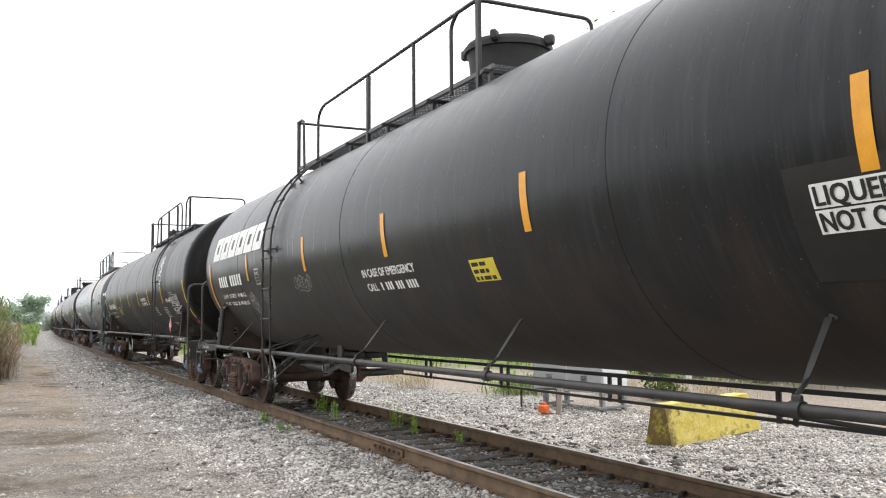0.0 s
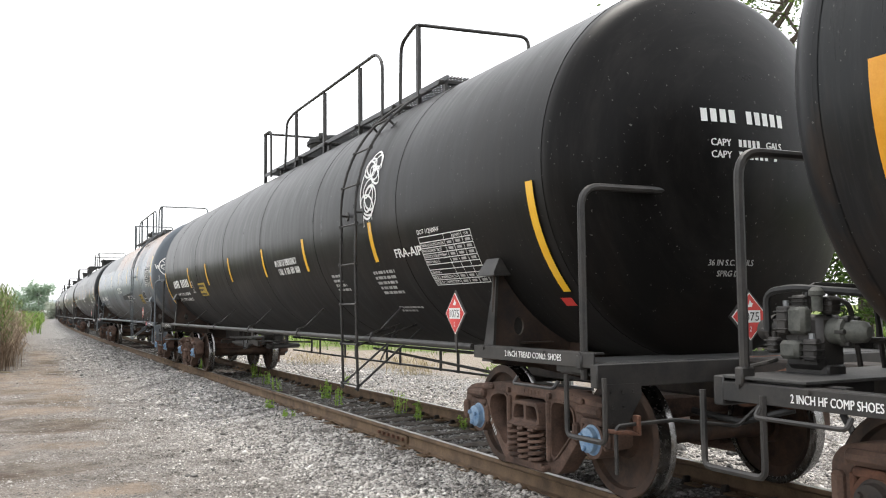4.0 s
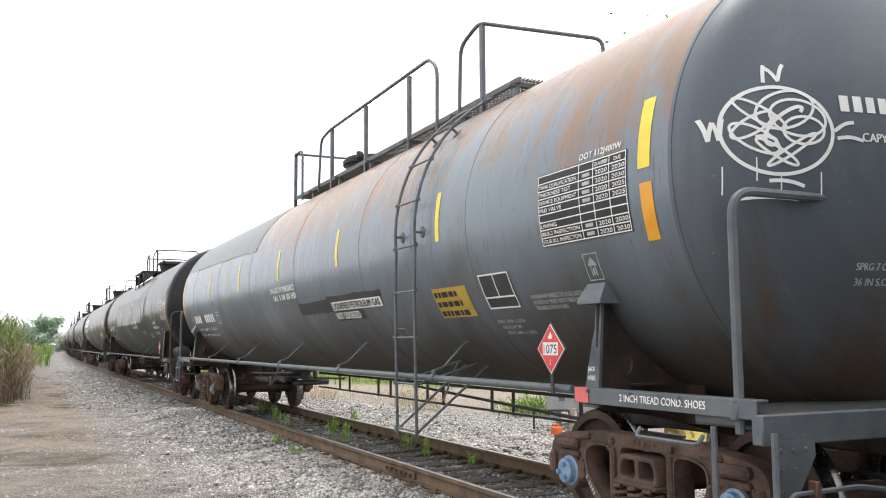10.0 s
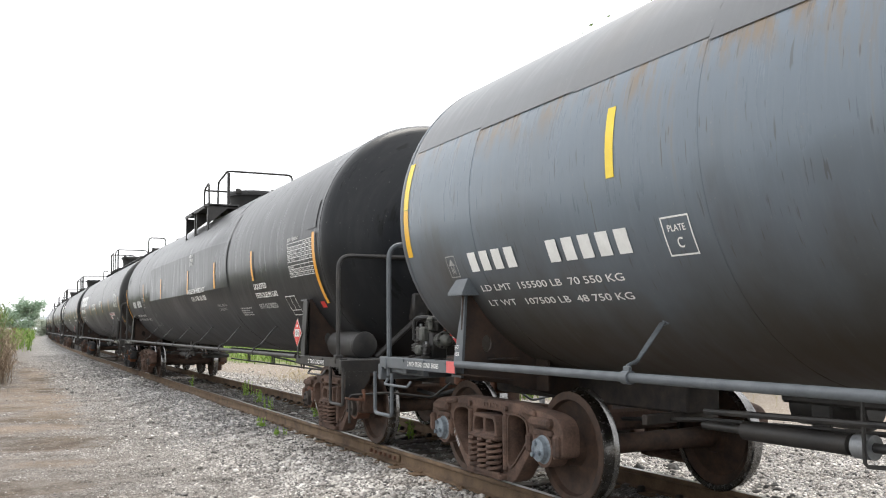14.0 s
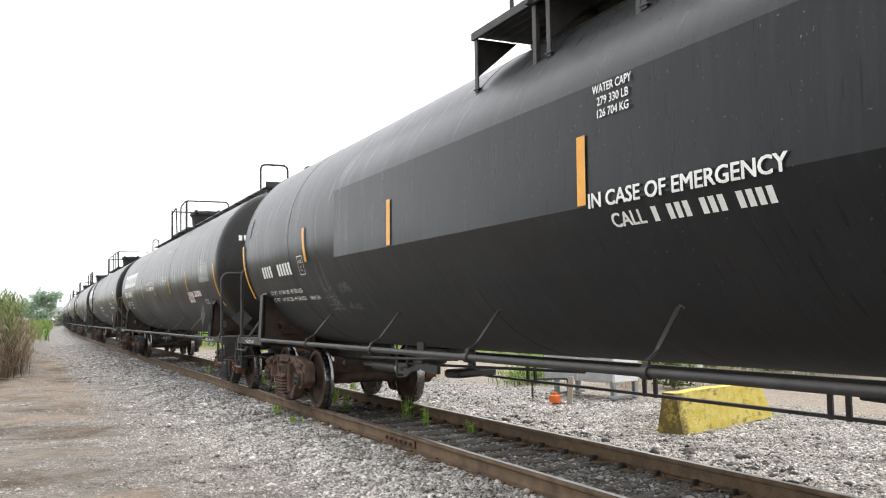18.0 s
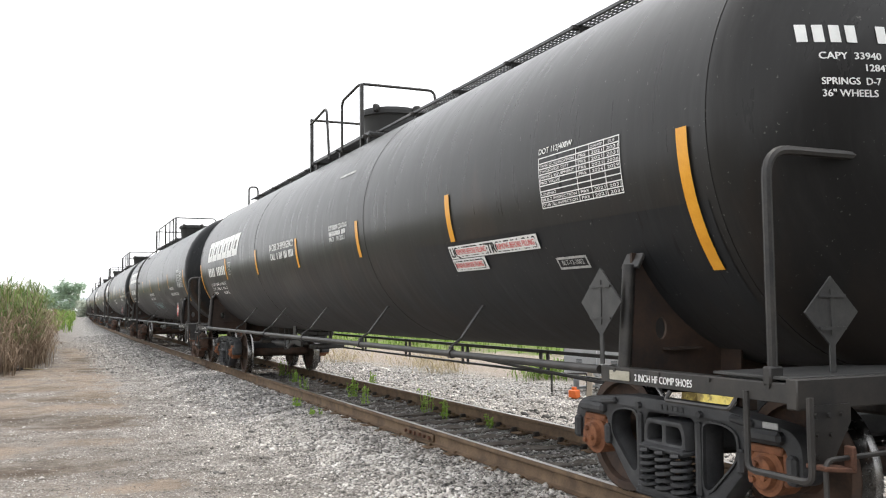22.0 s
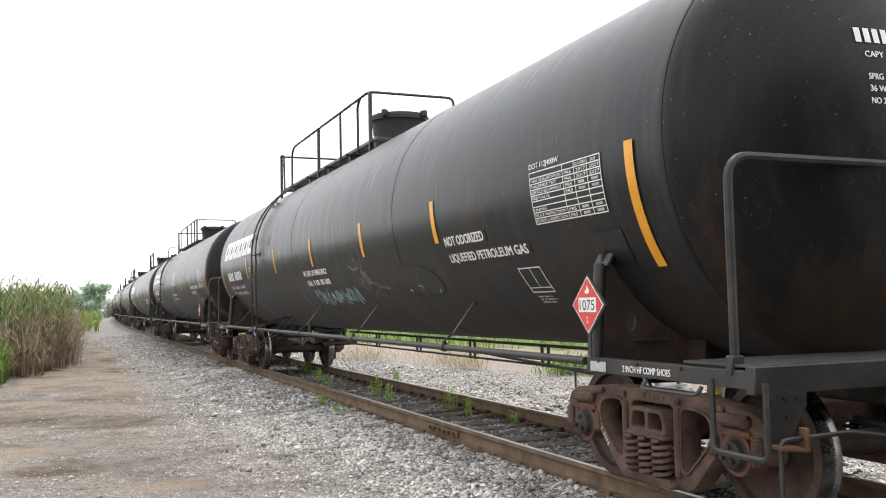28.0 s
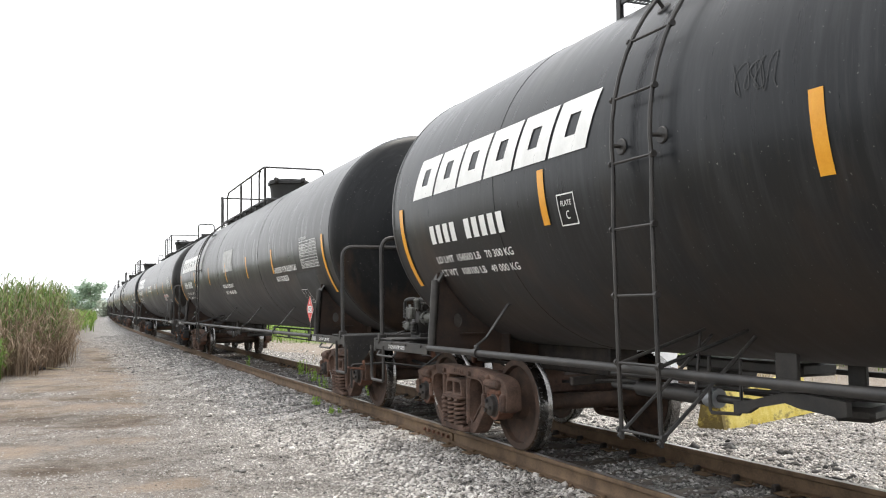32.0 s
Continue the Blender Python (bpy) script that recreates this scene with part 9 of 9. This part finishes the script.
def car_e():
    """Black car whose narrow walkway runs the whole length."""
    a = 8.18
    set_tank(1.51, 2.515)
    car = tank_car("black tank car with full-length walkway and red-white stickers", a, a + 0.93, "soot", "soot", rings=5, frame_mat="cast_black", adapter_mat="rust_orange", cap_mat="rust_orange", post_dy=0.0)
    add_sides(car, a, "steel_dark", [-5.53, -2.9, -0.28, 2.19, 4.62])
    add_under_rail(car, -6.2, 6.2, [-5.4, -3.0, -0.6, 1.8, 4.2], 1.0, 0.58, 0.85, True)
    add_dome(car, -0.05)
    add_walkway(car, -a - 0.75, a + 0.25, -0.42, -0.02, 4.10, edge=0.035)
    g = Geo()
    g.box((-0.22, -a - 0.76, 4.15), (0.46, 0.03, 0.11), None, 0.006)
    part("toe_board", g, M["steel_dark"], car)
    add_walkway(car, -1.0, 2.1, -0.70, -0.44, 3.99)
    zt = 4.80
    add_railing(car, [[(-0.72, 2.06, 4.78), (0.3, 2.06, 4.78), (0.3, 2.06, 4.0)], [(-0.72, 2.06, 4.7), (-0.72, 1.1, zt), (-0.72, 0.95, 3.9)],
                      [(-0.72, 0.25, 3.9), (-0.72, 0.25, 4.72), (-0.72, -0.65, zt), (0.50, -0.65, zt), (0.52, -0.65, 4.0)],
                      [(-0.47, 8.5, 3.9), (-0.47, 8.5, 4.42), (-0.25, 8.5, 4.42), (-0.25, 8.5, 3.9)], [(-0.55, -8.9, 3.9), (-0.55, -8.9, 4.56), (0.02, -8.9, 4.56), (0.02, -8.9, 4.0)], [(0.35, -9.0, 3.9), (0.35, -9.0, 4.55), (0.75, -9.0, 4.55), (0.75, -9.0, 3.8)]])
    for y in (2.06, -0.66):
        add_post(car, -0.72, y, 3.82, zt)
    add_stripes(car, (-5.49, -2.79, 0.1, 2.95, 5.9), -0.2, -17.3, (-8.92, 9.02), -0.2, -34.3, off=0.008)
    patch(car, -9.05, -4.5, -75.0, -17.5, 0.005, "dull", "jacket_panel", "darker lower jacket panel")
    logo(car, 8.06, 0.1, 3.45, 0.45)
    bars(car, "0000 00000", wrap_at(8.04, -12.8), 2.02, 0.19)
    letters(car, "LD LMT  153600 LB  69650 KG", wrap_at(8.02, -21.0), 1.75, 0.065)
    letters(car, "LT WT   109400 LB  49600 KG", wrap_at(8.02, -25.0), 1.75, 0.065)
    letters(car, "NEW            12-2002", wrap_at(8.05, -29.0), 1.78, 0.065)
    plate_c(car, 5.68, -4.0)
    emergency(car, 1.82, -4.2, 1.58, 0.11, 5.7, 0.03)
    letters(car, "EXTERIOR COATING", wrap_at(-1.64, -1.5), 0.78, 0.065)
    bars(car, "00000000000 0000", wrap_at(-1.64, -4.4), 0.72, 0.06)
    letters(car, "PRO   10-2021", wrap_at(-1.64, -7.2), 0.66, 0.06)
    part("sticker", sheet(wrap_at(-1.64, 26.5, 0.005), [rect(0, 0, 0.66, 0.035)]), M["white_faded"], car, smooth=False)
    for y, ph, w, text, tags in ((-5.36, -23.6, 1.68, "LIQUEFIED PETROLEUM GAS", ((0.16, 0.62), (0.98, 0.66))), (-5.36, -28.6, 0.68, "NOT ODORIZED", ((0.05, 0.58),))):
        part("sign_field", sheet(wrap_at(y, ph, 0.018), [rect(0, 0, w, 0.125)], 2), M["white"], car, smooth=False)
        letters(car, text, wrap_at(y - 0.03, ph + 0.6, 0.021), w - 0.06, 0.095, "black_flat")
        for u, tw in tags:
            part("remove_sticker", sheet(wrap_at(y - u, ph + 0.9, 0.024), [rect(0, 0, tw, 0.075)]), M["white"], car, "red and white sticker", smooth=False)
            letters(car, "REMOVE BEFORE FILLING", wrap_at(y - u - 0.01, ph + 1.5, 0.027), tw - 0.02, 0.05, "red_pale")
    outline(car, wrap_at(-7.2, -31.0, 0.02), 0.42, 0.105, 0.02, "white_faded")
    letters(car, "BLT-12-2002", wrap_at(-7.26, -29.6, 0.02), 0.3, 0.04, "white_faded")
    table(car, -7.22, 2.5, 1.06, 0.385, "DOT 112J400W", None, (("2021", "2031"), ("2021", "2031"), ("2021", "2026"), ("2024", "2029"), ("2021", "2031"), ("2021", "2031")), "PRS")
    place = head_at(a + 0.93, -1.13, 2.93)
    bars(car, "0000 00000", place, 0.92, 0.105)
    for text, w, u, v in (("CAPY  33940  US GAL", 0.62, 0.12, -0.10), ("128477  LITRES", 0.40, 0.38, -0.17), ("SPRINGS  D-7  7 OUTER-7 INNER", 0.84, 0.12, -0.25), ('36" WHEELS', 0.32, 0.12, -0.32)):
        letters(car, text, place, w, 0.042, u0=u, v0=v)
    placard(car, pose(-1.56, -8.10, 1.47), 0.28, True, 0.2)
    placard(car, pose(-1.08, -a - 1.40, 1.40, 0, 0, 90), 0.23, True, 0.15)
    add_end_ladder(car, 0.26, 0.42, a + 0.93)
    add_valve_gear(car, a + 1.33, 1)
    sill_text(car, "2 INCH HF COMP SHOES", -a - 0.20, 0.56, 0.960, 0.046)
    g = Geo()
    g.box((-1.512, -a - 0.04, 0.985), (0.006, 0.22, 0.062), None, 0.002)
    for y in (-a + 0.05, -a - 0.13):
        g.box((-1.516, y, 0.985), (0.006, 0.012, 0.012), None, 0.002)
    part("reflector", g, M["tag"], car, "dull beige plate on the sill")
    g = Geo()
    g.box((-1.094, -9.12, 0.735), (0.008, 0.12, 0.038), None, 0.002)
    part("tag", g, M["white_faded"], car, "small white tag on the side frame")
    sill_text(car, "2 INCH HF COMP SHOES", a + 0.745, 0.62, 0.972, 0.046)
    return car


TRAIN = []


def build_train():
    A = car_round_rail(8.29, "long black tank car with white lettering and amber stripes", 0)
    B = car_b()
    C = car_c()
    D = car_d()
    E = car_e()
    F = car_round_rail(8.29, "black tank car with pale scrawl along its side", 1)
    TRAIN.extend([(A, 8.59), (B, 29.13), (C, 49.38), (D, 70.17), (E, 91.27), (F, 112.17)])
    G = car_round_rail(8.29, "dusty black tank car with blank pale panels on its side", 2)
    TRAIN.append((G, 133.12))
    y = 133.12 + 20.95
    for src in (E, F, E, A, G, D, A, E, F):
        TRAIN.append((copy_thing(src, Matrix()), y))
        y += 20.95


build_train()

# ---- loose stones ----
def build_stones():
    rng = np.random.default_rng(5)
    pale = stone_material("crushed_stone", [(0.0, (0.05, 0.05, 0.05)), (0.16, (0.22, 0.203, 0.188)), (0.4, (0.48, 0.445, 0.412)), (0.75, (0.71, 0.67, 0.625)), (1.0, (0.90, 0.87, 0.83))])
    dark = stone_material("ballast_stone", [(0.0, (0.03, 0.03, 0.03)), (0.4, (0.14, 0.132, 0.125)), (0.8, (0.33, 0.318, 0.305)), (1.0, (0.60, 0.58, 0.56))])
    soot = stone_material("oily_stone", [(0.0, (0.012, 0.012, 0.012)), (1.0, (0.05, 0.048, 0.045))])
    grey = stone_material("grey_crushed_stone", [(0.0, (0.06, 0.06, 0.062)), (0.30, (0.24, 0.23, 0.222)), (0.7, (0.43, 0.412, 0.398)), (1.0, (0.72, 0.695, 0.67))])
    tawny = stone_material("dusty_road_stone", [(0.0, (0.075, 0.068, 0.062)), (0.35, (0.21, 0.19, 0.172)), (0.8, (0.33, 0.305, 0.28)), (1.0, (0.50, 0.475, 0.445))])
    thin = ((-3.9, -3.0, -2.5, -1.9, -0.8), (0.0, 0.14, 0.34, 0.82, 1.0))
    stone_field("shoulder_gravel", "loose pale crushed stone beside the rail", -3.9, -0.84, 5.5, 14, 62000, 0.0140, pale, rng, thin, 0.58)
    stone_field("shoulder_gravel", "loose grey crushed stone beside the rail and road", -4.0, -0.84, 13.5, 26, 48000, 0.0175, grey, rng, thin, 0.52)
    stone_field("shoulder_gravel", "loose grey crushed stone beside the rail and road", -4.0, -0.84, 26, 64, 20000, 0.028, grey, rng, ((-3.8, -3.0, -2.2, -1.6, -0.8), (0.0, 0.3, 0.75, 1.0, 1.0)), 0.30)
    stone_field("coarse_gravel", "larger pale stones lying beside the rail", -3.4, -0.86, 5.5, 20, 5200, 0.021, pale, rng, thin)
    stone_field("coarse_gravel", "larger pale stones lying behind the track", 0.86, 5.0, 5.5, 16, 3000, 0.021, pale, rng)
    stone_field("road_gravel", "fine scattered gravel on the dirt road", -6.4, -2.2, 5.5, 14, 78000, 0.0085, tawny, rng, ((-6.2, -4.6, -3.2, -2.4), (0.35, 0.6, 1.0, 1.0)), chip=True)
    stone_field("road_gravel", "fine scattered gravel on the dirt road", -6.5, -2.2, 14, 28, 62000, 0.012, tawny, rng, ((-6.2, -4.6, -3.2, -2.4), (0.25, 0.45, 1.0, 1.0)), chip=True)
    stone_field("ballast", "dark ballast stones between the rails", -0.68, 0.68, 5.5, 16, 13000, 0.0175, dark, rng)
    stone_field("ballast", "dark ballast stones between the rails", -0.68, 0.68, 16, 40, 9000, 0.024, dark, rng)
    stone_field("road_gravel", "fine scattered gravel on the dirt road", -6.2, -2.4, 28, 52, 24000, 0.018, tawny, rng, ((-6.2, -4.6, -3.2, -2.4), (0.2, 0.4, 1.0, 1.0)), chip=True)
    rim = ((0.8, 4.0, 6.0, 8.5), (1.0, 1.0, 0.7, 0.3))
    stone_field("yard_gravel", "loose pale gravel behind the track", 0.84, 7.5, 5.5, 14, 60000, 0.0135, pale, rng, rim)
    rim = ((0.8, 2.6, 4.5, 7.5), (1.0, 1.0, 0.4, 0.05))
    stone_field("yard_gravel", "loose pale gravel behind the track", 0.84, 7.5, 14, 44, 34000, 0.022, pale, rng, rim)
    stone_field("oily_lumps", "dark lumps of ballast below the far rail", 1.05, 2.6, 6.0, 13, 200, 0.036, soot, rng)


build_stones()


# ---- motion ----
def travelled(t):
    ts, ss = [a for a, _ in TRAVEL], [b for _, b in TRAVEL]
    return float(np.interp(t, ts, ss))


def motions():
    spin_times = [i * 4 / 30 for i in range(240)] + [32.0]
    spin = [(t, math.degrees(travelled(t) / WHEEL_R)) for t in spin_times]
    for car, y in TRAIN:
        walk(car, [(t, on_track(y - s)) for t, s in TRAVEL])
        for child in car.children:
            if child.name.startswith("wheelset"):
                m = child.matrix_basis.copy()
                walk(child, [(t, m @ pose(0, 0, 0, q)) for t, q in spin])


motions()
